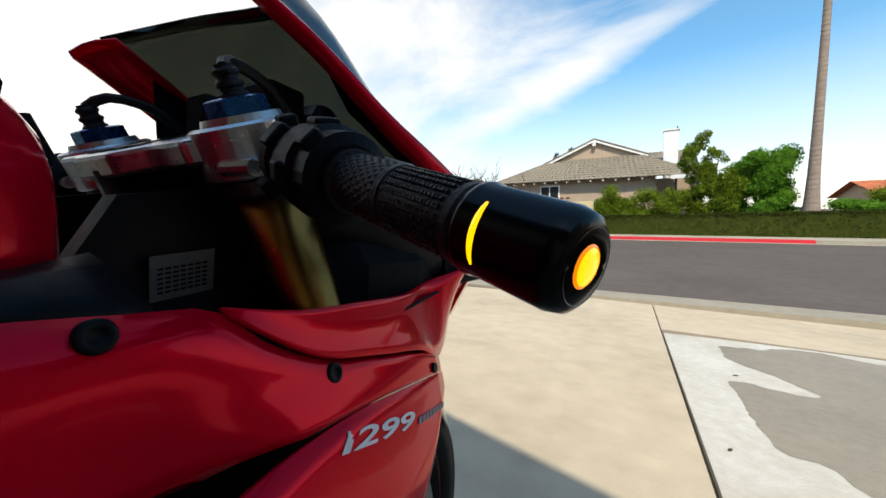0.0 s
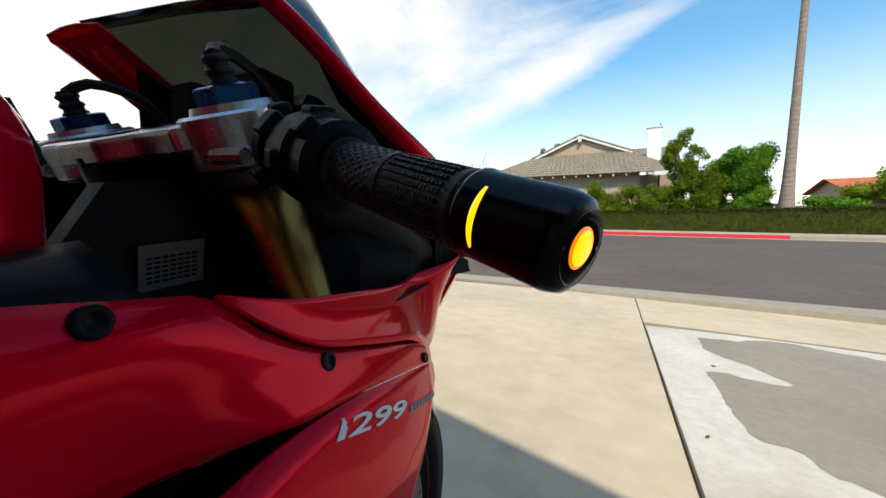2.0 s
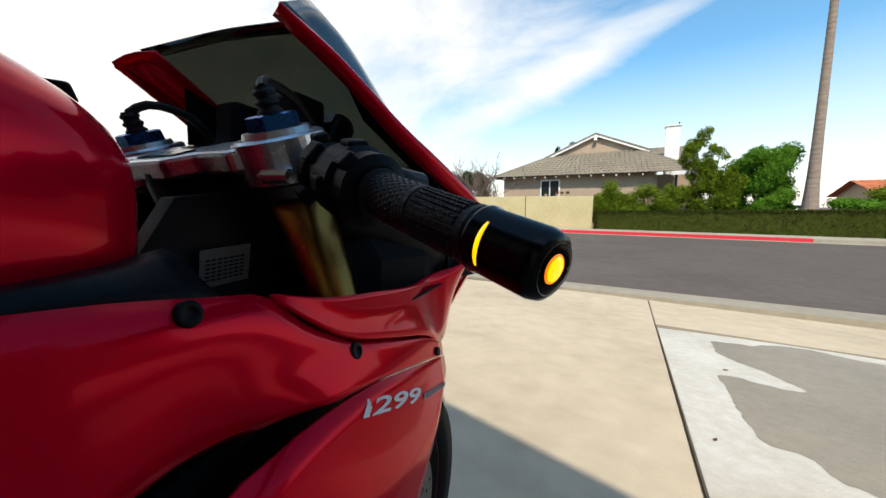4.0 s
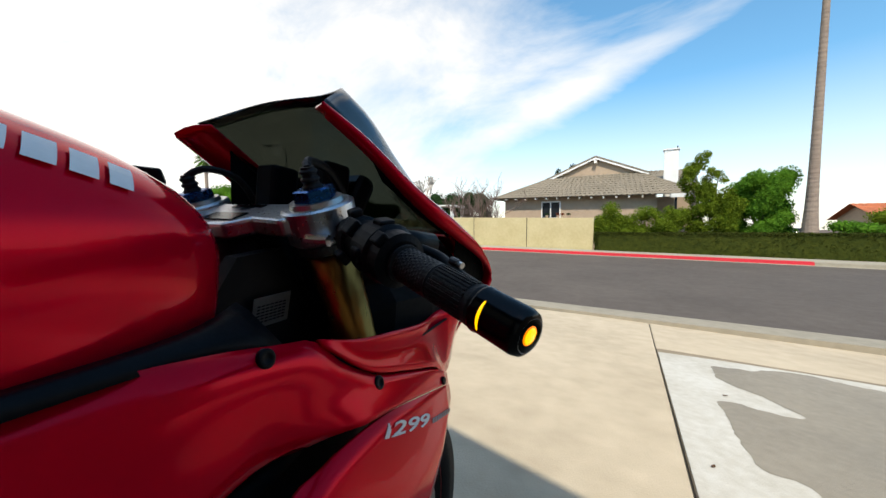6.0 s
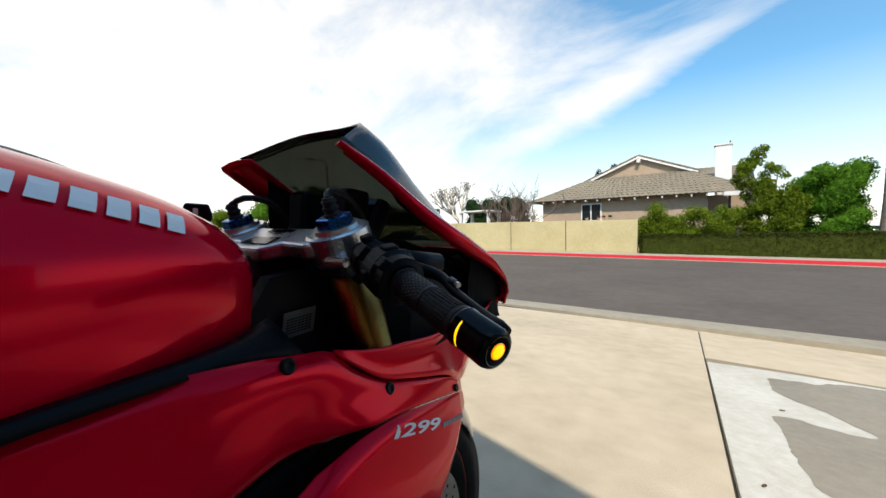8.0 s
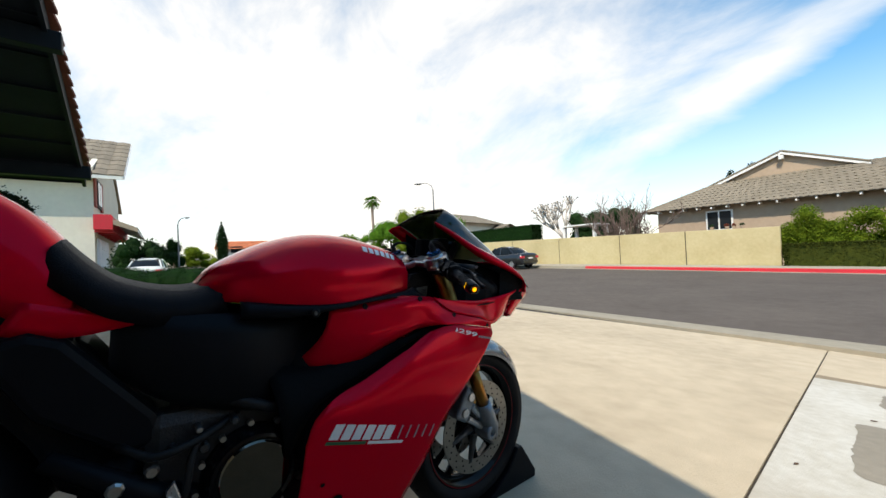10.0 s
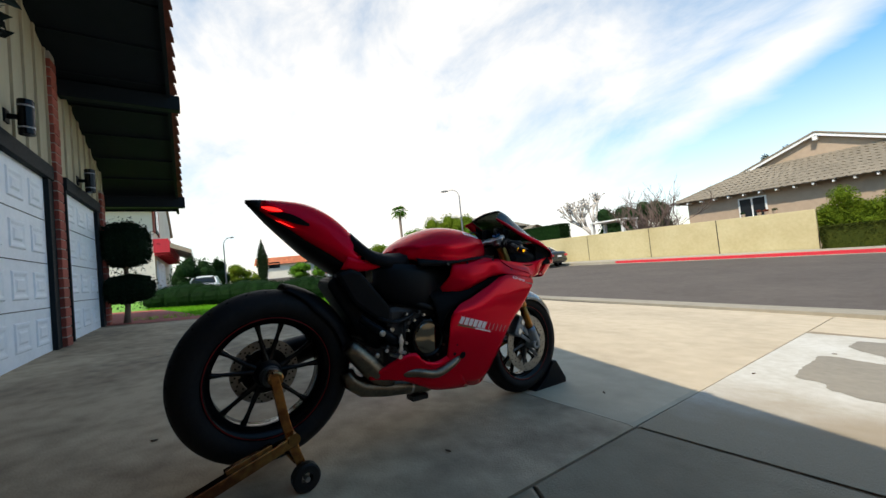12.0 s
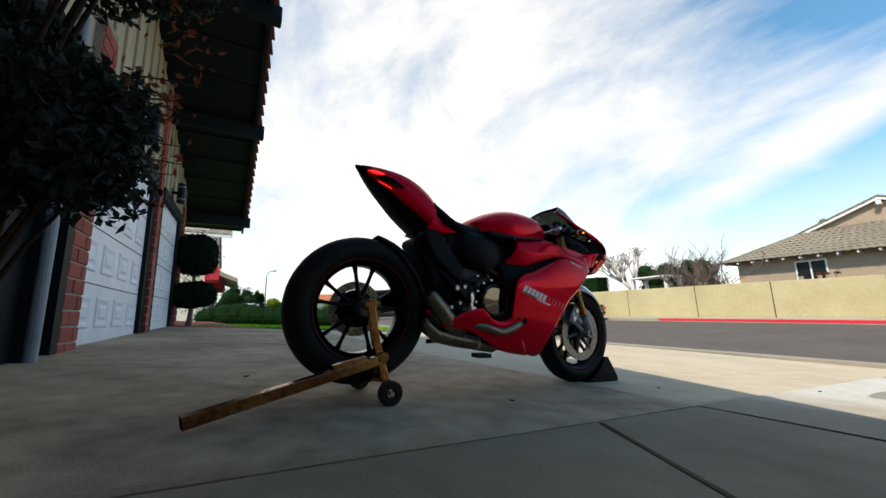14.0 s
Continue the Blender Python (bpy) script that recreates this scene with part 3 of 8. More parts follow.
for nm, m, lift, lab, outline, frayed in PATCHES:
    pts = [tuple(p) for p in spline(outline + outline[:1], 260)[:-1]] if frayed else outline
    ring = []
    for x, y in pts:
        w = 0.03 if frayed and x < 3.85 else 0.0
        x2 = x + w * noise.noise((x * 7, y * 7, 1)) + 0.5 * w * noise.noise((x * 25, y * 25, 3))
        y2 = y + 1.6 * w * noise.noise((x * 7, y * 7, 5)) + 0.8 * w * noise.noise((x * 25, y * 25, 8))
        ring.append(Vector((x2, y2)))
    lo_x, hi_x, lo_y, hi_y = min(p.x for p in ring), max(p.x for p in ring), min(p.y for p in ring), max(p.y for p in ring)
    inner = [Vector((x, y)) for x in np.arange(lo_x + 0.06, hi_x, 0.12) for y in np.arange(lo_y + 0.06, hi_y, 0.12)]
    n = len(ring)
    flat = delaunay_2d_cdt(ring + inner, [], [list(range(n))], 1, 1e-5)
    bm = bmesh.new()
    vs = [bm.verts.new((p.x, p.y, drive_z(p.x, p.y) + lift + 0.004 * noise.noise((p.x * 0.8, p.y * 0.8, 0)))) for p in flat[0]]
    for f in flat[2]:
        bm.faces.new([vs[k] for k in f])
    for v in [v for v in bm.verts if not v.link_faces]:
        bm.verts.remove(v)
    bmesh.ops.recalc_face_normals(bm, faces=bm.faces[:])
    if sum(f.normal.z for f in bm.faces) < 0:
        bmesh.ops.reverse_faces(bm, faces=bm.faces[:])
    part(nm, bm, m, drive, lab)

# lawn of the next plot, with its brick edging
def lot_z(x, y):
    return 0.19 - 0.06 * max(y, -3) + 0.004 * (x + 6.5)


bm = bmesh.new()
skin(bm, [[(x, y, lot_z(x, y)) for y in (-6, -1.2, 2, 4, 6.9)] for x in (-6.55, -9, -12, -30)])
lawn = tagged(part("lawn", bm, GRASS), "bright green mown lawn", "lawn", kind="structure")
rng = np.random.default_rng(4)
gx, gy = rng.uniform(-14, -6.7, 26000), rng.uniform(-0.9, 5.5, 26000)
base = np.stack([gx, gy, 0.19 - 0.06 * gy + 0.004 * (gx + 6.5)], 1)
tip = base + np.stack([rng.normal(0, 0.025, 26000), rng.normal(0, 0.025, 26000), rng.uniform(0.03, 0.075, 26000)], 1)
wid = np.stack([rng.normal(0, 0.008, 26000), rng.normal(0, 0.008, 26000), np.zeros(26000)], 1)
vv = np.stack([base - wid, base + wid, tip], 1).reshape(-1, 3)
tagged(sheet("grass", vv, np.arange(len(vv)).reshape(-1, 3), LEAF_LAWN), "short green grass blades of the lawn", "grass", kind="stuff")
bm = bmesh.new()
skin(bm, [[(x, y, drive_z(x, y) + 0.01 + 0.004 * (x < -7)) for y in (-1.4, -0.9 + 0.35 * (x + 7.6), -0.1 + 0.3 * (x + 7.6))] for x in (-9.0, -8.2, -7.6, -7.0, -6.2)])
edging = tagged(part("brick_edging", bm, BRICK), "flat strip of red brick paving beside the lawn", "edging", kind="structure")

# ---- garage front of the near house ----
WALL_DIR = math.degrees(math.atan(-0.06))
GM = pose(-4.3, -1.28, 0, 0, 0, WALL_DIR)  # x along the wall, y out towards the street


def along(x):
    """Place along the garage wall from a place in x."""
    return (x + 4.3) / math.cos(math.atan(0.06))


RIDGE_X, RIDGE_Z = along(-1.7), 4.61
PITCH_L, PITCH_R = 0.333, 0.45  # the west and east slopes
LEFT, RIGHT = along(-6.75), along(3.0)


def roof_z(x):
    return RIDGE_Z - (PITCH_L if x < RIDGE_X else PITCH_R) * abs(x - RIDGE_X)


def roof_under(x):
    return roof_z(x) - 0.13


garage = tagged(empty("garage_front", GM), "near house front with cream board siding, brick piers and two white garage doors", "house")
garage["kind"] = "structure"
D1, D2 = (along(-4.09), along(-2.15)), (along(-6.2), along(-4.72))
HEAD = 2.08
LINTEL_DARK = 0.16


def wall_piece(x0, x1, z0, z1=None, y0=-0.2, y1=0.0, name="wall_panel", material=SIDING, parent=garage):
    """A piece of wall; with no z1 it runs up under the roof."""
    b = bmesh.new()
    xs = [x0] + ([RIDGE_X] if z1 is None and x0 < RIDGE_X < x1 else []) + [x1]
    out = [(x, z0) for x in (x0, x1)] + [(x, roof_under(x) if z1 is None else z1) for x in reversed(xs)]
    prism(b, out, y0, y1, "y")
    return part(name, b, material, parent)


wall_piece(LEFT, RIGHT, HEAD + LINTEL_DARK)
wall_piece(D1[1] + 0.35, RIGHT, -0.6, HEAD + LINTEL_DARK, material=STUCCO_CREAM)
wall_piece(LEFT, D2[0] - 0.08, -0.2, HEAD + LINTEL_DARK, y0=-0.2, y1=-0.02, material=STUCCO_CREAM)
# boards and battens
for i in range(34):
    x = LEFT + 0.12 + i * 0.3
    if x > RIGHT - 0.1:
        break
    wall_piece(x - 0.022, x + 0.022, HEAD + LINTEL_DARK, roof_under(x) - 0.01, 0.0, 0.022, "batten")


def garage_door(x0, x1, z0):
    """A panelled roll-up door set back in its opening."""
    door = part("garage_door", bx((x0, -0.06, z0 - 0.2), (x1, -0.025, HEAD)), DOOR_WHITE, garage, "white panelled roll-up garage door")
    rows, cols = 4, 4 if x1 - x0 > 1.6 else 3
    h, w = (HEAD - z0) / rows, (x1 - x0) / cols
    for r in range(rows):
        for c in range(cols):
            a, b_ = x0 + c * w + 0.07, x0 + (c + 1) * w - 0.07
            lo, hi = z0 + r * h + 0.1, z0 + (r + 1) * h - 0.1
            bmp = bmesh.new()
            rings = [[(x, d, z) for x, z in ((a + e, lo + e), (b_ - e, lo + e), (b_ - e, hi - e), (a + e, hi - e))] for e, d in ((0, -0.025), (0.012, -0.014), (0.03, -0.014), (0.055, -0.021), (0.075, -0.021), (0.095, -0.012))]
            vv = skin(bmp, rings, closed=True)
            bmp.faces.new(vv[-1])
            bmesh.ops.recalc_face_normals(bmp, faces=bmp.faces[:])
            part("door_panel", bmp, DOOR_WHITE, door)
        if r:
            part("panel_joint", bx((x0, -0.025, z0 + r * h - 0.004), (x1, -0.022, z0 + r * h + 0.004)), TRIM_DARK, door)
    return door


garage_door(*D1, 0.2)
garage_door(*D2, 0.25)
# dark posts and lintels round the doors, brick piers between
for x0, x1 in ((D1[0] - 0.14, D1[0]), (D1[1], D1[1] + 0.04), (D2[0] - 0.14, D2[0]), (D2[1], D2[1] + 0.04)):
    part("door_post", bx((x0, -0.18, -0.1), (x1, 0.02, HEAD)), TRIM_DARK, garage, "dark painted timber post", bevel=0.006)
for x0, x1 in (D1, D2):
    part("door_lintel", bx((x0 - 0.14, -0.18, HEAD), (x1 + 0.04, 0.035, HEAD + LINTEL_DARK)), TRIM_DARK, garage, "dark painted timber lintel", bevel=0.006)
PIERS = ((D1[0] - 0.33, D1[0] - 0.14, 3.6), (D1[1] + 0.04, D1[1] + 0.36, 2.7), (D2[0] - 0.34, D2[0] - 0.14, 2.45))

# roof: slopes, bargeboard, outlooker beams and tile edge
OUT = 1.29  # overhang of the roof in front of the wall
RM = pose(-4.3, -0.0265 - OUT - 0.09, 0, 0, 0, math.degrees(math.atan(-0.0185)))
roof = tagged(empty("garage_roof", RM), "near house gable roof with dark timber soffit and tile edge", "roof")
roof["kind"] = "structure"
EAVE_L, EAVE_R = along(-7.95), along(3.4)
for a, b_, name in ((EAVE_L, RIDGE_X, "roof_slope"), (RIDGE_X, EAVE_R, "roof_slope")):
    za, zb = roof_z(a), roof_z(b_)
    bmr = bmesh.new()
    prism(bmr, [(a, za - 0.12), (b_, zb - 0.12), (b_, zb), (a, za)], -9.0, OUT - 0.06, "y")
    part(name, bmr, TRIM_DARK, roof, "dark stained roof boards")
    bmr = bmesh.new()
    prism(bmr, [(a, za - 0.2), (b_, zb - 0.2), (b_, zb + 0.01), (a, za + 0.01)], OUT - 0.06, OUT - 0.015, "y")
    part("bargeboard", bmr, TRIM_DARK, roof, "dark bargeboard")
    # soffit boards between the beams
    k = 0
    n = int(abs(b_ - a) / 0.55)
    bmr = bmesh.new()
    for i in range(n):
        x0 = a + (b_ - a) * i / n
        zz = roof_z(x0) - 0.125
        box(bmr, (x0, 0.0, zz - 0.02), (x0 + 0.012, OUT - 0.06, zz + 0.01))
    part("soffit_rib", bmr, TRIM_DARK, roof)
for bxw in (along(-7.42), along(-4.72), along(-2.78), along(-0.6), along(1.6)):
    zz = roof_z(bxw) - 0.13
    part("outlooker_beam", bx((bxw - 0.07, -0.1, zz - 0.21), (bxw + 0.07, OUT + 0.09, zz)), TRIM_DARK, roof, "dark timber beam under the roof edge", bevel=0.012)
# tiles lapping over the bargeboard
for i in range(32):
    x0 = EAVE_L + 0.02 + i * 0.22
    if x0 > RIDGE_X + 3:
        break
    zz = roof_z(x0)
    s = 1 if x0 < RIDGE_X else -1
    pit = PITCH_L if s > 0 else PITCH_R
    bmr = bmesh.new()
    prism(bmr, [(x0, zz + 0.012), (x0 + 0.235, zz + s * pit * 0.235 + 0.034), (x0 + 0.235, zz + s * pit * 0.235 + 0.074), (x0 + 0.1, zz + s * pit * 0.1 + 0.072), (x0, zz + 0.055)], OUT - 0.3, OUT + 0.03, "y")
    for v in bmr.verts:
        if v.co.y > OUT:
            v.co.y += 0.05 * (1 - (v.co.x - x0) / 0.235) - 0.01
    part("tile", bmr, TILE_EDGE, roof)
    del bmr

# the dark window bay right of the doors, half behind the shrub
bay = tagged(empty("entry_window", GM), "dark window bay with pale metal frame beside the brick pier", "window")
bay["kind"] = "structure"
x0 = D1[1] + 0.42
part("pane", bx((x0, 0.0, -0.1), (x0 + 0.32, 0.02, 2.2)), GLASS_DARK, bay)
# flat dark sheet over the wall, painted as the shade of an entry recess
part("recess_panel", bx((x0 + 0.42, 0.0, -0.1), (x0 + 2.6, 0.03, 2.24)), TRIM_DARK, bay, "flat dark panel in place of a shaded entry recess")
part("window_frame", bx((x0 - 0.06, 0.0, -0.1), (x0 + 0.04, 0.06, 2.2)), TRIM_DARK, bay)
part("downpipe", tube(bmesh.new(), [(x0 + 0.39, 0.10, -0.05), (x0 + 0.39, 0.10, 2.3)], 0.032, 14), PIPE_GREY, bay, "pale grey metal downpipe")
part("window_post", bx((x0 + 0.32, 0.0, -0.1), (x0 + 0.42, 0.07, 2.2)), TRIM_DARK, bay)


def wall_lamp(x, z):
    lamp = tagged(empty("wall_lamp", GM @ pose(x, 0.0, z)), "black cylinder wall lamp on cream siding", "lamp", group="garage wall lamps")
    part("backplate", bx((-0.05, 0.0, -0.06), (0.05, 0.02, 0.06)), BLACK_MATT, lamp, bevel=0.006)
    part("arm", bx((-0.015, 0.015, -0.02), (0.015, 0.09, 0.02)), BLACK_MATT, lamp)
    part("shade", lathe(bmesh.new(), [(-0.16, 0.052), (-0.155, 0.055), (0.155, 0.055), (0.16, 0.05), (0.16, 0.0)], (0, 0.135, 0), (0, 0, 1), 24), BLACK_GLOSS, lamp, smooth=False)
    for dz in (0.1, -0.1):
        part("band", lathe(bmesh.new(), [(-0.008, 0.0565), (0.008, 0.0565)], (0, 0.135, dz), (0, 0, 1), 24, cap=False), GREY_PRINT, lamp)
    return lamp


wall_lamp(along(-3.16), 2.40)
wall_lamp(along(-5.27), 2.34)

# ---- far side: yellow wall, hedges, house ----
wall = tagged(empty("garden_wall"), "painted yellow block garden wall in panels", "wall")
wall["kind"] = "structure"
CUTS = [-46, -38, -30, -25.5, -21.4, -17.3, -13.3, -9.3, -6.0, -2.45]


def wall_top(u):
    return 1.33 - 0.016 * u


for a, b_ in zip(CUTS, CUTS[1:]):
    bmw = bmesh.new()
    vs = [[S(u, v, z) for u, z in ((a + 0.02, -0.75), (b_ - 0.02, -0.75), (b_ - 0.02, wall_top(b_)), (a + 0.02, wall_top(a)))] for v in (21.2, 21.38)]
    va = [[bmw.verts.new(p) for p in r] for r in vs]
    bmw.faces.new(va[0]), bmw.faces.new(list(reversed(va[1])))
    for i in range(4):
        bmw.faces.new((va[0][i], va[1][i], va[1][(i + 1) % 4], va[0][(i + 1) % 4]))
    panel = part("wall_panel", bmw, WALL_YELLOW, wall, bevel=0.012)
    if a < -30:
        continue
    # courses of block: shallow joints on the street face
    for k in range(1, 9):
        z0, z1 = wall_top(a) - 0.2 * k, wall_top(b_) - 0.2 * k
        bmw = bmesh.new()
        q = [S(a + 0.03, 21.197, z0 - 0.004), S(b_ - 0.03, 21.197, z1 - 0.004), S(b_ - 0.03, 21.197, z1 + 0.004), S(a + 0.03, 21.197, z0 + 0.004)]
        bmw.faces.new([bmw.verts.new(p) for p in q])
        part("course_joint", bmw, WALL_YELLOW, panel)
for u in CUTS[2:-1]:
    part("wall_joint", bx((-0.02, 0.03, -0.6), (0.02, 0.2, wall_top(u) - 0.02), SM(u, 21.2, 0)), TRIM_DARK, wall, "dark open joint")

HEDGES = (("hedge", (-2.35, 20.95, -0.5), (14.0, 22.0, 0.62), 60000, 0.075, LEAF_HEDGE, "green clipped low hedge along the pavement"),)
for nm, lo, hi, n, size, m, lab in HEDGES:
    h = tagged(empty(nm, SM(0, 0, 0)), lab, "hedge")
    bmh = bx((lo[0] + 0.1, lo[1] + 0.1, lo[2]), (hi[0] - 0.1, hi[1] - 0.1, hi[2] - 0.1))
    part("hedge_core", bmh, LEAF_HEDGE, h)
    sheet("foliage", *leaves(in_box(n, lo, hi, 3, 0.1), size, 3), m, h)


def bush(name, m, clumps, n, size, material, label, category="shrub", seed=1, core=0.62, core_mat=None, trunk=None, droop=0.0, group=""):
    """A shrub or a tree crown: clumps of leaves round a dark core, on a trunk where one shows."""
    b = tagged(empty(name, m), label, category, group)
    if trunk:
        bmt = bmesh.new()
        for pts, rr in trunk:
            tube(bmt, pts, rr, 9)
        part("trunk", bmt, BARK, b, smooth=True)
    if core:
        for i, (c, r) in enumerate(clumps):
            bmc = bmesh.new()
            ball(bmc, c, [k * core for k in (r if hasattr(r, "__len__") else (r, r, r))], seg=9, rings=6)
            for v in bmc.verts:
                v.co += Vector((noise.noise(v.co * 4), noise.noise(v.co * 4 + Vector((9, 0, 0))), noise.noise(v.co * 4 + Vector((0, 9, 0))))) * 0.08
            part("inner_clump", bmc, core_mat or material, b)
    cl = [(c, r if hasattr(r, "__len__") else (r, r, r)) for c, r in clumps]
    sheet("crown", *leaves(in_clumps(n, cl, seed), size, seed, droop), material, b)
    return b


R_ = random.Random(5)
cl = [((R_.uniform(-1.75, 1.75), R_.uniform(-0.35, 0.35), R_.uniform(-0.5, 0.75) - 0.25 * abs(k / 17 - 0.3)), R_.uniform(0.28, 0.5)) for k in range(44)]
bush("shrub", SM(-0.7, 21.95, 1.05), cl, 30000, 0.09, LEAF_YELLOW, "loose yellow-green shrub spilling over the garden wall", seed=2, core=0.5, droop=0.6)
cl = [((0.9 * math.cos(k * 2.4) * (0.4 + 0.6 * (k % 5) / 5) * 1.2, 0.7 * math.sin(k * 2.4), 2.0 + (k % 7) * 0.24), 0.42 + 0.16 * ((k * 7) % 4) / 4) for k in range(24)]
bush("tree", SM(4.6, 23.6, -0.3), cl + [((0.95 * math.cos(k * 2.4), 0.6 * math.sin(k * 2.4), 0.5 + 0.22 * (k % 6)), 0.45) for k in range(16)], 34000, 0.11, LEAF_MID, "round bright green garden tree behind the hedge", "tree", seed=6, core=0.72, trunk=[(((0, 0, 0), (0.05, 0, 1.0), (0, 0.05, 1.9)), (0.16, 0.12, 0.1))])
cl = [((R_.uniform(-0.9, 0.9), R_.uniform(-0.4, 0.5), R_.uniform(0.5, 2.3)), R_.uniform(0.2, 0.42)) for k in range(22)] + [((-1.0 + 0.1 * k, 0.1, 2.9 + 0.18 * (k % 4) + 0.1 * k), 0.22) for k in range(11)]
bush("sapling", SM(2.4, 23.2, 0.2), cl + [((R_.uniform(-1.0, 1.3), R_.uniform(-0.4, 0.4), R_.uniform(0.3, 2.6)), R_.uniform(0.3, 0.5)) for k in range(24)] + [((R_.uniform(-0.9, 0.9), R_.uniform(-0.3, 0.3), R_.uniform(2.5, 3.5)), R_.uniform(0.16, 0.3)) for k in range(14)], 26000, 0.11, LEAF_YELLOW, "tall full yellow-green shrub by the corner", "shrub", seed=8, core=0.4, trunk=[(((0, 0, -0.6), (-0.2, 0, 1.2), (-0.6, 0.1, 2.9)), (0.06, 0.045, 0.02)), (((0, 0, -0.6), (0.2, 0, 1.2), (0.5, 0.1, 3.2)), (0.06, 0.045, 0.02))])

# palm with a tall ringed trunk
palm = tagged(empty("palm_tree", SM(6.05, 22.6, -0.4)), "tall slim palm trunk by the pavement", "palm tree")
bm = bmesh.new()
prof = []
for i in range(70):
    z = i * 0.2
    prof += [(z, 0.205 + 0.26 * math.exp(-z / 1.1) - 0.0016 * i + 0.008), (z + 0.14, 0.205 + 0.26 * math.exp(-(z + 0.14) / 1.1) - 0.0016 * i)]
lathe(bm, prof, (0, 0, 0), (0.012, 0, 1), 16)
part("trunk", bm, PALM_BARK, palm)


def fronds(b, centre, n, length, material, seed=0):
    rng = random.Random(seed)
    vs, fs = [], []
    for k in range(n):
        az, el = k * 2.399, rng.uniform(-0.6, 1.2)
        d = Vector((math.cos(az) * math.cos(el), math.sin(az) * math.cos(el), math.sin(el)))
        side = d.cross(Vector((0, 0, 1))).normalized()
        L = length * rng.uniform(0.8, 1.1)
        for j in range(14):
            s = 0.35 + 0.65 * j / 14
            p = Vector(centre) + d * L * s * 0.8 + Vector((0, 0, -0.35 * L * s * s))
            for sg in (-1, 1):
                q = p + (side * sg * 0.8 + d * 0.7).normalized() * L * 0.3 * (1.1 - 0.5 * s) + Vector((0, 0, -0.12 * L))
                i = len(vs)
                vs += [p - d * 0.03 * L, p + d * 0.03 * L, q]
                fs.append((i, i + 1, i + 2))
        p0, p1 = Vector(centre), Vector(centre) + d * L * 0.35
        i = len(vs)
        vs += [p0 - side * 0.02, p0 + side * 0.02, p1 + Vector((0, 0, -0.05))]
        fs.append((i, i + 1, i + 2))
    return sheet("crown", vs, fs, material, b)


fronds(palm, (0.14, 0, 14.1), 34, 1.9, LEAF_MID, 2)

# single-storey house across the street
house = tagged(empty("bungalow", SM(0, 0, 0)), "beige stucco bungalow with a tan tiled roof and dutch gable", "house")
part("wall", bx((-9.3, 26.5, -0.6), (0.3, 26.75, 2.95)), STUCCO, house)
part("wall", bx((-9.3, 26.75, -0.6), (-9.05, 38, 2.95)), STUCCO, house)
part("wall", bx((0.3, 27.6, -0.6), (2.5, 27.85, 2.8)), STUCCO, house, "shaded stucco wall under the porch")
part("wall", bx((0.05, 26.75, -0.6), (0.3, 27.6, 2.95)), STUCCO, house)


def tiled(corners, courses, cols, material, parent, name="roof", thick=0.02, under=None):
    """A slope of overlapping tiles: corners run eave-left, eave-right, top-right, top-left."""
    a, b, c, d = (np.array(p, float) for p in corners)
    nrm = np.cross(b - a, d - a)
    nrm /= np.linalg.norm(nrm)
    vs, fs = [], []
    for r in range(courses):
        t0, t1 = r / courses, min(1.0, (r + 1.25) / courses)
        l0, r0, l1, r1 = a + (d - a) * t0, b + (c - b) * t0, a + (d - a) * t1, b + (c - b) * t1
        nn = max(2, int(cols * np.linalg.norm(r0 - l0) / np.linalg.norm(b - a)))
        for k in range(nn):
            s0, s1 = (k + 0.01) / nn, (k + 0.99) / nn
            p = [l0 + (r0 - l0) * s0, l0 + (r0 - l0) * s1, l1 + (r1 - l1) * s1, l1 + (r1 - l1) * s0]
            m0, m1 = (p[0] + p[1]) / 2 + nrm * thick * 2.6, (p[2] + p[3]) / 2 + nrm * thick * 1.6
            top = [p[0] + nrm * thick, m0, p[1] + nrm * thick, p[2], m1, p[3]]
            i = len(vs)
            vs += top + [p[0], p[1]]
            fs += [(i, i + 1, i + 4, i + 5), (i + 1, i + 2, i + 3, i + 4), (i + 6, i + 7, i + 2, i + 1, i)]
    ob = sheet(name, vs, fs, material, parent)
    bmu = bmesh.new()
    q = [tuple(x - nrm * 0.02) for x in (a, b, c, d)]
    bmu.faces.new([bmu.verts.new(x) for x in q])
    part("underlay", bmu, under or material, ob)
    return ob


RZ = 2.98
tiled([(-10.2, 25.9, RZ), (2.7, 25.9, RZ - 0.16), (-0.7, 29.0, 4.62), (-6.7, 29.0, 4.62)], 10, 44, ROOF_TILE, house)
tiled([(-10.2, 38, RZ), (-10.2, 25.9, RZ), (-6.7, 29.0, 4.5), (-6.7, 38, 4.5)], 10, 30, ROOF_TILE, house)
tiled([(-7.1, 38, 4.36), (-7.1, 28.75, 4.36), (-3.5, 28.75, 5.84), (-3.5, 38, 5.84)], 7, 30, ROOF_TILE, house)
tiled([(-0.2, 28.75, 4.5), (-0.2, 38, 4.5), (-3.5, 38, 5.84), (-3.5, 28.75, 5.84)], 7, 30, ROOF_TILE, house)
tiled([(-1.2, 29.0, 4.1), (2.5, 27.0, 2.8), (2.5, 31.2, 4.9), (-1.2, 31.2, 4.95)], 10, 15, ROOF_TILE, house)
bm = bmesh.new()
prism(bm, [(-6.7, 4.6), (-0.7, 4.6), (-3.5, 5.72)], 28.95, 29.1, "y")
part("gable_wall", bm, STUCCO, house)
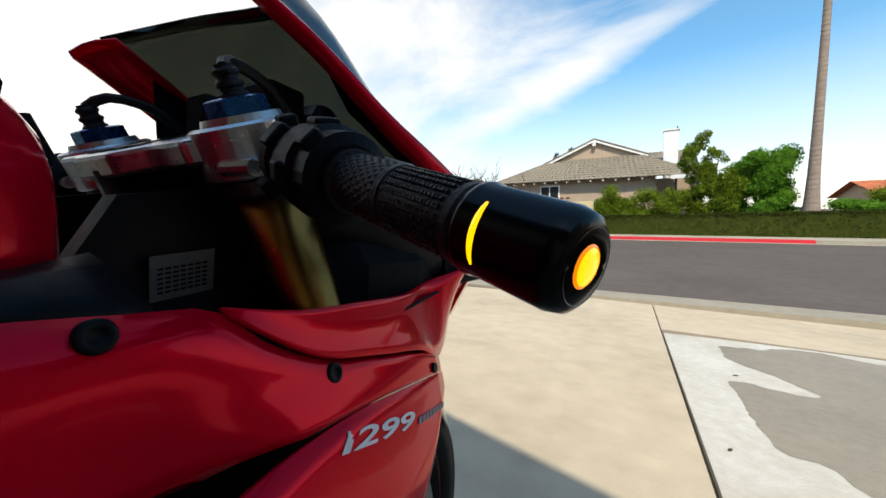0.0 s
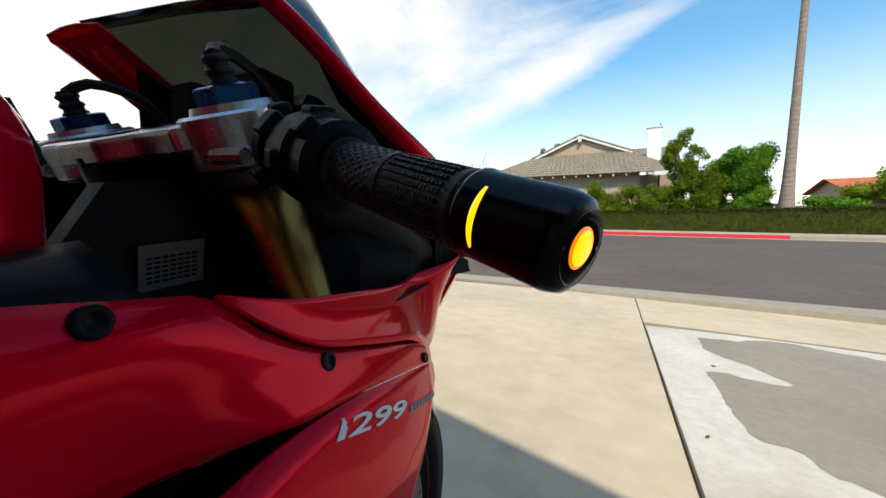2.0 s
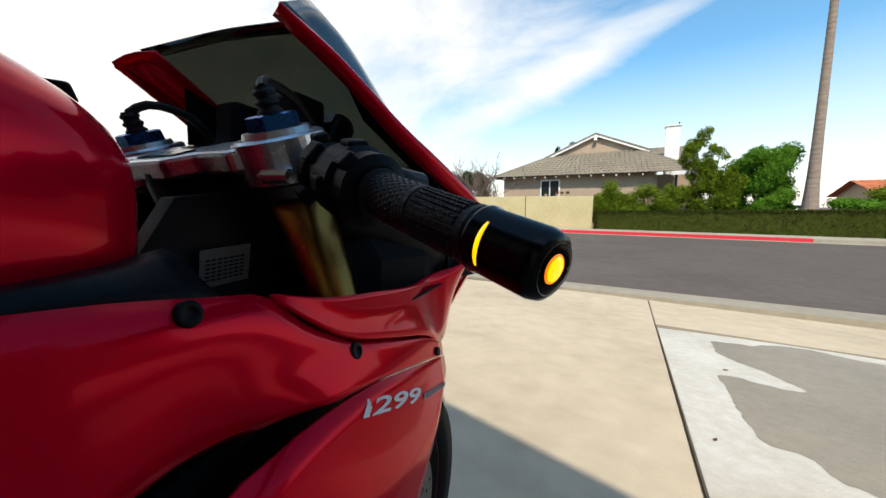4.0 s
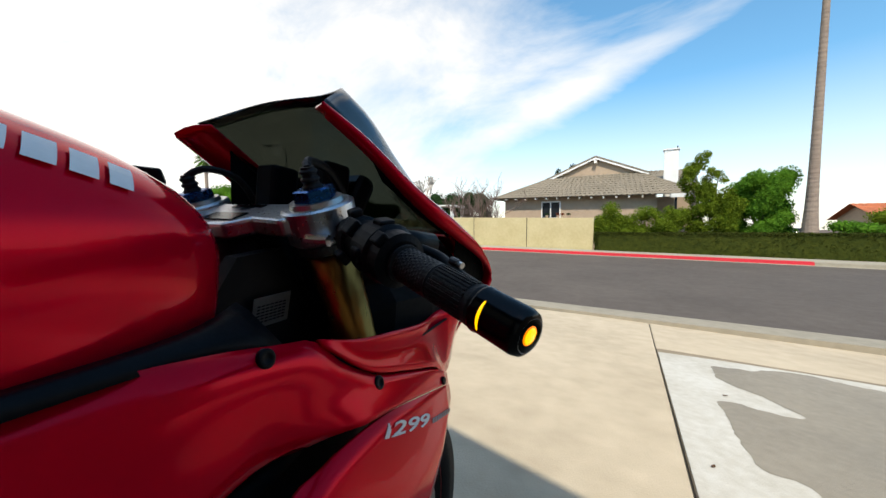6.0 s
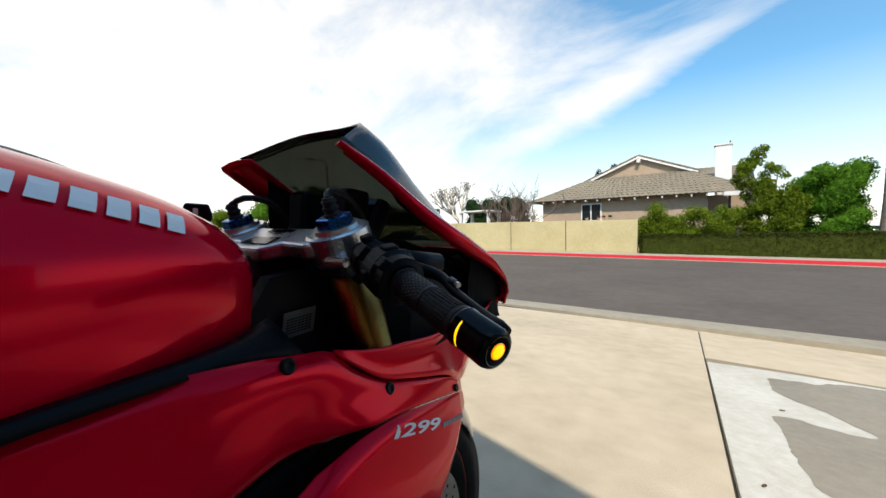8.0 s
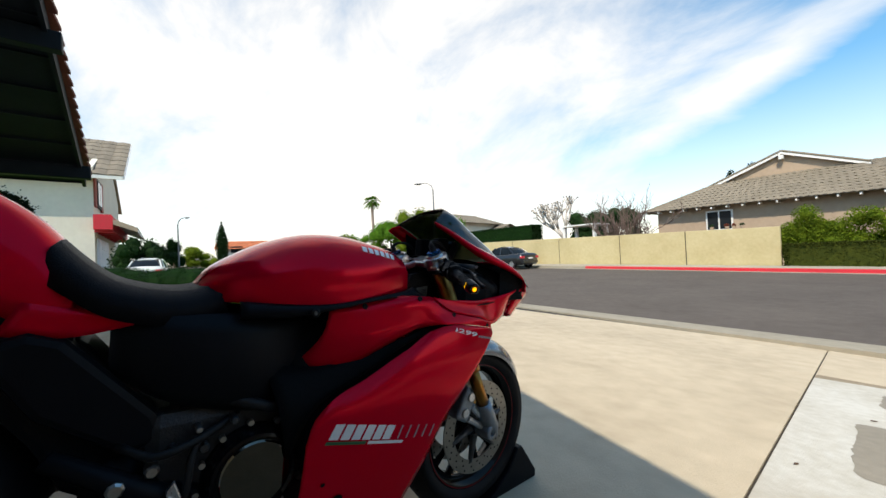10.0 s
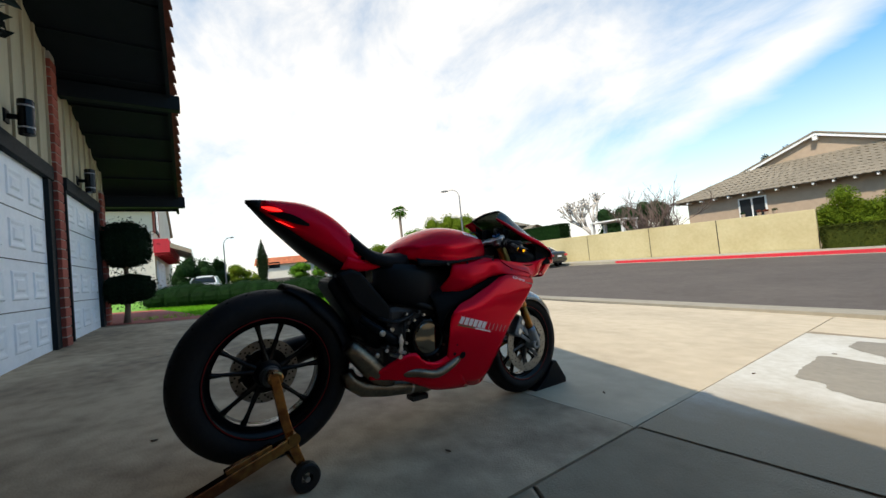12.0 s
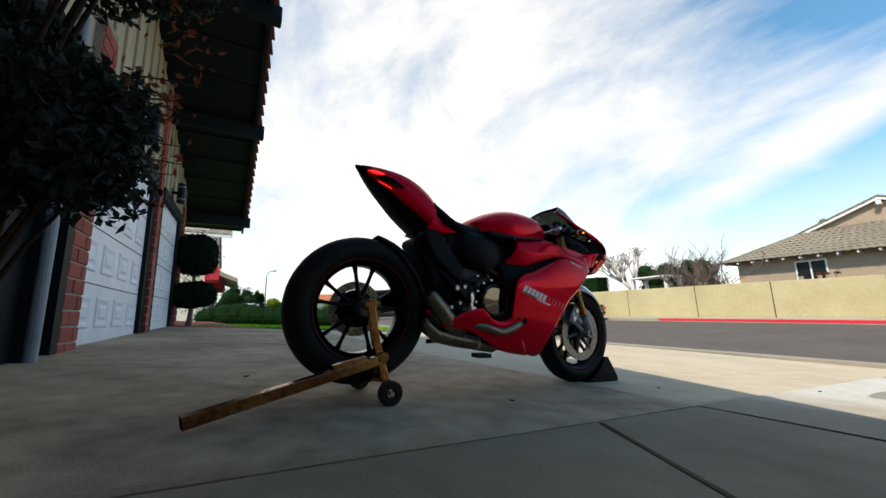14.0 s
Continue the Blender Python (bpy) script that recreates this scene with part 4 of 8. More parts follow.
for xa, xb in ((-7.1, -3.5), (-0.2, -3.5)):
    za, zb = 4.36 if xa < -3.5 else 4.5, 5.84
    bm = bmesh.new()
    prism(bm, [(xa, za - 0.16), (xb, zb - 0.16), (xb, zb - 0.02), (xa, za - 0.02)], 28.7, 28.76, "y")
    part("bargeboard", bm, TRIM_WHITE, house, "white painted bargeboard")
for a in ((-7.05, -3.5), (-3.5, -0.25)):
    for i in range(10):
        x = a[0] + (a[1] - a[0]) * (i + 0.5) / 10
        z = 5.84 - 0.408 * abs(x + 3.5)
        part("verge_tile", tube(bmesh.new(), [(x - 0.17, 28.74, z + 0.03 - 0.07 * (1 if x < -3.5 else -1)), (x + 0.17, 28.74, z + 0.03 + 0.07 * (1 if x < -3.5 else -1))], 0.07, 8), ROOF_TILE, house)
part("ridge_beam", bx((-3.6, 28.6, 5.4), (-3.4, 29.0, 5.62)), TRIM_WHITE, house, "white beam end under the gable")
for i in range(17):
    x = -9.8 + i * 0.72
    part("rafter_end", bx((x - 0.04, 25.95, RZ - 0.14 - 0.013 * (x + 10)), (x + 0.04, 26.5, RZ - 0.03 - 0.013 * (x + 10))), TRIM_WHITE, house, "white painted rafter end")
part("fascia", bx((1.0, 25.86, 2.62), (2.7, 25.92, 2.84)), TRIM_WHITE, house, "white porch fascia")
part("porch_post", bx((1.2, 26.0, -0.6), (1.32, 26.12, 2.7)), TRIM_DARK, house)
chim = part("chimney", bx((0.62, 28.0, 2.8), (1.4, 28.7, 5.72)), TRIM_WHITE, house, "white painted chimney", bevel=0.02)
part("chimney_cap", bx((0.57, 27.95, 5.72), (1.45, 28.75, 5.8)), TRIM_WHITE, chim)
part("flue", bx((1.3, 28.1, 5.8), (1.36, 28.5, 5.95)), TRIM_DARK, chim)
win = part("window", bx((-6.62, 26.42, 1.5), (-5.32, 26.5, 2.68)), TRIM_WHITE, house, "white framed sliding window")
for a, b_ in ((-6.54, -6.02), (-5.94, -5.4)):
    part("pane", bx((a, 26.405, 1.58), (b_, 26.425, 2.6)), GLASS_DARK, win)
for i, (u, col) in enumerate(((-4.9, STUCCO), (-4.3, KERB_RED), (-4.05, KERB_RED), (-3.75, BARK))):
    pot = tagged(empty("planter", SM(u, 21.3, wall_top(u) - 0.005)), "small clay planter standing on the garden wall", "planter", "planters on the wall")
    part("pot", lathe(bmesh.new(), [(0, 0.06), (0.12, 0.085), (0.14, 0.09), (0.14, 0.07)], (0, 0, 0), (0, 0, 1), 12), STUCCO, pot)
    sheet("flowers", *leaves(in_clumps(140, [((0, 0, 0.2), (0.12, 0.1, 0.08))], i, 0.2), 0.05, i), LEAF_BRONZE if col is KERB_RED else LEAF_DARK, pot)


def bare_tree(name, m, label, height, spread, material, seed, levels=4, trunk=0.09, forks=3, thick_ends=0.0):
    """A leafless tree that forks again and again."""
    rng = random.Random(seed)
    t = tagged(empty(name, m), label, "tree")
    bmt = bmesh.new()

    def grow(p, d, length, r, level):
        q = p + d * length
        mid = p + d * length * 0.5 + Vector((rng.uniform(-1, 1), rng.uniform(-1, 1), rng.uniform(-1, 1))) * length * 0.07
        tube(bmt, [p, mid, q], [r, r * 0.88, r * 0.76], 7 if level > 1 else 5)
        if level == 0:
            if thick_ends:
                ball(bmt, q, thick_ends, seg=6, rings=4)
            return
        for k in range(forks if level < levels else forks + 1):
            a = Vector((rng.uniform(-1, 1), rng.uniform(-1, 1), rng.uniform(-0.25, 0.8)))
            nd = (d + a * spread).normalized()
            if nd.z < 0.05:
                nd.z = 0.1
            grow(q, nd.normalized(), length * rng.uniform(0.62, 0.86), r * 0.68, level - 1)

    grow(Vector((0, 0, 0)), Vector((0, 0, 1)), height, trunk, levels)
    part("limb", bmt, material, t, smooth=True)
    return t


twiggy = tagged(empty("bare_bush", SM(-10.1, 23.2, 0.35) @ Matrix.Diagonal((1.35, 1.0, 1.15, 1.0))), "wide bare brown bush with thin twigs behind the wall", "bush")
rng_b = random.Random(5)
bm = bmesh.new()


def shoot(p, d, length, r, level):
    """One crooked stem with side shoots that reach up."""
    pts = [p]
    for k in range(4):
        d = (d + Vector((rng_b.uniform(-1, 1), rng_b.uniform(-1, 1), rng_b.uniform(-0.4, 0.9))) * 0.22).normalized()
        pts.append(pts[-1] + d * length / 4)
    tube(bm, pts, [r * (1 - 0.17 * k) for k in range(5)], 5)
    if level:
        for k in range(5 if level > 1 else 4):
            q = pts[1 + k % 4]
            side = Vector((rng_b.uniform(-1, 1), rng_b.uniform(-1, 1), rng_b.uniform(0.0, 1.2)))
            shoot(q, (d * 0.8 + side).normalized(), length * rng_b.uniform(0.4, 0.65), r * 0.55, level - 1)


for k in range(13):
    az = 2 * math.pi * k / 13
    shoot(Vector((0.15 * math.cos(az), 0.1 * math.sin(az), 0)), Vector((math.cos(az) * 0.9, math.sin(az) * 0.45, 1)).normalized(), rng_b.uniform(1.5, 2.0), 0.045, 3)
part("limb", bm, TWIG, twiggy)
bare_tree("pollarded_tree", SM(-16.0, 26, -0.3), "pale pollarded tree with knobbly bare limbs", 1.75, 0.75, BARK_PALE, 12, 4, 0.18, 3, 0.07)
pergola = tagged(empty("pergola", SM(-13.9, 25.4, -0.35)), "white garden pergola with flat slatted top", "pergola")
part("top", bx((-1.35, -1.0, 2.8), (1.35, 1.0, 2.9)), TRIM_WHITE, pergola)
for x in (-1.2, 1.2):
    for y in (-0.8, 0.8):
        part("post", bx((x - 0.1, y - 0.1, 0), (x + 0.1, y + 0.1, 2.75)), TRIM_WHITE, pergola)
cl = [((R_.uniform(-3, 3), R_.uniform(-0.5, 0.5), R_.uniform(0.3, 2.6)), R_.uniform(0.6, 0.95)) for k in range(26)]
bush("garden_shrub", SM(-14.8, 30, 1.0), cl, 12000, 0.16, LEAF_DARK, "dark green mass of garden trees behind the wall", "tree", seed=11, core=0.8)
hedge_b = tagged(empty("tall_hedge", SM(0, 0, 0)), "tall dark clipped hedge behind the wall", "hedge")
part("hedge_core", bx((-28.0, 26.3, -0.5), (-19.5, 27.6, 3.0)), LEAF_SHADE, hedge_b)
sheet("foliage", *leaves(in_box(15000, (-28.1, 26.2, 0.3), (-19.4, 27.7, 3.1), 7, 0.12), 0.12, 7), LEAF_DARK, hedge_b)

from mathutils.bvhtree import BVHTree


# ---- the motorcycle: x to its right, y ahead, z up, standing square on the sloping drive ----
BIKE = Matrix(((0.99959, -0.00104, 0.0286, 0), (-0.00104, 0.99735, 0.0727, 0), (-0.0286, -0.0727, 0.99694, 0), (0, 0, 0, 1)))
bike = tagged(empty("motorcycle", BIKE), "red sports motorcycle with gold forks raised on a rear stand", "motorcycle")
RAKE = Vector((0, 0.4226, -0.9063))


def wheel(name, centre, radius, rim_r, half, pairs, lab):
    """A cast wheel: tyre, rim, stripe, hub and forked spokes."""
    w = empty(name, Matrix.Translation(centre), bike)
    w["label"] = lab
    side = [(0.80 * half, rim_r + 0.004), (0.98 * half, rim_r + 0.022), (1.0 * half, rim_r + 0.05), (0.9 * half, radius - 0.035), (0.68 * half, radius - 0.015), (0.36 * half, radius - 0.003), (0, radius)]
    prof = [(-a, r) for a, r in side] + [(a, r) for a, r in reversed(side[:-1])] + [(0.6 * half, rim_r - 0.004), (-0.6 * half, rim_r - 0.004)]
    tyre = part("tyre", lathe(bmesh.new(), prof, (0, 0, 0), (1, 0, 0), 72, closed=True), TYRE, w, "black road tyre", smooth=True)
    # tread: short slanting grooves
    bmg = bmesh.new()
    for k in range(30):
        a0 = 2 * math.pi * k / 30
        for sg in (-1, 1):
            q = []
            for t, da, wd in ((0.12, 0.0, 0.010), (0.45, 0.05, 0.012), (0.78, 0.07, 0.007)):
                r = np.interp(t, (0, 0.36, 0.68, 0.9), (radius, radius - 0.003, radius - 0.015, radius - 0.035)) + 0.0012
                for e in (-1, 1):
                    a = a0 + da + e * wd + (0.1 if sg > 0 else 0)
                    q.append(bmg.verts.new((sg * t * half, math.cos(a) * r, math.sin(a) * r)))
            bmg.faces.new((q[0], q[1], q[3], q[2]))
            bmg.faces.new((q[2], q[3], q[5], q[4]))
    part("tread_groove", bmg, BLACK_DEEP, tyre)
    rp = [(-0.82, 0.006), (-0.78, -0.006), (-0.5, -0.014), (-0.42, -0.026), (0.42, -0.026), (0.5, -0.014), (0.78, -0.006), (0.82, 0.006), (0.7, 0.004), (-0.7, 0.004)]
    rim = part("rim", lathe(bmesh.new(), [(a * half, rim_r + d) for a, d in rp], (0, 0, 0), (1, 0, 0), 64, closed=True), BLACK_GLOSS, w, "gloss black cast rim", smooth=True)
    for sg in (-1, 1):
        part("pinstripe", lathe(bmesh.new(), [(sg * 0.83 * half, rim_r - 0.001), (sg * 0.835 * half, rim_r + 0.0022)], (0, 0, 0), (1, 0, 0), 64, cap=False), RED_DULL, rim, "thin dull red stripe")
    part("hub", lathe(bmesh.new(), [(-0.6 * half, 0.03), (-0.55 * half, 0.045), (-0.2 * half, 0.05), (0.2 * half, 0.05), (0.5 * half, 0.045), (0.6 * half, 0.036), (0.6 * half, 0.012), (-0.6 * half, 0.012)], (0, 0, 0), (1, 0, 0), 32, closed=True), BLACK_MATT, w, smooth=True)
    for k in range(pairs):
        for sg in (-1, 1):
            a = 2 * math.pi * (k + 0.22) / pairs
            b_ = a + sg * 0.235
            p0 = Vector((0, math.cos(a + sg * 0.12), math.sin(a + sg * 0.12))) * 0.044
            p1 = Vector((0, math.cos(b_), math.sin(b_))) * (rim_r - 0.018)
            d = (p1 - p0).normalized()
            s = Vector((1, 0, 0)).cross(d)
            bms = bmesh.new()
            rows = []
            for t, wx, ws in ((0, 0.019, 0.016), (0.25, 0.015, 0.0095), (0.7, 0.012, 0.0075), (1, 0.017, 0.013)):
                c = p0.lerp(p1, t)
                rows.append([c + Vector((wx, 0, 0)) * ca + s * ws * sa for ca, sa in ((1, 0), (0.7, 0.8), (0, 1), (-0.7, 0.8), (-1, 0), (-0.7, -0.8), (0, -1), (0.7, -0.8))])
            skin(bms, rows, closed=True)
            part("spoke", bms, BLACK_GLOSS, w, smooth=True)
    return w


def disc(parent, x, r0, r1, carrier, lab="drilled steel brake disc", metal=STEEL):
    d = part("brake_disc", lathe(bmesh.new(), [(x - 0.0025, r0), (x - 0.0025, r1), (x + 0.0025, r1), (x + 0.0025, r0)], (0, 0, 0), (1, 0, 0), 64, closed=True), metal, parent, lab)
    bmh = bmesh.new()
    for k in range(60):
        a = 2 * math.pi * k / 60
        r = r0 + (r1 - r0) * (0.2 + 0.3 * (k % 3))
        for s in (-1, 1):
            lathe(bmh, [(x + s * 0.003, 0.0038), (x + s * 0.0031, 0.0001)], (0, math.cos(a) * r, math.sin(a) * r), (1, 0, 0), 8)
    part("drilling", bmh, BLACK_DEEP, d)["kind"] = "stuff"
    bmh = bmesh.new()
    for k in range(6):
        a = 2 * math.pi * k / 6
        tube(bmh, [(x, math.cos(a) * 0.035, math.sin(a) * 0.035), (x, math.cos(a + 0.25) * (r0 + 0.008), math.sin(a + 0.25) * (r0 + 0.008))], [0.014, 0.008], 8)
    part("carrier", bmh, carrier, d)
    return d


rear = wheel("rear_wheel", (0, 0.008, 0.37), 0.321, 0.217, 0.095, 5, "rear wheel with black cast spokes lifted off the ground")
disc(rear, -0.045, 0.088, 0.124, BLACK_MATT, metal=DISC_WORN)
part("rear_carrier", lathe(bmesh.new(), [(-0.05, 0.02), (-0.05, 0.086), (-0.04, 0.086), (-0.04, 0.02)], (0, 0, 0), (1, 0, 0), 36, closed=True), BLACK_MATT, rear)
part("axle_nut", lathe(bmesh.new(), [(0.04, 0.038), (0.075, 0.038), (0.08, 0.034), (0.1, 0.032), (0.1, 0.02), (0.085, 0.018)], (0, 0, 0), (1, 0, 0), 24), ALU_DARK, rear, "grey axle nut")
front = wheel("front_wheel", (0, 1.43, 0.30), 0.300, 0.217, 0.062, 5, "front wheel with twin drilled brake discs")
for x in (-0.062, 0.062):
    disc(front, x, 0.118, 0.165, GOLD if x < 0 else ALU_DARK, metal=DISC_FRONT)

# forks, clamps and bars
forks = empty("front_fork", None, bike)
forks["label"] = "gold inverted front fork with machined clamps"
for sx in (1, -1):
    top = Vector((sx * 0.112, 1.159, 0.929))
    P = lambda s, top=top: top + RAKE * s
    part("fork_tube", tube(bmesh.new(), [P(0.05), P(0.42), P(0.44), P(0.445)], [0.0275, 0.0275, 0.0285, 0.024], 24), GOLD, forks, "gold coated fork tube", smooth=True)
    part("slider", tube(bmesh.new(), [P(0.44), P(0.62)], 0.0215, 20), GOLD, forks, "polished fork slider", smooth=True)
    foot = part("fork_foot", tube(bmesh.new(), [P(0.58), P(0.62), P(0.68), P(0.72)], [0.026, 0.03, 0.03, 0.018], 16), CAST_BLUE, forks, "grey cast fork foot", smooth=True)
    part("axle_clamp", lathe(bmesh.new(), [(-0.03, 0.026), (0.03, 0.026), (0.034, 0.022), (0.034, 0.012), (0.02, 0.011)], (sx * 0.105, 1.43, 0.30), (sx, 0, 0), 20), CAST_BLUE, forks)
    # radial caliper behind the leg
    cal = part("brake_caliper", bx((-0.032, -0.03, -0.058), (0.032, 0.03, 0.058), Matrix.Translation((sx * 0.075, 1.335, 0.41)) @ pose(0, 0, 0, -28, 0, 0)), CAST_BLUE, forks, "grey radial brake caliper", bevel=0.01)
    for k in (-0.028, 0.028):
        part("piston_cap", lathe(bmesh.new(), [(0, 0.016), (0.006, 0.014), (0.006, 0.0)], (sx * 0.107, 1.335 + k * 0.47, 0.41 + k * 0.88), (sx, 0, 0), 14), ALU, cal)
    bml = bmesh.new()
    tube(bml, [(sx * 0.1, 1.40, 0.36), (sx * 0.1, 1.36, 0.40)], 0.013, 8)
    tube(bml, [(sx * 0.1, 1.42, 0.31), (sx * 0.1, 1.34, 0.36)], 0.011, 8)
    part("caliper_bracket", bml, ALU, forks)
    part("top_clamp_ring", tube(bmesh.new(), [P(0.008), P(0.010), P(0.044), P(0.046)], [0.036, 0.039, 0.039, 0.037], 40), ALU, forks, "machined silver top clamp", smooth=False)
    part("bar_clamp_ring", tube(bmesh.new(), [P(0.047), P(0.048), P(0.058), P(0.060)], [0.031, 0.0335, 0.0335, 0.031], 32), ALU_DARK, forks)
    part("clamp_bolt", tube(bmesh.new(), [P(0.052) + Vector((sx * 0.012, -0.04, 0)), P(0.052) + Vector((sx * 0.038, -0.036, 0))], 0.006, 10), ALU, forks)
    part("fork_collar", tube(bmesh.new(), [P(0.003), P(0.012)], [0.028, 0.031], 32), STEEL, forks, "pale steel fork collar")
    part("fork_cap", tube(bmesh.new(), [P(-0.0095), P(-0.0082), P(0.004)], [0.0180, 0.0218, 0.0225], 6), BLUE, forks, "blue anodised hexagonal fork cap")
    bmk = bmesh.new()
    tube(bmk, [P(-0.0095 - 0.0020 * k) for k in range(12)], [0.0108 - 0.00016 * k + (0.0 if k % 4 < 2 else -0.002) for k in range(12)], 16)
    part("damping_boot", bmk, RUBBER, forks, "ribbed black rubber boot")
    wire = spline([P(-0.029), P(-0.040) + Vector((-0.01 * sx, 0.012, 0)), P(-0.042) + Vector((-0.02 * sx, 0.05, 0)), P(0.03) + Vector((-0.02 * sx, 0.085, 0))], 14)
    part("damping_wire", tube(bmesh.new(), [Vector(p) for p in wire], 0.005, 8), RUBBER, forks)
# top yoke between the legs
bm = bmesh.new()
out = [(-0.135, -0.012), (-0.1, -0.045), (-0.05, -0.04), (-0.03, -0.06), (0.03, -0.06), (0.05, -0.04), (0.1, -0.045), (0.135, -0.012), (0.12, 0.022), (0.05, 0.012), (-0.05, 0.012), (-0.12, 0.022)]
prism(bm, out, -0.032, -0.012, "z")
mm = Matrix.Translation((0, 1.159, 0.929)) @ pose(0, 0, 0, 25, 0, 0)
for v in bm.verts:
    v.co = mm @ v.co
part("top_yoke", bm, ALU, forks, "machined silver top yoke", bevel=0.004)
part("yoke_plate", bx((-0.030, -0.048, -0.0118), (0.030, -0.026, -0.0105), mm), BLACK_GLOSS, forks, "black insert on the yoke")
bm = bmesh.new()
for k in range(5):
    box(bm, (-0.03 + 0.012 * k, -0.006, -0.0116), (-0.022 + 0.012 * k, 0.003, -0.0105), mm)
part("yoke_print", bm, BLACK_GLOSS, forks)
part("stem_nut", lathe(bmesh.new(), [(-0.012, 0.018), (0.004, 0.018), (0.006, 0.012), (0.006, 0.0)], (0, 1.165, 0.912), (0, -0.4226, 0.9063), 20), BLACK_MATT, forks)
bm = bmesh.new()
prism(bm, [(x * 1.02, y - 0.002) for x, y in out], -0.225, -0.195, "z")
for v in bm.verts:
    v.co = mm @ v.co
part("lower_yoke", bm, BLACK_MATT, forks, bevel=0.004)
part("steering_head", tube(bmesh.new(), [(0, 1.155, 0.90), (0, 1.245, 0.70)], 0.045, 20), BLACK_MATT, forks, smooth=True)
key = part("ignition_lock", tube(bmesh.new(), [(0.0, 1.075, 0.875), (0.0, 1.062, 0.908)], [0.021, 0.019], 18), BLACK_MATT, forks)
bm = bmesh.new()
prism(bm, [(-0.004, 0), (0.004, 0), (0.005, 0.01), (0.013, 0.014), (0.0165, 0.028), (0.012, 0.041), (-0.012, 0.041), (-0.0165, 0.028), (-0.013, 0.014), (-0.005, 0.01)], -0.004, 0.004, "y")
for v in bm.verts:
    v.co = Matrix.Translation((0, 1.055, 0.903)) @ pose(0, 0, 0, 12, 0, 50) @ (v.co * 0.95)
kk = part("key", bm, BLACK_MATT, key, "black ignition key", bevel=0.002)
part("key_mark", bx((-0.0025, -0.0048, 0.026), (0.0025, -0.004, 0.036), Matrix.Translation((0, 1.055, 0.903)) @ pose(0, 0, 0, 12, 0, 50) @ Matrix.Scale(0.95, 4)), WHITE_PAINT, kk)

for sx in (1, -1):
    bar = empty("clip_on_bar", None, bike)
    bar["label"] = "black clip-on handlebar with studded rubber grip"
    a, e = Vector((sx * 0.138, 1.172, 0.898)), Vector((sx * 0.3655, 1.0865, 0.8345))
    L = (e - a).length
    d = (e - a) / L
    Q = lambda s, a=a, d=d: a + d * s
    up = Vector((0, 0, 1)) - d * d.z
    up.normalize()
    fwd = d.cross(up) * (-1 if sx > 0 else 1)
    fwd = fwd if fwd.y > 0 else -fwd
    part("bar_tube", tube(bmesh.new(), [Q(-0.012), Q(L - 0.05)], 0.0115, 20), BLACK_MATT, bar, smooth=True)
    part("bar_lug", tube(bmesh.new(), [Vector((sx * 0.112, 1.186, 0.872)), Vector((sx * 0.132, 1.176, 0.892)), Q(0.012)], [0.024, 0.02, 0.016], 16), BLACK_MATT, bar, smooth=True)
    # grip: a sleeve with rings and two studded zones
    g0, g1 = 0.122, L - 0.036
    gl = g1 - g0
    grip = part("grip", tube(bmesh.new(), [Q(g0 + gl * t) for t in (0, 0.02, 0.05, 0.06, 0.5, 0.51, 0.52, 0.94, 0.95, 0.98, 1)], [0.0152, 0.0166, 0.0166, 0.0146, 0.0146, 0.0150, 0.0140, 0.0140, 0.0152, 0.0152, 0.0142], 40), RUBBER, bar, "studded black rubber grip")
    bms = bmesh.new()
    for i in range(11):
        for j in range(26):
            ang = 2 * math.pi * (j + 0.5 * (i % 2)) / 26
            o = up * math.cos(ang) + fwd * math.sin(ang)
            t2 = d.cross(o)
            c = Q(g0 + gl * (0.085 + 0.036 * i)) + o * 0.0146
            w_, h_ = 0.0011, 0.0006
            vs = [bms.verts.new(c + d * w_ * p + t2 * w_ * q) for p, q in ((-1, -1), (1, -1), (1, 1), (-1, 1))] + [bms.verts.new(c + o * h_)]
            for k in range(4):
                bms.faces.new((vs[k], vs[(k + 1) % 4], vs[4]))
    part("stud_field", bms, RUBBER, grip)
    bms = bmesh.new()
    for i in range(17):
        for j in range(16):
            ang = math.pi * (-0.05 + 1.05 * j / 15) - 0.35
            o = up * math.cos(ang) - fwd * math.sin(ang)
            t2 = d.cross(o)
            c = Q(g0 + gl * (0.545 + 0.0225 * i)) + o * 0.0140
            w_, h_ = 0.00085, 0.001
            lo = [bms.verts.new(c + d * w_ * p + t2 * w_ * q) for p, q in ((-1, -1), (1, -1), (1, 1), (-1, 1))]
            hi = [bms.verts.new(c + d * w_ * 0.8 * p + t2 * w_ * 0.8 * q + o * h_) for p, q in ((-1, -1), (1, -1), (1, 1), (-1, 1))]
            bms.faces.new(hi)
            for k in range(4):
                bms.faces.new((lo[k], lo[(k + 1) % 4], hi[(k + 1) % 4], hi[k]))
    part("rib_field", bms, RUBBER, grip)
    # bar end with its small flasher
    end = part("bar_end", tube(bmesh.new(), [Q(L - 0.036), Q(L - 0.0345), Q(L - 0.033), Q(L - 0.031), Q(L - 0.003), Q(L + 0.0012), Q(L + 0.003), Q(L + 0.003)], [0.0142, 0.0162, 0.0162, 0.0155, 0.0155, 0.0142, 0.0118, 0.009], 48), BLACK_GLOSS, bar, "gloss black bar end weight with a small flasher", smooth=True)
    part("end_ring", lathe(bmesh.new(), [(0.0032, 0.0108), (0.0034, 0.0112)], e, d, 32, cap=False), GREY_PRINT, end)
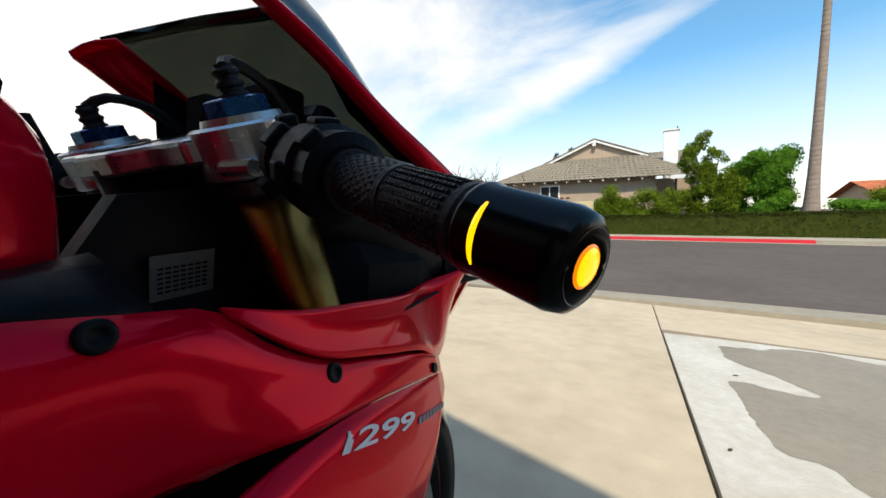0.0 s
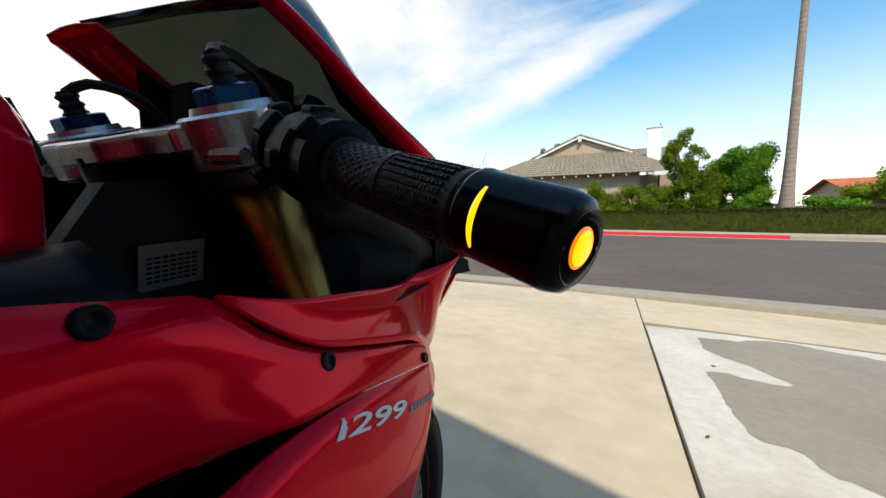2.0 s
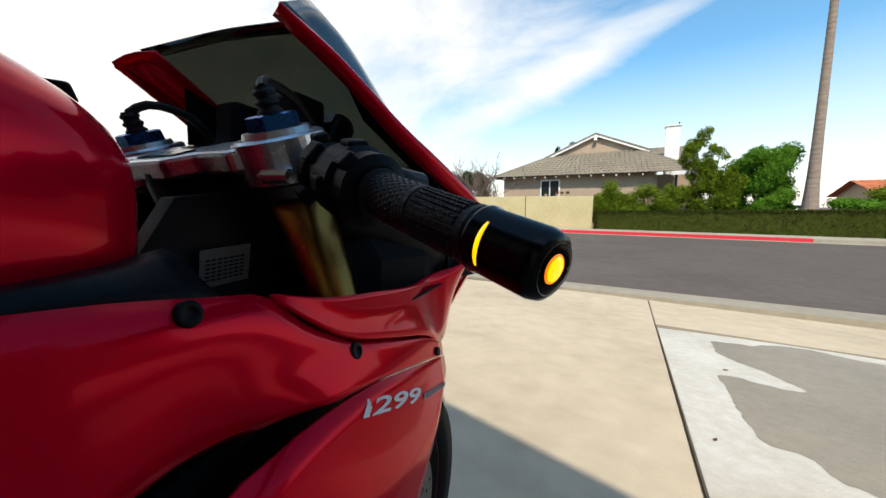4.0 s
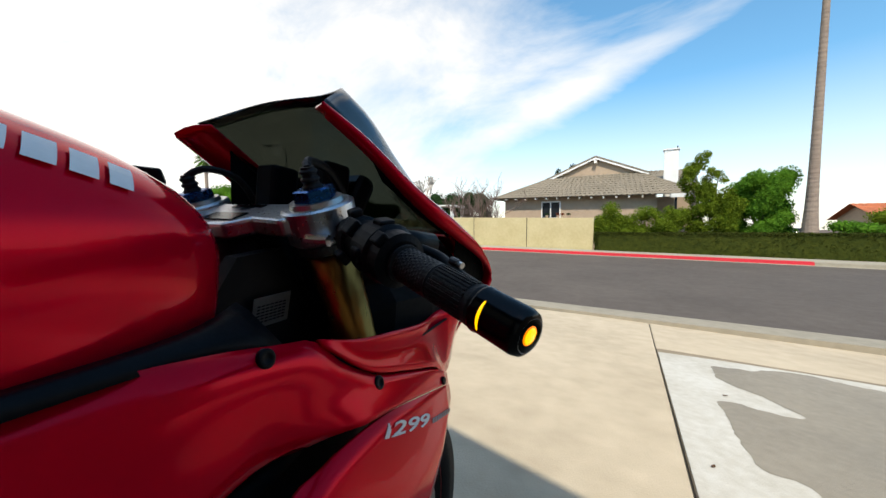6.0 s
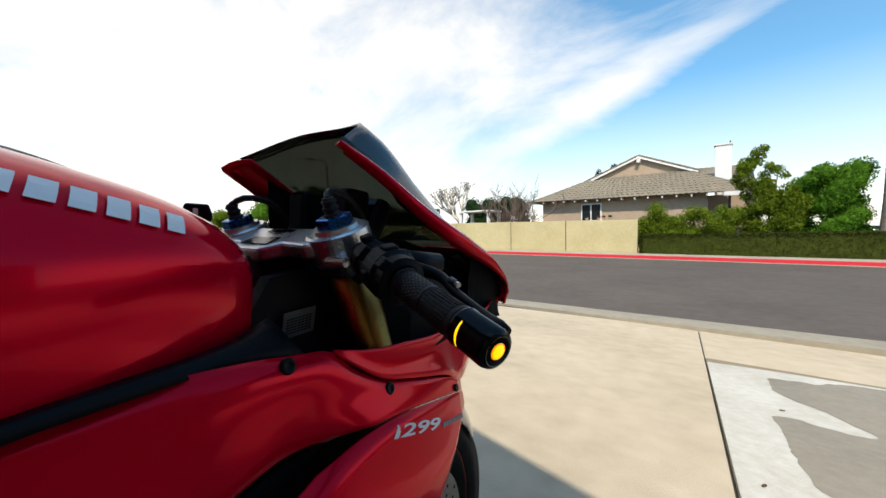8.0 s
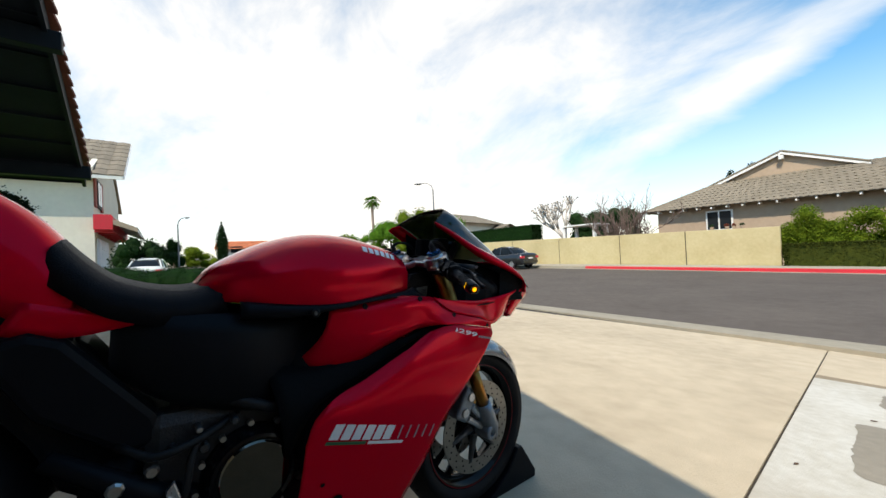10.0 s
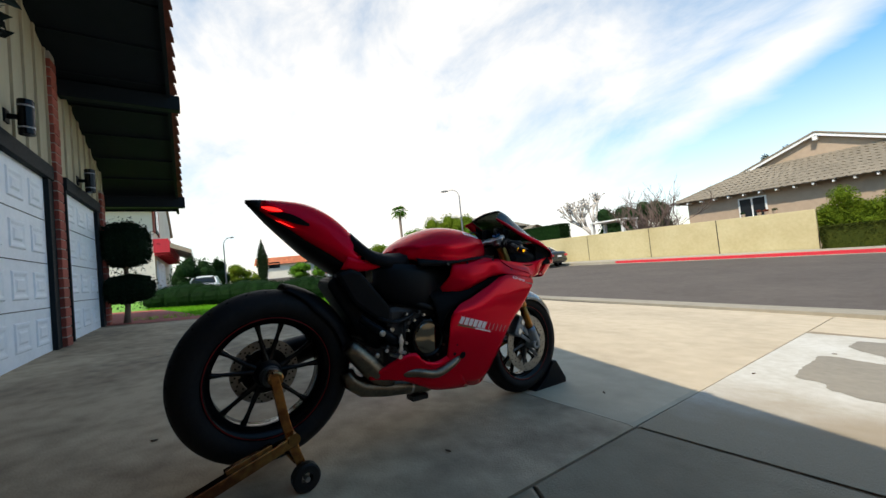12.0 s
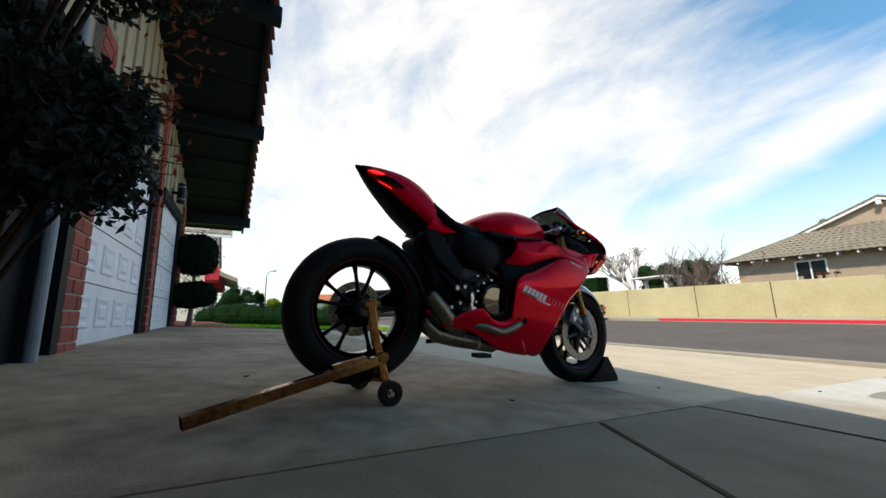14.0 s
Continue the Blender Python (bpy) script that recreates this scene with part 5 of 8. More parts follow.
    part("flasher_lens", lathe(bmesh.new(), [(0.0022, 0.0056), (0.0036, 0.0054), (0.0042, 0.0036), (0.0044, 0.0)], e, d, 28), AMBER_LIT, end, "small round amber flasher lens, lit", smooth=True)
    part("lens_rim", lathe(bmesh.new(), [(0.0026, 0.0066), (0.0032, 0.0062), (0.0036, 0.0055)], e, d, 28, cap=False), AMBER_RIM, end, "glowing amber rim of the lens")
    bms = bmesh.new()
    rows = []
    for k in range(12):
        ang = math.pi * (0.27 + 0.42 * k / 11)
        o = up * math.cos(ang) - fwd * math.sin(ang)
        wv = 0.0013 * math.sin(math.pi * (k + 0.6) / 12.2) ** 0.4
        rows.append([Q(L - 0.0255 - wv) + o * 0.0156, Q(L - 0.0255) + o * 0.0159, Q(L - 0.0255 + wv) + o * 0.0156])
    skin(bms, rows)
    part("side_lens", bms, AMBER_LIT, end, "slim curved amber flasher window, lit")
    # switch housing, built of rings and lugs
    sw = part("switch_housing", tube(bmesh.new(), [Q(s) for s in (0.035, 0.038, 0.052, 0.055, 0.072, 0.076, 0.1, 0.104, 0.118, 0.121)], [0.016, 0.0225, 0.0235, 0.0205, 0.0205, 0.0265, 0.0275, 0.0245, 0.0245, 0.0185], 28), BLACK_MATT, bar, "black switch housing and throttle drum")
    for s, ang, wd in ((0.045, 0.4, 0.012), (0.064, 1.0, 0.016), (0.09, 0.2, 0.015), (0.09, 1.7, 0.012), (0.111, 0.9, 0.012), (0.05, 2.4, 0.014), (0.085, -0.8, 0.012)):
        o = up * math.cos(ang) - fwd * math.sin(ang)
        t2 = d.cross(o)
        mt = Matrix(((d.x, t2.x, o.x, 0), (d.y, t2.y, o.y, 0), (d.z, t2.z, o.z, 0), (0, 0, 0, 1)))
        mt.translation = Q(s) + o * 0.022
        part("switch_lug", bx((-wd / 2, -wd / 2, 0), (wd / 2, wd / 2, 0.008), mt), BLACK_MATT, sw, bevel=0.002)
    # lever, and the fluid pot in front
    piv = Q(0.07) + fwd * 0.035
    lev = spline([piv, piv + d * 0.03 + fwd * 0.02, Q(0.14) + fwd * 0.05 - up * 0.004, Q(0.205) + fwd * 0.044 - up * 0.006, Q(0.222) + fwd * 0.042 - up * 0.006], 16)
    part("lever", tube(bmesh.new(), [Vector(p) for p in lev], [0.009, 0.008, 0.0075, 0.0065, 0.006, 0.0055, 0.005, 0.005, 0.005, 0.005, 0.005, 0.005, 0.005, 0.0055, 0.0065, 0.005], 10), BLACK_MATT, bar, "black lever", smooth=True)
    part("master_cylinder", tube(bmesh.new(), [Q(0.055) + fwd * 0.03, Q(0.055) + fwd * 0.085], [0.016, 0.013], 14), BLACK_MATT, bar, smooth=True)
    hose = spline([Q(0.05) + fwd * 0.09, Q(0.0) + fwd * 0.12 - up * 0.01, Q(-0.05) + fwd * 0.1 - up * 0.05, Q(-0.07) + fwd * 0.06 - up * 0.14], 16)
    part("hose", tube(bmesh.new(), [Vector(p) for p in hose], 0.005, 8), RUBBER, bar)
    if sx > 0:
        part("lever_adjuster", tube(bmesh.new(), [Q(0.125) + fwd * 0.052 + up * 0.004, Q(0.135) + fwd * 0.052 + up * 0.004], 0.004, 10), ALU_DARK, bar, "grey lever adjuster")
        part("adjuster_bolt", tube(bmesh.new(), [Q(0.135) + fwd * 0.052 + up * 0.004, Q(0.140) + fwd * 0.052 + up * 0.004], 0.003, 8), ALU, bar)

# ---- bodywork ----
def fx(y, z):
    """How far the fairing's outer skin stands from the middle plane."""
    b = float(np.interp(z, (0.14, 0.18, 0.25, 0.35, 0.45, 0.55, 0.63, 0.69, 0.72, 0.75, 0.80, 0.86), (0.13, 0.165, 0.2, 0.225, 0.238, 0.243, 0.238, 0.226, 0.219, 0.205, 0.192, 0.182)))
    t = max(0.0, y - 1.05) / 0.45
    r = max(0.0, 0.62 - y) / 0.3
    k = max(0.0, min(1.0, (z - 0.58) / 0.08)) * max(0.0, 1.0 - y) / 0.3
    return b - 0.07 * t * t - 0.05 * r * r - 0.042 * k


def side_panel(name, top, bottom, sx, material=RED, parent=bike, n=30, m=9, thick=0.004, off=0.0, label="", lip=True, flush_low=False, flush_top=False, hollow=0.0, tuck=0.0):
    """A fairing panel between two edge curves given in (y, z), laid on the fairing's skin."""
    T, B = spline(top, n), spline(bottom, n)
    rows = []
    for i in range(n):
        row = []
        for j in range(m):
            t = j / (m - 1)
            y, z = B[i] * (1 - t) + T[i] * t
            y += hollow * math.sin(math.pi * t) * max(0.0, 1 - i / 8)
            x = fx(y, z) + off - tuck * (1 + 1.2 * max(0.0, min(1.0, (0.9 - y) / 0.14))) * (1 - t) ** 2 * max(0.0, min(1.0, (1.13 - y) / 0.08))
            if lip and (j == 0 and not flush_low or j == m - 1 and not flush_top) or (lip and y < 1.08 and j in (0, m - 1)):
                x -= 0.004
            row.append((sx * x, y, z))
        rows.append(row if sx < 0 else row[::-1])
    b = bmesh.new()
    skin(b, rows)
    ob = part(name, b, material, parent, label, smooth=True, thick=thick)
    return ob


fairing = empty("fairing", None, bike)
fairing["label"] = "glossy red full fairing"
right_side = []  # the panels that carry the markings
SEAM = [(1.098, 0.797), (1.12, 0.778), (1.16, 0.756), (1.231, 0.738), (1.312, 0.719), (1.345, 0.706)]
for sx in (1, -1):
    right_side.append(side_panel("upper_side_panel", [(0.795, 0.788), (0.83, 0.790), (0.92, 0.800), (1.0, 0.806), (1.06, 0.802)] + SEAM, [(0.735, 0.652), (0.748, 0.632), (0.795, 0.622), (0.84, 0.633), (0.90, 0.657), (0.97, 0.684), (1.04, 0.706), (1.10, 0.720), (1.17, 0.7175), (1.25, 0.707), (1.345, 0.689)], sx, parent=fairing, n=40, flush_low=True, hollow=0.012, tuck=0.036))
    right_side.append(side_panel("lower_side_panel", [(0.722, 0.50), (0.738, 0.548), (0.77, 0.578), (0.866, 0.615), (0.978, 0.664), (1.085, 0.711), (1.17, 0.716), (1.25, 0.7055), (1.348, 0.6875)], [(0.712, 0.36), (0.745, 0.29), (0.80, 0.228), (0.88, 0.182), (0.955, 0.176), (1.0, 0.265), (1.06, 0.37), (1.125, 0.47), (1.20, 0.535), (1.29, 0.61), (1.35, 0.668)], sx, parent=fairing, n=40, m=12, flush_top=True))
    side_panel("belly_panel", [(0.352, 0.325), (0.42, 0.365), (0.49, 0.395), (0.545, 0.40), (0.585, 0.365), (0.66, 0.345), (0.72, 0.365)], [(0.352, 0.312), (0.43, 0.30), (0.50, 0.285), (0.58, 0.25), (0.67, 0.208), (0.76, 0.19), (0.88, 0.176)], sx, parent=fairing, n=30)
    # black duct between the panels
    side_panel("air_duct", [(0.66, 0.66), (0.78, 0.645), (0.88, 0.655), (1.0, 0.69), (1.10, 0.71)], [(0.70, 0.46), (0.76, 0.56), (0.88, 0.61), (1.0, 0.665), (1.10, 0.698)], sx, BLACK_DEEP, fairing, 16, 6, off=-0.045, label="deep black air duct")
    side_panel("duct_wall", [(0.70, 0.775), (0.90, 0.785), (1.10, 0.775), (1.24, 0.715)], [(0.72, 0.44), (0.86, 0.47), (1.05, 0.52), (1.20, 0.60)], sx, BLACK_DEEP, fairing, 16, 6, off=-0.068)
    # nose side below the cockpit opening
    LIP = [(1.10, 0.799), (1.145, 0.790), (1.22, 0.784), (1.302, 0.779), (1.385, 0.784), (1.45, 0.793), (1.53, 0.803)]
    T = spline([(fx(y, z) - 0.002, y, z) for y, z in LIP[:5]] + [(0.172, 1.45, 0.795), (0.150, 1.545, 0.808)], 30)
    B = spline([(fx(y, z), y, z) for y, z in ((1.104, 0.794), (1.16, 0.758), (1.231, 0.740), (1.312, 0.721))] + [(0.186, 1.352, 0.700), (0.163, 1.42, 0.705), (0.125, 1.50, 0.72)], 30)
    rows = []
    for i in range(30):
        rows.append([(sx * (B[i][0] * (1 - t) + T[i][0] * t - 0.006 * math.sin(math.pi * t) * min(1, i / 14)), B[i][1] * (1 - t) + T[i][1] * t, B[i][2] * (1 - t) + T[i][2] * t) for t in np.linspace(0, 1, 8)])
    b = bmesh.new()
    skin(b, [r if sx < 0 else r[::-1] for r in rows])
    part("nose_side_panel", b, RED, fairing, smooth=True, thick=0.004)
    # rolled rim of the screen, from its rear tip down to the nose
    E = spline([(0.118, 1.156, 1.028), (0.129, 1.20, 1.011), (0.143, 1.298, 0.967), (0.159, 1.40, 0.928), (0.172, 1.49, 0.886), (0.172, 1.548, 0.842), (0.160, 1.566, 0.800)], 30)
    rows = []
    for i, (x, y, z) in enumerate(E):
        fl = (1.0 if sx < 0 else 0.05 + 0.95 * min(1.0, i / 12)) if i < 12 else max(0.06, 1.0 - ((i - 12) / 17) ** 1.5)
        lip = Vector((x + 0.024 * fl, y - 0.013 * fl, z - 0.013 * fl))
        wd = 0.006 + 0.019 * math.sin(math.pi * min(1.0, (i + 3) / 32))
        rows.append([(sx * (x - 0.020), y + 0.010, z + 0.002), (sx * x, y, z), (sx * (0.5 * x + 0.5 * lip.x), 0.5 * y + 0.5 * lip.y, 0.5 * z + 0.5 * lip.z + 0.002), (sx * lip.x, lip.y, lip.z), (sx * (lip.x + 0.001), lip.y + 0.004, lip.z - 0.5 * wd), (sx * (lip.x - 0.008), lip.y + 0.012, lip.z - wd)])
    b = bmesh.new()
    skin(b, [r if sx > 0 else r[::-1] for r in rows])
    part("screen_rim", b, RED, fairing, "red rim beside the screen", smooth=True, thick=0.003)
    b = bmesh.new()
    rows = [[(sx * (x - 0.008), y + 0.004, z - 0.002), (sx * (x - 0.016), y + 0.03, z - 0.018), (sx * (x - 0.03), y + 0.07, z - 0.035)] for x, y, z in E[4:27]]
    skin(b, rows)
    part("rim_lining", b, BLACK_MATT, fairing, thick=0.002)
    # dark inner skin between the rim and the shelf below
    b = bmesh.new()
    skin(b, [[(sx * (x - 0.012), y + 0.006, z - 0.004), (sx * (x - 0.02), y + 0.01, 0.5 * z + 0.385), (sx * min(x, 0.155), y, 0.770)] for x, y, z in (E[3:] if sx < 0 else E[18:])])
    part("inner_skin", b, BLACK_DEEP, fairing, thick=0.002)
    # bolts
    for y, z in ((0.883, 0.782), (1.048, 0.796), (1.170, 0.744)):
        x = fx(y, z)
        bo = part("fairing_bolt", lathe(bmesh.new(), [(-0.004, 0.0073), (0.0006, 0.0073), (0.0014, 0.0064), (0.0016, 0.0038), (0.0006, 0.0034), (0.0006, 0.0)], (sx * x, y, z), (sx, 0.05, 0.25), 20), BLACK_MATT, fairing, "black hex bolt", smooth=True)
    part("fairing_bolt", lathe(bmesh.new(), [(-0.002, 0.006), (0.003, 0.005), (0.003, 0.0)], (sx * (fx(1.322, 0.70)), 1.322, 0.70), (sx, 0.1, 0.2), 14), BLACK_MATT, fairing)
    for y, z, r in ((0.80, 0.352, 0.017), (0.752, 0.365, 0.008), (0.765, 0.405, 0.005)):
        part("drain_hole", lathe(bmesh.new(), [(0.0015, r), (0.0018, 0.0001)], (sx * fx(y, z), y, z), (sx, 0, -0.2), 18), BLACK_DEEP, fairing)

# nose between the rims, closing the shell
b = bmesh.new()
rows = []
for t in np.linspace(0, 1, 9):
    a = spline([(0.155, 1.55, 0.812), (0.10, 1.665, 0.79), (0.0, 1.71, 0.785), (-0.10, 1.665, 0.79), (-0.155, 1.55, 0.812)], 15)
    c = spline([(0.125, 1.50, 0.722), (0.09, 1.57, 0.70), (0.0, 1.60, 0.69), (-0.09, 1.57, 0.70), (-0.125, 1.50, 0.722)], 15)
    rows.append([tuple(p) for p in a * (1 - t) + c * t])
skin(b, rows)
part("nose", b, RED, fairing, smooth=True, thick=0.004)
b = bmesh.new()
rows = []
for x, y, z, cy, cz in ((0.152, 1.551, 0.815, 1.705, 0.80), (0.158, 1.51, 0.856, 1.66, 0.86), (0.146, 1.42, 0.903, 1.577, 0.910)):
    rows.append([tuple(p) for p in spline([(x, y, z), (0.6 * x, y * 0.3 + cy * 0.7, z * 0.3 + cz * 0.7), (0, cy, cz), (-0.6 * x, y * 0.3 + cy * 0.7, z * 0.3 + cz * 0.7), (-x, y, z)], 17)])
skin(b, rows)
part("nose_cowl", b, RED, fairing, smooth=True, thick=0.004)
b = bmesh.new()
skin(b, [[(x * 0.94, y - 0.03, z - 0.012) for x, y, z in r] for r in rows])
part("nose_lining", b, BLACK_DEEP, fairing)

# smoked screen: arched sheet from the rear edge down to the nose
b = bmesh.new()
rows = []
for xe, ye, ze, xm, ym, zm, yc, zc in (
    (0.116, 1.158, 1.031, 0.072, 1.230, 1.081, 1.262, 1.094),
    (0.120, 1.195, 1.016, 0.076, 1.266, 1.068, 1.298, 1.083),
    (0.126, 1.285, 0.970, 0.085, 1.355, 1.008, 1.40, 1.018),
    (0.136, 1.37, 0.930, 0.090, 1.45, 0.952, 1.50, 0.962),
    (0.144, 1.42, 0.904, 0.094, 1.515, 0.908, 1.577, 0.912),
):
    rows.append([tuple(p) for p in spline([(-xe, ye, ze), (-xm, ym, zm), (0, yc, zc), (xm, ym, zm), (xe, ye, ze)], 25)])
dense = np.array(rows)
rows = [[tuple(p) for p in r] for r in np.stack([spline(dense[:, j], 16) for j in range(25)], 1)]
skin(b, rows)
screen = part("windscreen", b, SMOKE, bike, "dark smoked windscreen", smooth=True, thick=0.003)
screen.visible_shadow = False

# black lining of the cockpit, instrument housing and ducts
b = bmesh.new()
rows = []
for y, zt, zb, wt, wb in ((1.225, 0.88, 0.69, 0.075, 0.12), (1.27, 0.915, 0.70, 0.085, 0.15), (1.36, 0.915, 0.705, 0.10, 0.155), (1.45, 0.895, 0.72, 0.115, 0.14), (1.53, 0.85, 0.74, 0.12, 0.12)):
    rows.append([(-wb, y, zb), (-wb, y, (zt + zb) / 2), (-wt, y, zt - 0.02), (-wt * 0.6, y, zt), (wt * 0.6, y, zt), (wt, y, zt - 0.02), (wb, y, (zt + zb) / 2), (wb, y, zb)])
skin(b, rows)
v0 = [b.verts.new(p) for p in rows[0]]
b.faces.new(v0)
part("cockpit_lining", b, BLACK_DEEP, bike, "matt black cockpit lining")
dash = part("instrument_panel", bx((-0.085, -0.012, -0.05), (0.085, 0.02, 0.05), Matrix.Translation((0, 1.262, 0.932)) @ pose(0, 0, 0, -28, 0, 0)), BLACK_MATT, bike, "black instrument panel", bevel=0.012)
part("instrument_glass", bx((-0.075, -0.0135, -0.042), (0.075, -0.012, 0.042), Matrix.Translation((0, 1.262, 0.932)) @ pose(0, 0, 0, -28, 0, 0)), BLACK_GLOSS, dash)
for sx in (1, -1):
    part("panel_bracket", bx((sx * 0.05 - 0.02, 1.215, 0.90), (sx * 0.05 + 0.02, 1.26, 0.985)), BLACK_MATT, bike, bevel=0.006)
    pipe = spline([(sx * 0.095, 1.23, 0.86), (sx * 0.11, 1.30, 0.85), (sx * 0.12, 1.42, 0.80)], 10)
    part("intake_duct", tube(bmesh.new(), [Vector(p) for p in pipe], [0.035] * 10, 14), BLACK_MATT, bike, smooth=True)
b = bmesh.new()
for sx in (1, -1):
    tube(b, [Vector(p) for p in spline([(sx * 0.03, 1.19, 0.90), (sx * 0.06, 1.225, 0.93), (sx * 0.05, 1.26, 0.93)], 10)], 0.004, 7)
    tube(b, [Vector(p) for p in spline([(sx * 0.16, 1.22, 0.88), (sx * 0.12, 1.26, 0.85), (sx * 0.06, 1.27, 0.80)], 10)], 0.005, 7)
part("cable_run", b, RUBBER, bike)
# inner panels beside the fork with the stick-on label
for sx in (1, -1):
    b = bmesh.new()
    prism(b, [(1.06, 0.785), (1.10, 0.86), (1.15, 0.87), (1.22, 0.79), (1.26, 0.75), (1.10, 0.74)], sx * 0.055, sx * 0.075, "x")
    part("inner_panel", b, BLACK_MATT, bike, "black frame side beside the fork")
lab_m = Matrix.Translation((0.0785, 1.139, 0.803)) @ Matrix(((0, 0.25, 0.97, 0), (0.97, -0.12, 0.03, 0), (0.12, 0.96, -0.25, 0), (0, 0, 0, 1))).to_3x3().normalized().to_4x4() @ Matrix.Scale(0.66, 4)
lb = part("warning_label", bx((-0.034, -0.031, 0), (0.034, 0.029, 0.0008), lab_m), LABEL_GREY, bike, "pale printed label with lines of small print")
b = bmesh.new()
for r in range(6):
    for c in range(7):
        box(b, (-0.027 + 0.0078 * c, -0.016 + 0.0056 * r, 0.0008), (-0.027 + 0.0078 * c + 0.0058, -0.0135 + 0.0056 * r, 0.0012), lab_m)
part("small_print", b, BLACK_MATT, lb)
# black fairing shelf in front of the tank, under the bars
b = bmesh.new()
rows = []
for y, x0, z0 in ((1.02, 0.178, 0.790), (1.10, 0.180, 0.782), (1.19, 0.184, 0.772), (1.30, 0.175, 0.765), (1.40, 0.16, 0.77)):
    rows.append([(-x0, y, z0), (-x0 * 0.55, y, z0 - 0.05), (0, y, z0 - 0.06), (x0 * 0.55, y, z0 - 0.05), (x0, y, z0)])
skin(b, rows)
part("inner_fairing", b, BLACK_DEEP, bike, thick=0.003)

# tank: lofted from section to section
def section(y, zt, zb, w, sq=2.6, n=28, flat=0.0, wide=0.45):
    """One cross-section, a rounded arch from the lower left edge over the top to the lower right."""
    pts = []
    zc = zb + (zt - zb) * wide
    for k in range(n + 1):
        a = math.pi * k / n
        c, s = math.cos(a), math.sin(a)
        x = -w * math.copysign(abs(c) ** (2 / sq), c)
        z = zc + (zt - zc) * abs(s) ** (2 / sq)
        pts.append((x, y, z))
    lo = [(-w * 0.97, y, zb), (-w * 1.0, y, zb + 0.3 * (zc - zb))]
    return lo + pts + [(w * 1.0, y, zb + 0.3 * (zc - zb)), (w * 0.97, y, zb)]


def loft(secs, n):
    """Smooth rows through sections with equal numbers of points."""
    a = np.array(secs, float)
    return [[tuple(p) for p in r] for r in np.stack([spline(a[:, j], n) for j in range(a.shape[1])], 1)]


b = bmesh.new()
rows = loft([section(y, zt, zb, w, sq, wide=wd) for y, zt, zb, w, sq, wd in (
    (0.535, 0.835, 0.812, 0.06, 2.1, 0.4), (0.56, 0.868, 0.805, 0.105, 2.1, 0.4), (0.61, 0.903, 0.800, 0.15, 2.1, 0.4), (0.69, 0.942, 0.792, 0.180, 2.1, 0.4), (0.78, 0.966, 0.786, 0.193, 2.15, 0.4),
    (0.87, 0.967, 0.790, 0.189, 2.3, 0.4), (0.94, 0.953, 0.800, 0.176, 2.6, 0.42), (1.0, 0.936, 0.806, 0.155, 2.8, 0.44), (1.036, 0.919, 0.806, 0.137, 2.9, 0.45), (1.056, 0.903, 0.80, 0.120, 2.8, 0.45), (1.065, 0.880, 0.80, 0.100, 2.6, 0.45))], 44)
v = skin(b, rows)
b.faces.new([x for x in v[-1]])
b.faces.new([x for x in reversed(v[0])])
for f_ in b.faces:
    f_.normal_flip()
tank = part("fuel_tank", b, RED, bike, "glossy red fuel tank", smooth=True)
part("tank_filler", lathe(bmesh.new(), [(-0.004, 0.055), (0.006, 0.055), (0.009, 0.05), (0.009, 0.0)], (0, 0.93, 0.947), (0, 0.3, 1), 32), BLACK_GLOSS, tank, "black filler cap")

# black strip between tank and fairing, then the airbox side covers
for sx in (1, -1):
    T = spline([(0.165, 0.60, 0.806), (0.186, 0.70, 0.797), (0.196, 0.80, 0.795), (0.188, 0.92, 0.808), (0.165, 1.02, 0.818), (0.13, 1.07, 0.825)], 26)
    B = spline([(0.175, 0.60, 0.770), (0.192, 0.70, 0.768), (0.200, 0.80, 0.780), (0.192, 0.92, 0.796), (0.182, 1.02, 0.800), (0.178, 1.08, 0.792)], 26)
    b = bmesh.new()
    rows = [[(sx * (B[i][0] * (1 - t) + T[i][0] * t - 0.008 * (t in (0.0, 1.0))), *(B[i][1:] * (1 - t) + T[i][1:] * t)) for t in (0.0, 0.15, 0.5, 0.85, 1.0)] for i in range(26)]
    skin(b, [r if sx < 0 else r[::-1] for r in rows])
    part("frame_cover", b, BLACK_MATT, bike, "black strip under the tank", smooth=True, thick=0.004)
    b = bmesh.new()
    rows = []
    for y, zt, zb, w in ((0.40, 0.775, 0.68, 0.115), (0.46, 0.785, 0.63, 0.15), (0.56, 0.785, 0.585, 0.168), (0.66, 0.775, 0.56, 0.158), (0.74, 0.765, 0.565, 0.120), (0.80, 0.75, 0.60, 0.10)):
        rows.append([(sx * w * k, y, zb + (zt - zb) * t) for k, t in ((0.4, 0.0), (0.9, 0.03), (1.0, 0.2), (1.03, 0.5), (1.0, 0.8), (0.93, 0.97), (0.4, 1.0))])
    vv_ = skin(b, [r if sx < 0 else r[::-1] for r in loft(rows, 20)])
    b.faces.new(vv_[0]), b.faces.new(list(reversed(vv_[-1])))
    part("airbox_cover", b, BLACK_MATT, bike, "black airbox side cover", smooth=True)
    part("cover_bolt", lathe(bmesh.new(), [(-0.004, 0.0105), (0.003, 0.0105), (0.004, 0.008), (0.002, 0.007), (0.002, 0.0)], (sx * 0.201, 0.746, 0.777), (sx, 0, 0.1), 18), BLACK_GLOSS, bike, "grey pivot bolt")
    part("bolt_centre", lathe(bmesh.new(), [(0.002, 0.005), (0.003, 0.0042), (0.001, 0.003), (0.001, 0)], (sx * 0.202, 0.746, 0.777), (sx, 0, 0.1), 12), ALU_DARK, bike)

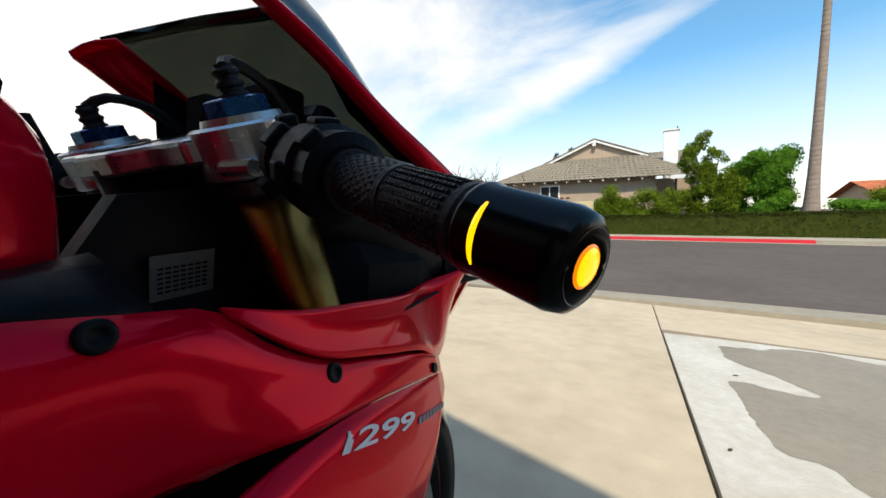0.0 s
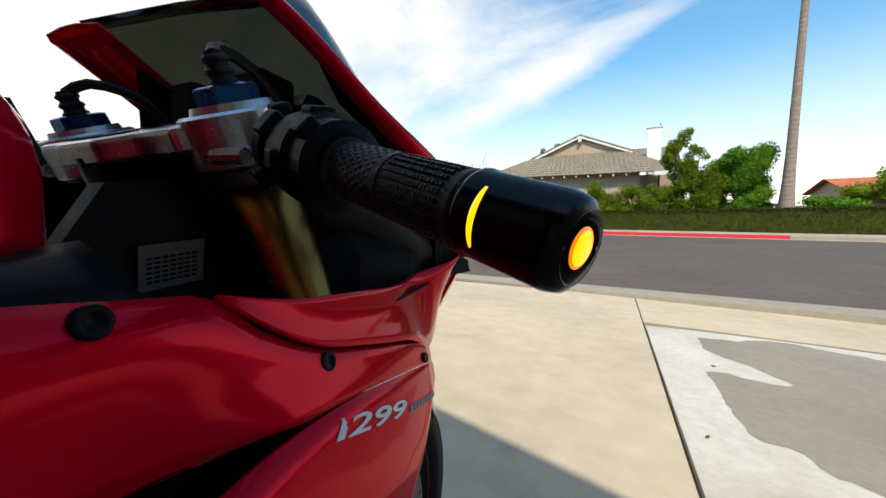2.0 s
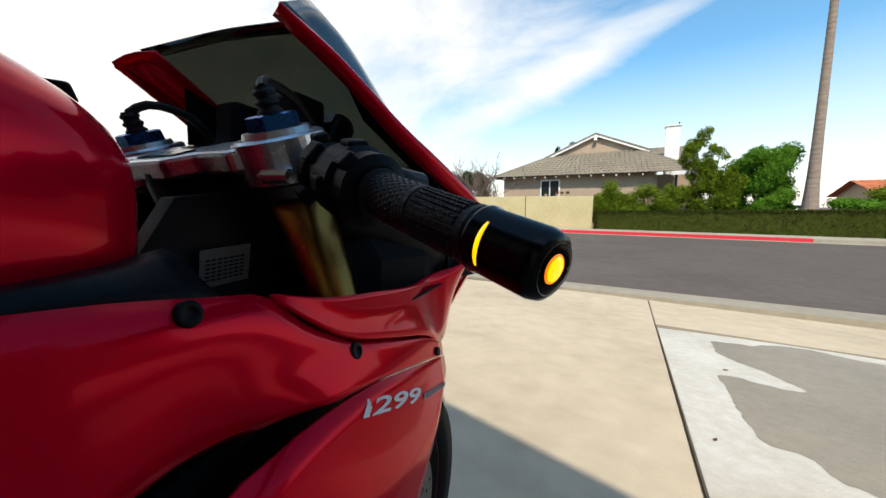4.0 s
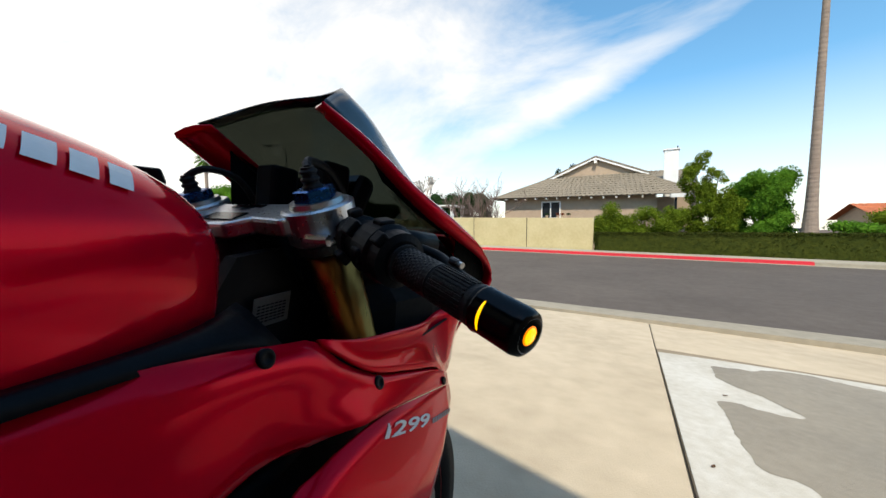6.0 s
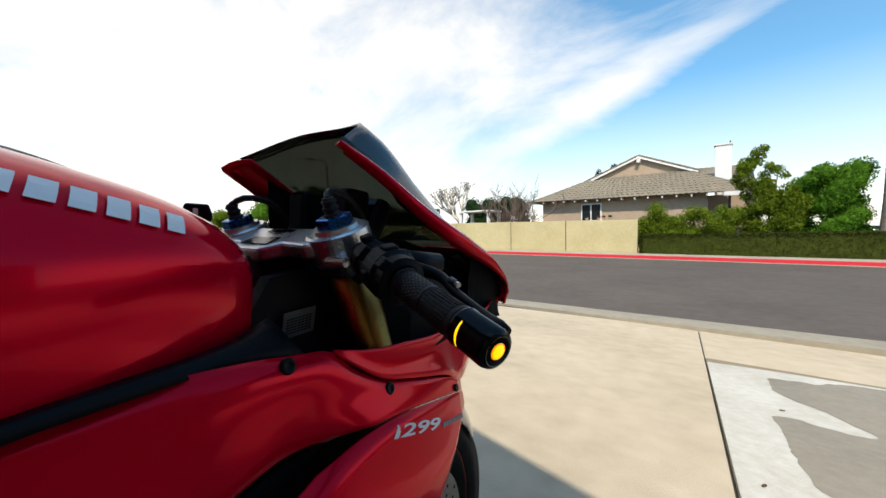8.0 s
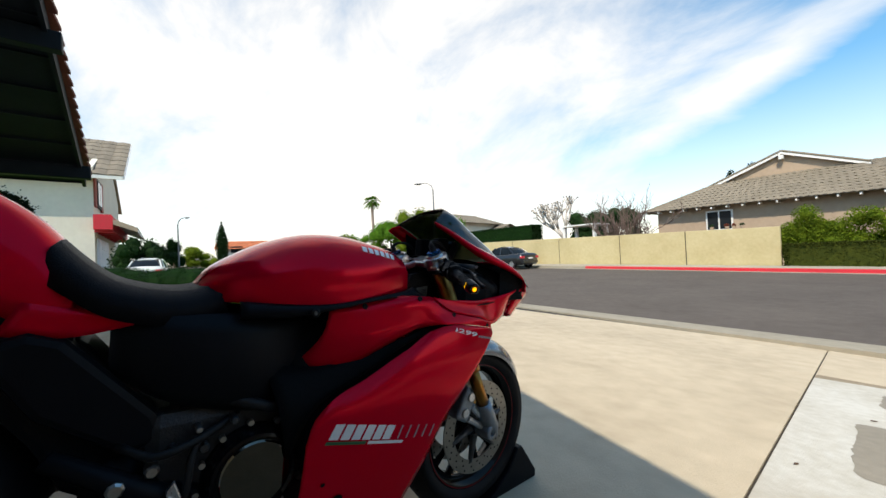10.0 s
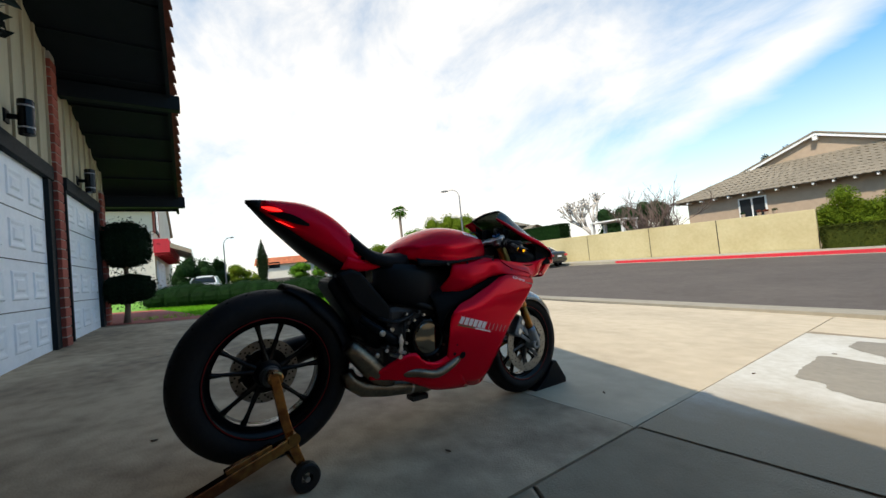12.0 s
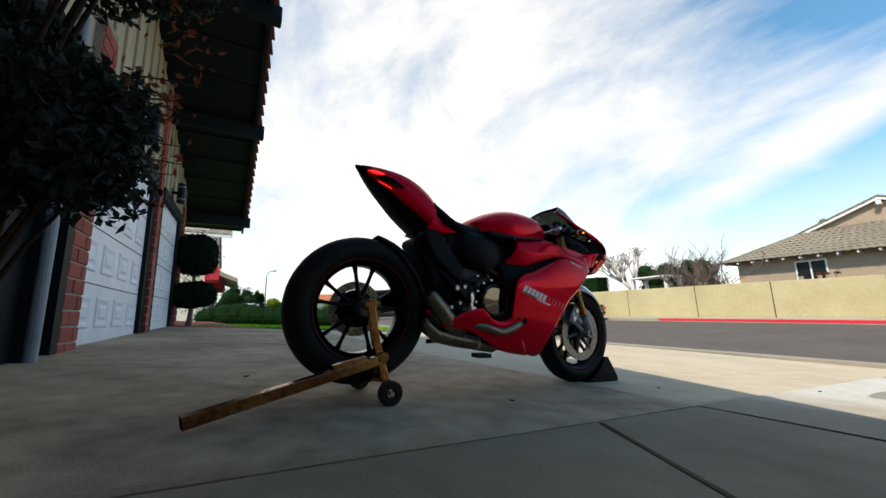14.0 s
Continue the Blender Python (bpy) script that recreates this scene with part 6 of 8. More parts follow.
# tail: red upper shell, black underside, seat pad, lamps
secs_top, secs_low = [], []
for y, zt, zb, w in ((-0.072, 1.036, 1.028, 0.006), (-0.04, 1.040, 0.995, 0.028), (0.0, 1.042, 0.955, 0.052), (0.07, 1.042, 0.893, 0.080), (0.15, 1.034, 0.825, 0.100), (0.22, 1.008, 0.778, 0.112), (0.29, 0.960, 0.735, 0.12), (0.35, 0.888, 0.72, 0.123)):
    zm = zt - (zt - zb) * 0.80
    secs_top.append([(-w * 0.98, y, zm), (-w, y, zm + 0.25 * (zt - zm)), (-w * 0.93, y, zm + 0.6 * (zt - zm)), (-w * 0.7, y, zm + 0.88 * (zt - zm)), (-w * 0.3, y, zt), (0, y, zt + 0.002), (w * 0.3, y, zt), (w * 0.7, y, zm + 0.88 * (zt - zm)), (w * 0.93, y, zm + 0.6 * (zt - zm)), (w, y, zm + 0.25 * (zt - zm)), (w * 0.98, y, zm)])
    secs_low.append([(-w * 0.965, y + 0.004, zm + 0.002), (-w * 0.85, y, zm - 0.5 * (zm - zb)), (-w * 0.55, y, zb), (0, y, zb - 0.004), (w * 0.55, y, zb), (w * 0.85, y, zm - 0.5 * (zm - zb)), (w * 0.965, y + 0.004, zm + 0.002)])
tail = empty("tail_unit", None, bike)
tail["label"] = "pointed red tail unit with lit red lamps"
b = bmesh.new()
tail_rows = loft(secs_top, 26)
v = skin(b, tail_rows[3:])
b.faces.new([x for x in reversed(v[-1])])
part("tail_shell", b, RED, tail, smooth=True, thick=0.003)
b = bmesh.new()
skin(b, tail_rows[:4])
part("tail_tip", b, BLACK_MATT, tail, "black plastic tail tip", smooth=True, thick=0.003)
b = bmesh.new()
v = skin(b, [r[::-1] for r in loft(secs_low, 26)])
part("tail_underside", b, BLACK_MATT, tail, smooth=True, thick=0.003)
for sx in (1, -1):
    # side skirts that run forward under the seat
    T = spline([(0.123, 0.29, 0.815), (0.126, 0.36, 0.80), (0.13, 0.45, 0.795), (0.125, 0.56, 0.790)], 16)
    B = spline([(0.117, 0.26, 0.762), (0.124, 0.34, 0.752), (0.13, 0.45, 0.770), (0.125, 0.56, 0.783)], 16)
    b = bmesh.new()
    rows = [[(sx * (T[i][0] * t + B[i][0] * (1 - t)), *(T[i][1:] * t + B[i][1:] * (1 - t))) for t in (0, 0.33, 0.66, 1)] for i in range(16)]
    skin(b, [r if sx < 0 else r[::-1] for r in rows])
    part("tail_skirt", b, RED, tail, smooth=True, thick=0.003)
    # lamps
    for pts, hgt in (([(0.036, -0.022, 1.008), (0.056, 0.008, 1.001), (0.073, 0.044, 0.993)], 0.007), ([(0.060, 0.022, 0.957), (0.070, 0.045, 0.947), (0.082, 0.085, 0.928)], 0.002)):
        c = spline(pts, 10)
        b = bmesh.new()
        skin(b, [[(sx * (x + 0.006), y, z - hgt * math.sin(math.pi * (i + 0.5) / 10.5)), (sx * (x + 0.009), y, z), (sx * (x + 0.006), y, z + hgt * math.sin(math.pi * (i + 0.5) / 10.5))] for i, (x, y, z) in enumerate(c)])
        part("tail_lamp", b, TAIL_LIT, tail, "glowing red lamp strip")
    c = spline([(0.05, 0.0, 0.985), (0.086, 0.075, 0.965), (0.10, 0.14, 0.94)], 10)
    b = bmesh.new()
    skin(b, [[(sx * (x + 0.007), y, z - 0.017 * math.sin(math.pi * (i + 0.5) / 10.5)), (sx * (x + 0.0065), y, z + 0.016 * math.sin(math.pi * (i + 0.5) / 10.5))] for i, (x, y, z) in enumerate(c)])
    part("tail_opening", b, BLACK_DEEP, tail, "dark slot between the lamps")
b = bmesh.new()
rows = loft([[(-w, y, z - 0.045), (-w * 0.98, y, z - 0.012), (-w * 0.75, y, z), (0, y, z + 0.006), (w * 0.75, y, z), (w * 0.98, y, z - 0.012), (w, y, z - 0.045)] for y, z, w in ((0.31, 0.905, 0.085), (0.345, 0.868, 0.112), (0.39, 0.832, 0.125), (0.45, 0.812, 0.132), (0.52, 0.808, 0.125), (0.58, 0.822, 0.105))], 20)
v = skin(b, [r[::-1] for r in rows])
part("seat", b, LEATHER, bike, "black rider seat", smooth=True, thick=0.02)

# swingarm, hugger, rear box, exhaust
b = bmesh.new()
tube(b, [Vector(p) for p in spline([(-0.09, 0.62, 0.47), (-0.13, 0.42, 0.45), (-0.15, 0.2, 0.42), (-0.13, 0.05, 0.385), (-0.1, 0.0, 0.37)], 14)], [0.07, 0.072, 0.072, 0.07, 0.066, 0.062, 0.058, 0.056, 0.056, 0.058, 0.062, 0.066, 0.07, 0.06], 16)
tube(b, [(-0.16, 0.42, 0.47), (0.12, 0.42, 0.47)], 0.05, 14)
part("swingarm", b, BLACK_MATT, bike, "black single sided swingarm", smooth=True)
b = bmesh.new()
rows = []
for a in np.linspace(radians(14), radians(80), 16):
    r = 0.345
    rows.append([(x, math.cos(a) * (r - 0.06 * (abs(x) / 0.1) ** 2.5), 0.37 + math.sin(a) * (r - 0.06 * (abs(x) / 0.1) ** 2.5)) for x in np.linspace(-0.105, 0.105, 9) * (1 - 0.35 * max(0, (math.degrees(a) - 55) / 25))])
skin(b, rows)
part("rear_hugger", b, BLACK_MATT, bike, "black rear mudguard", smooth=True, thick=0.004)
b = bmesh.new()
prism(b, [(0.235, 0.745), (0.30, 0.765), (0.345, 0.75), (0.475, 0.60), (0.50, 0.54), (0.43, 0.53), (0.31, 0.62)], 0.06, 0.135, "x")
part("battery_box", b, BLACK_MATT, bike, "black angled box behind the engine", bevel=0.015)
b = bmesh.new()
prism(b, [(0.215, 0.700), (0.235, 0.728), (0.36, 0.745), (0.47, 0.60), (0.50, 0.45), (0.42, 0.42), (0.345, 0.475), (0.305, 0.56), (0.255, 0.635)], -0.07, 0.095, "x")
part("shock_housing", b, BLACK_MATT, bike, "dark rear shock and frame behind the box", bevel=0.02)
for sx in (1, -1):
    b = bmesh.new()
    tube(b, [Vector((sx * 0.10, 0.62, 0.40)), Vector((sx * 0.15, 0.48, 0.45)), Vector((sx * 0.145, 0.33, 0.56))], [0.02, 0.024, 0.016], 10)
    part("subframe_arm", b, BLACK_MATT, bike, smooth=True)
    b = bmesh.new()
    prism(b, [(0.484, 0.405), (0.500, 0.385), (0.512, 0.40), (0.508, 0.425), (0.515, 0.45), (0.503, 0.482), (0.490, 0.465), (0.495, 0.43)], sx * 0.17, sx * 0.182, "x")
    heel = part("heel_plate", b, ALU, bike, "polished heel plate", bevel=0.003)
    part("footpeg", tube(bmesh.new(), [(sx * 0.17, 0.46, 0.40), (sx * 0.245, 0.46, 0.40)], [0.011, 0.009], 12), ALU, bike, "knurled metal footpeg")
    for y, z in ((0.495, 0.45), (0.515, 0.40), (0.43, 0.42), (0.47, 0.365)):
        part("rearset_bolt", lathe(bmesh.new(), [(0, 0.008), (0.006, 0.007), (0.006, 0.0)], (sx * 0.182, y, z), (sx, 0, 0), 10), ALU, bike)
    b = bmesh.new()
    tube(b, [Vector(p) for p in spline([(sx * 0.185, 0.455, 0.35), (sx * 0.2, 0.52, 0.335), (sx * 0.205, 0.60, 0.345)], 8)], 0.006, 8)
    part("foot_lever", b, ALU_DARK, bike)

engine = empty("engine", None, bike)
engine["label"] = "dark cast engine with round clutch cover"
part("crankcase", bx((-0.14, 0.45, 0.24), (0.14, 0.92, 0.60)), ENGINE_BLACK, engine, bevel=0.03)
part("cylinder_head", bx((-0.12, 0.86, 0.36), (0.12, 1.08, 0.62), Matrix()), ENGINE_BLACK, engine, bevel=0.03)
part("radiator", bx((-0.16, 1.04, 0.30), (0.16, 1.08, 0.66)), BLACK_DEEP, engine)
for sx in (1, -1):
    cov = part("clutch_cover" if sx > 0 else "alternator_cover", lathe(bmesh.new(), [(0.10, 0.098), (0.155, 0.096), (0.168, 0.088), (0.178, 0.084), (0.18, 0.078), (0.174, 0.072), (0.174, 0.0)], (0, 0.643, 0.444), (sx, 0, 0), 40), BLACK_GLOSS, engine, "round black engine cover")
    part("cover_window", lathe(bmesh.new(), [(0.1745, 0.07), (0.178, 0.066), (0.179, 0.0)], (0, 0.643, 0.444), (sx, 0, 0), 36), CLUTCH, cov, "polished bronze-tinted round window")
    for k in range(12):
        a = 2 * math.pi * k / 12 + 0.1
        part("cover_bolt", lathe(bmesh.new(), [(0.15, 0.0065), (0.164, 0.006), (0.164, 0.0)], (0, 0.643 + 0.105 * math.cos(a), 0.444 + 0.105 * math.sin(a)), (sx, 0, 0), 8), STEEL, engine)
for k, (y, z, r) in enumerate(((0.50, 0.53, 0.008), (0.54, 0.56, 0.007), (0.60, 0.565, 0.008), (0.47, 0.50, 0.012), (0.66, 0.575, 0.007), (0.42, 0.49, 0.014), (0.55, 0.52, 0.01), (0.72, 0.55, 0.008), (0.44, 0.43, 0.009), (0.40, 0.40, 0.011))):
    part("engine_bolt", lathe(bmesh.new(), [(0.10, r), (0.158 + 0.006 * (k % 3), r), (0.162 + 0.006 * (k % 3), r * 0.7), (0.162 + 0.006 * (k % 3), 0)], (0, y, z), (1, 0, 0), 8), STEEL if k % 2 else ALU_DARK, engine)
for pts, r in (([(0.13, 0.42, 0.55), (0.165, 0.47, 0.53), (0.16, 0.55, 0.545), (0.13, 0.62, 0.57)], 0.008), ([(0.12, 0.50, 0.40), (0.165, 0.52, 0.44), (0.16, 0.53, 0.51), (0.12, 0.56, 0.56)], 0.007), ([(0.12, 0.70, 0.56), (0.16, 0.68, 0.57), (0.15, 0.60, 0.60), (0.1, 0.5, 0.6)], 0.012)):
    part("engine_hose", tube(bmesh.new(), [Vector(p) for p in spline(pts, 12)], r, 10), RUBBER, engine, smooth=True)

exhaust = empty("exhaust", None, bike)
exhaust["label"] = "brushed titanium underslung exhaust"
part("silencer", tube(bmesh.new(), [Vector(p) for p in spline([(0.148, 0.278, 0.452), (0.15, 0.295, 0.435), (0.15, 0.345, 0.385), (0.145, 0.41, 0.32), (0.13, 0.47, 0.285)], 12)], [0.030, 0.036, 0.038, 0.040, 0.042, 0.043, 0.044, 0.044, 0.043, 0.042, 0.040, 0.037], 24), TITAN, exhaust, "tapered titanium silencer", smooth=True)
part("collector_box", tube(bmesh.new(), [Vector(p) for p in ((0.11, 0.285, 0.345), (0.11, 0.300, 0.305), (0.115, 0.35, 0.270), (0.125, 0.45, 0.252), (0.125, 0.58, 0.236), (0.12, 0.67, 0.222), (0.12, 0.69, 0.220))], [0.026, 0.034, 0.037, 0.037, 0.035, 0.033, 0.027], 20), TITAN, exhaust, "titanium collector under the engine", smooth=True)
part("collector_band", tube(bmesh.new(), [(0.125, 0.565, 0.238), (0.125, 0.575, 0.237)], 0.0372, 20), STEEL, exhaust)
part("header_pipe", tube(bmesh.new(), [Vector(p) for p in spline([(0.19, 0.50, 0.318), (0.215, 0.56, 0.313), (0.222, 0.66, 0.295), (0.222, 0.73, 0.318), (0.21, 0.78, 0.34)], 14)], 0.019, 16), TITAN, exhaust, "bare header pipe in a slot of the belly", smooth=True)
part("rubber_stop", bx((0.08, 0.58, 0.165), (0.14, 0.66, 0.185)), RUBBER, exhaust)
part("side_stand", tube(bmesh.new(), [(-0.15, 0.68, 0.24), (-0.17, 0.46, 0.22)], 0.012, 10), BLACK_MATT, bike)

# front mudguard
b = bmesh.new()
rows = []
for a in np.linspace(radians(28), radians(125), 20):
    taper = 1 - 0.3 * abs((math.degrees(a) - 75) / 50) ** 2
    rows.append([(x * taper, 1.43 + math.cos(a) * (0.318 - 0.05 * (abs(x) / 0.07) ** 2.4), 0.30 + math.sin(a) * (0.318 - 0.05 * (abs(x) / 0.07) ** 2.4)) for x in np.linspace(-0.075, 0.075, 11)])
skin(b, rows)
part("front_mudguard", b, MUDGUARD, bike, "glossy grey front mudguard", smooth=True, thick=0.003)

# ---- markings: the number is lettered, other marks are plain bars ----
side_trees = [BVHTree.FromPolygons([v.co.copy() for v in o.data.vertices], [tuple(p.vertices) for p in o.data.polygons]) for o in right_side[:2]]


def side_skin(y, z):
    """How far the right-hand fairing really stands out at a place."""
    hits = [t.ray_cast(Vector((0.5, y, z)), Vector((-1, 0, 0)))[0] for t in side_trees]
    return max([h.x for h in hits if h] + [fx(y, z) - 0.004])


num = lettering("model_number", "1299", 0.040, Matrix(), WHITE_PAINT, fairing, 0.0002, 0.25, 0.0007)
bm = bmesh.new()
bm.from_mesh(num.data)
for axis, step, count in (((1, 0, 0), 0.003, 40), ((0, 1, 0), 0.003, 12)):
    for k in range(1, count):
        bmesh.ops.bisect_plane(bm, geom=bm.verts[:] + bm.edges[:] + bm.faces[:], plane_co=Vector(axis) * step * k, plane_no=axis)
bm.to_mesh(num.data)
bm.free()
co = np.zeros(len(num.data.vertices) * 3)
num.data.vertices.foreach_get("co", co)
co = co.reshape(-1, 3)
w_ = co[:, 0].max()
co[:, 0] = np.where(co[:, 0] < 0.2 * w_, co[:, 0], co[:, 0] - 0.06 * w_) / 0.94  # the first figure stands close
yy = 1.149 + co[:, 0] / w_ * 0.112
zz = 0.701 + co[:, 1] * 0.46 - (co[:, 0] / w_) * 0.031
xx = np.array([side_skin(y, z) for y, z in zip(yy, zz)]) + 0.0009 + co[:, 2]
num.data.vertices.foreach_set("co", np.stack([xx, yy, zz], 1).ravel())


def bars(name, y0, z0, dy, dz, n, h, material, parent, wfrac=0.72, slant=0.25, off=0.0012, surf=None, thin=False):
    """A row of slanted bars on the fairing's skin, n of them from (y0, z0) along (dy, dz)."""
    L = math.hypot(dy, dz)
    ey, ez = dy / L, dz / L
    ny, nz = -ez, ey
    for k in range(n):
        a0, a1 = L * k / n, L * (k + wfrac) / n
        rows = []
        for t in (0.0, 0.33, 0.67, 1.0):
            row = []
            for e in (0.0, 0.33, 0.67, 1.0):
                a = a0 + (a1 - a0) * e + t * slant * h
                y, z = y0 + ey * a + ny * t * h, z0 + ez * a + nz * t * h
                row.append(((surf or fx)(y, z) + off, y, z))
            rows.append(row)
        b = bmesh.new()
        skin(b, rows)
        part(name, b, material, parent)


bars("marking_bar", 1.266, 0.668, 0.07, -0.014, 8, 0.006, GREY_PRINT, fairing, surf=side_skin)
bars("emblem_bar", 0.770, 0.503, 0.165, -0.045, 6, 0.034, WHITE_PAINT, fairing, 0.8)
bars("emblem_stripe", 0.762, 0.494, 0.10, -0.027, 1, 0.007, GREEN_PRINT, fairing, 1.0)
bars("emblem_stripe", 0.868, 0.466, 0.10, -0.027, 1, 0.007, WHITE_PAINT, fairing, 1.0)
bars("emblem_outline", 0.952, 0.455, 0.13, -0.030, 5, 0.032, GREY_PRINT, fairing, 0.16)


tank_tree = BVHTree.FromPolygons([v.co.copy() for v in tank.data.vertices], [tuple(p.vertices) for p in tank.data.polygons])


def tank_skin(y, z):
    """How far the tank's skin stands from the middle plane."""
    hit = tank_tree.ray_cast(Vector((0.4, y, z)), Vector((-1, 0, 0)))[0]
    return hit.x if hit else 0.1


bars("tank_mark", 0.880, 0.9235, 0.106, -0.0205, 6, 0.0145, WHITE_PAINT, tank, 0.72, 0.12, 0.0028, tank_skin)

# ---- stand, chock ----
stand = tagged(empty("paddock_stand", BIKE), "yellow zinc plated single-sided paddock stand", "stand")
part("pin", lathe(bmesh.new(), [(-0.10, 0.017), (0.0, 0.017), (0.005, 0.026), (0.03, 0.026), (0.034, 0.02), (0.034, 0)], (0.145, 0.003, 0.385), (1, 0, 0), 20), ZINC, stand)
b = bmesh.new()
skin(b, [[p + Vector((dx, dy, 0)) for dx, dy in ((-0.014, -0.016), (0.014, -0.016), (0.014, 0.016), (-0.014, 0.016))] for p in (Vector((0.165, -0.002, 0.395)), Vector((0.178, 0.03, 0.24)), Vector((0.19, 0.06, 0.14)), Vector((0.20, 0.085, 0.07)))], closed=True)
part("upright", b, ZINC, stand, bevel=0.003)
b = bmesh.new()
a0, a1 = Vector((0.197, 0.06, 0.175)), Vector((0.345, -0.575, 0.030))
d = (a1 - a0).normalized()
s_ = d.cross(Vector((0, 0, 1))).normalized()
u_ = s_.cross(d)
skin(b, [[p + s_ * i * w + u_ * j * h for i, j in ((-1, -1), (1, -1), (1, 1), (-1, 1))] for p, w, h in ((a0, 0.016, 0.018), (a0.lerp(a1, 0.5), 0.017, 0.018), (a1, 0.02, 0.017))], closed=True)
part("lever_arm", b, ZINC, stand, "long zinc plated lever", bevel=0.003)
b = bmesh.new()
skin(b, [[p + s_ * i * 0.011 + u_ * j * 0.008 for i, j in ((-1, -1), (1, -1), (1, 1), (-1, 1))] for p in (a0.lerp(a1, 0.12) + u_ * 0.024, a0.lerp(a1, 0.33) + u_ * 0.026)], closed=True)
part("lever_brace", b, ZINC, stand, bevel=0.002)
part("cross_tube", tube(bmesh.new(), [(0.19, 0.07, 0.10), (-0.12, 0.07, 0.06)], 0.016, 14), ZINC, stand, smooth=True)
part("brace_tube", tube(bmesh.new(), [(0.185, 0.05, 0.15), (0.06, 0.07, 0.085)], 0.012, 12), ZINC, stand, smooth=True)
part("pivot_boss", tube(bmesh.new(), [(0.17, 0.053, 0.182), (0.225, 0.053, 0.182)], 0.02, 14), ZINC, stand)
for x in (0.222, -0.14):
    w = part("stand_wheel", lathe(bmesh.new(), [(-0.02, 0.02), (-0.02, 0.042), (-0.014, 0.0475), (0.014, 0.0475), (0.02, 0.042), (0.02, 0.02), (0.012, 0.016), (-0.012, 0.016)], (x, 0.09, 0.0475), (1, 0, 0), 28, closed=True), RUBBER, stand, "black plastic wheel")
    part("wheel_bolt", tube(bmesh.new(), [(x - 0.03, 0.09, 0.0475), (x + 0.026, 0.09, 0.0475)], 0.009, 10), STEEL, w)
chock = tagged(empty("wheel_chock", BIKE), "black plastic wedge chock against the front tyre", "chock")
b = bmesh.new()
prism(b, [(1.475, 0.0), (1.785, 0.0), (1.785, 0.03), (1.69, 0.155), (1.66, 0.155), (1.60, 0.075), (1.53, 0.025)], -0.075, 0.075, "x")
part("wedge", b, BLACK_MATT, chock, bevel=0.006)


# ---- plants by the garage ----
def seen_from(az, dist, z):
    """A place by bearing (degrees left of the drive's axis) and distance from the bike's rear right."""
    return Vector((1.53 - dist * math.sin(radians(az)), 0.02 + dist * math.cos(radians(az)), z))


R2 = random.Random(11)
shrub = tagged(empty("leafy_shrub", Matrix.Translation((0.45, -1.02, drive_z(0.45, -1.02)))), "dark small-leaved shrub with bronze young tips by the house wall", "shrub")


def spread(s, d, z):
    """A place in the shrub: along its long side, across it, and up."""
    return Vector((-0.49 * s + 0.87 * d, 0.87 * s + 0.49 * d, z))


bm = bmesh.new()
ends = []
for k in range(30):
    low = k < 15
    e = spread(-0.22 + 0.49 * (k % 15) / 14 + R2.uniform(-0.03, 0.03), R2.uniform(-0.14, 0.16), R2.uniform(0.62, 0.84) if low else R2.uniform(1.38, 2.0))
    if not low:
        e += spread(0.14 * (k - 15) / 14, 0, 0)
    p = [Vector((0.1 * e.x, 0.1 * e.y, 0.0)), Vector((0.4 * e.x, 0.4 * e.y, e.z * 0.55)), e]
    tube(bm, [Vector(q) for q in spline(p, 7)], [0.011, 0.010, 0.009, 0.007, 0.006, 0.004, 0.002], 6)
    ends.append((p[2], p[2] - p[1]))
part("branch_frame", bm, BARK_DARK, shrub, smooth=True)
cl = [(tuple(e), (0.09, 0.09, 0.1)) for e, _ in ends]
for i in range(9):
    for j in range(5):
        cl.append((tuple(spread(-0.36 + 0.072 * i + R2.uniform(-0.03, 0.03), R2.uniform(-0.15, 0.15), 0.60 + 0.065 * j)), (0.095, 0.095, 0.09)))
for i in range(11):
    for j in range(9):
        cl.append((tuple(spread(-0.42 + 0.083 * i + R2.uniform(-0.03, 0.03), R2.uniform(-0.18, 0.18), 1.36 + 0.11 * j + R2.uniform(-0.03, 0.03))), (0.12, 0.12, 0.11)))
for i in range(5):
    for j in range(5):
        cl.append((tuple(spread(-0.48 + 0.065 * i, R2.uniform(-0.15, 0.12), 0.88 + 0.1 * j)), (0.1, 0.1, 0.1)))
for i in range(9):
    for j in range(2):
        cl.append((tuple(spread(-0.34 + 0.065 * i, R2.uniform(-0.16, 0.02), 0.93 + 0.09 * j)), (0.09, 0.09, 0.075)))
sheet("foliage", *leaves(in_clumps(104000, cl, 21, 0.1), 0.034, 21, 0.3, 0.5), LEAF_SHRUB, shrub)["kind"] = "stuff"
tips = []
for e, dv in ends:
    dv = dv.normalized()
    for j in range(12):
        tips.append(e + dv * R2.uniform(0.02, 0.10) + Vector((R2.gauss(0, 0.04), R2.gauss(0, 0.04), R2.gauss(0, 0.04))))
tips += [spread(0.37 + R2.gauss(0, 0.05), 0.1 + R2.gauss(0, 0.06), 1.15 + R2.gauss(0, 0.07)) for k in range(50)]
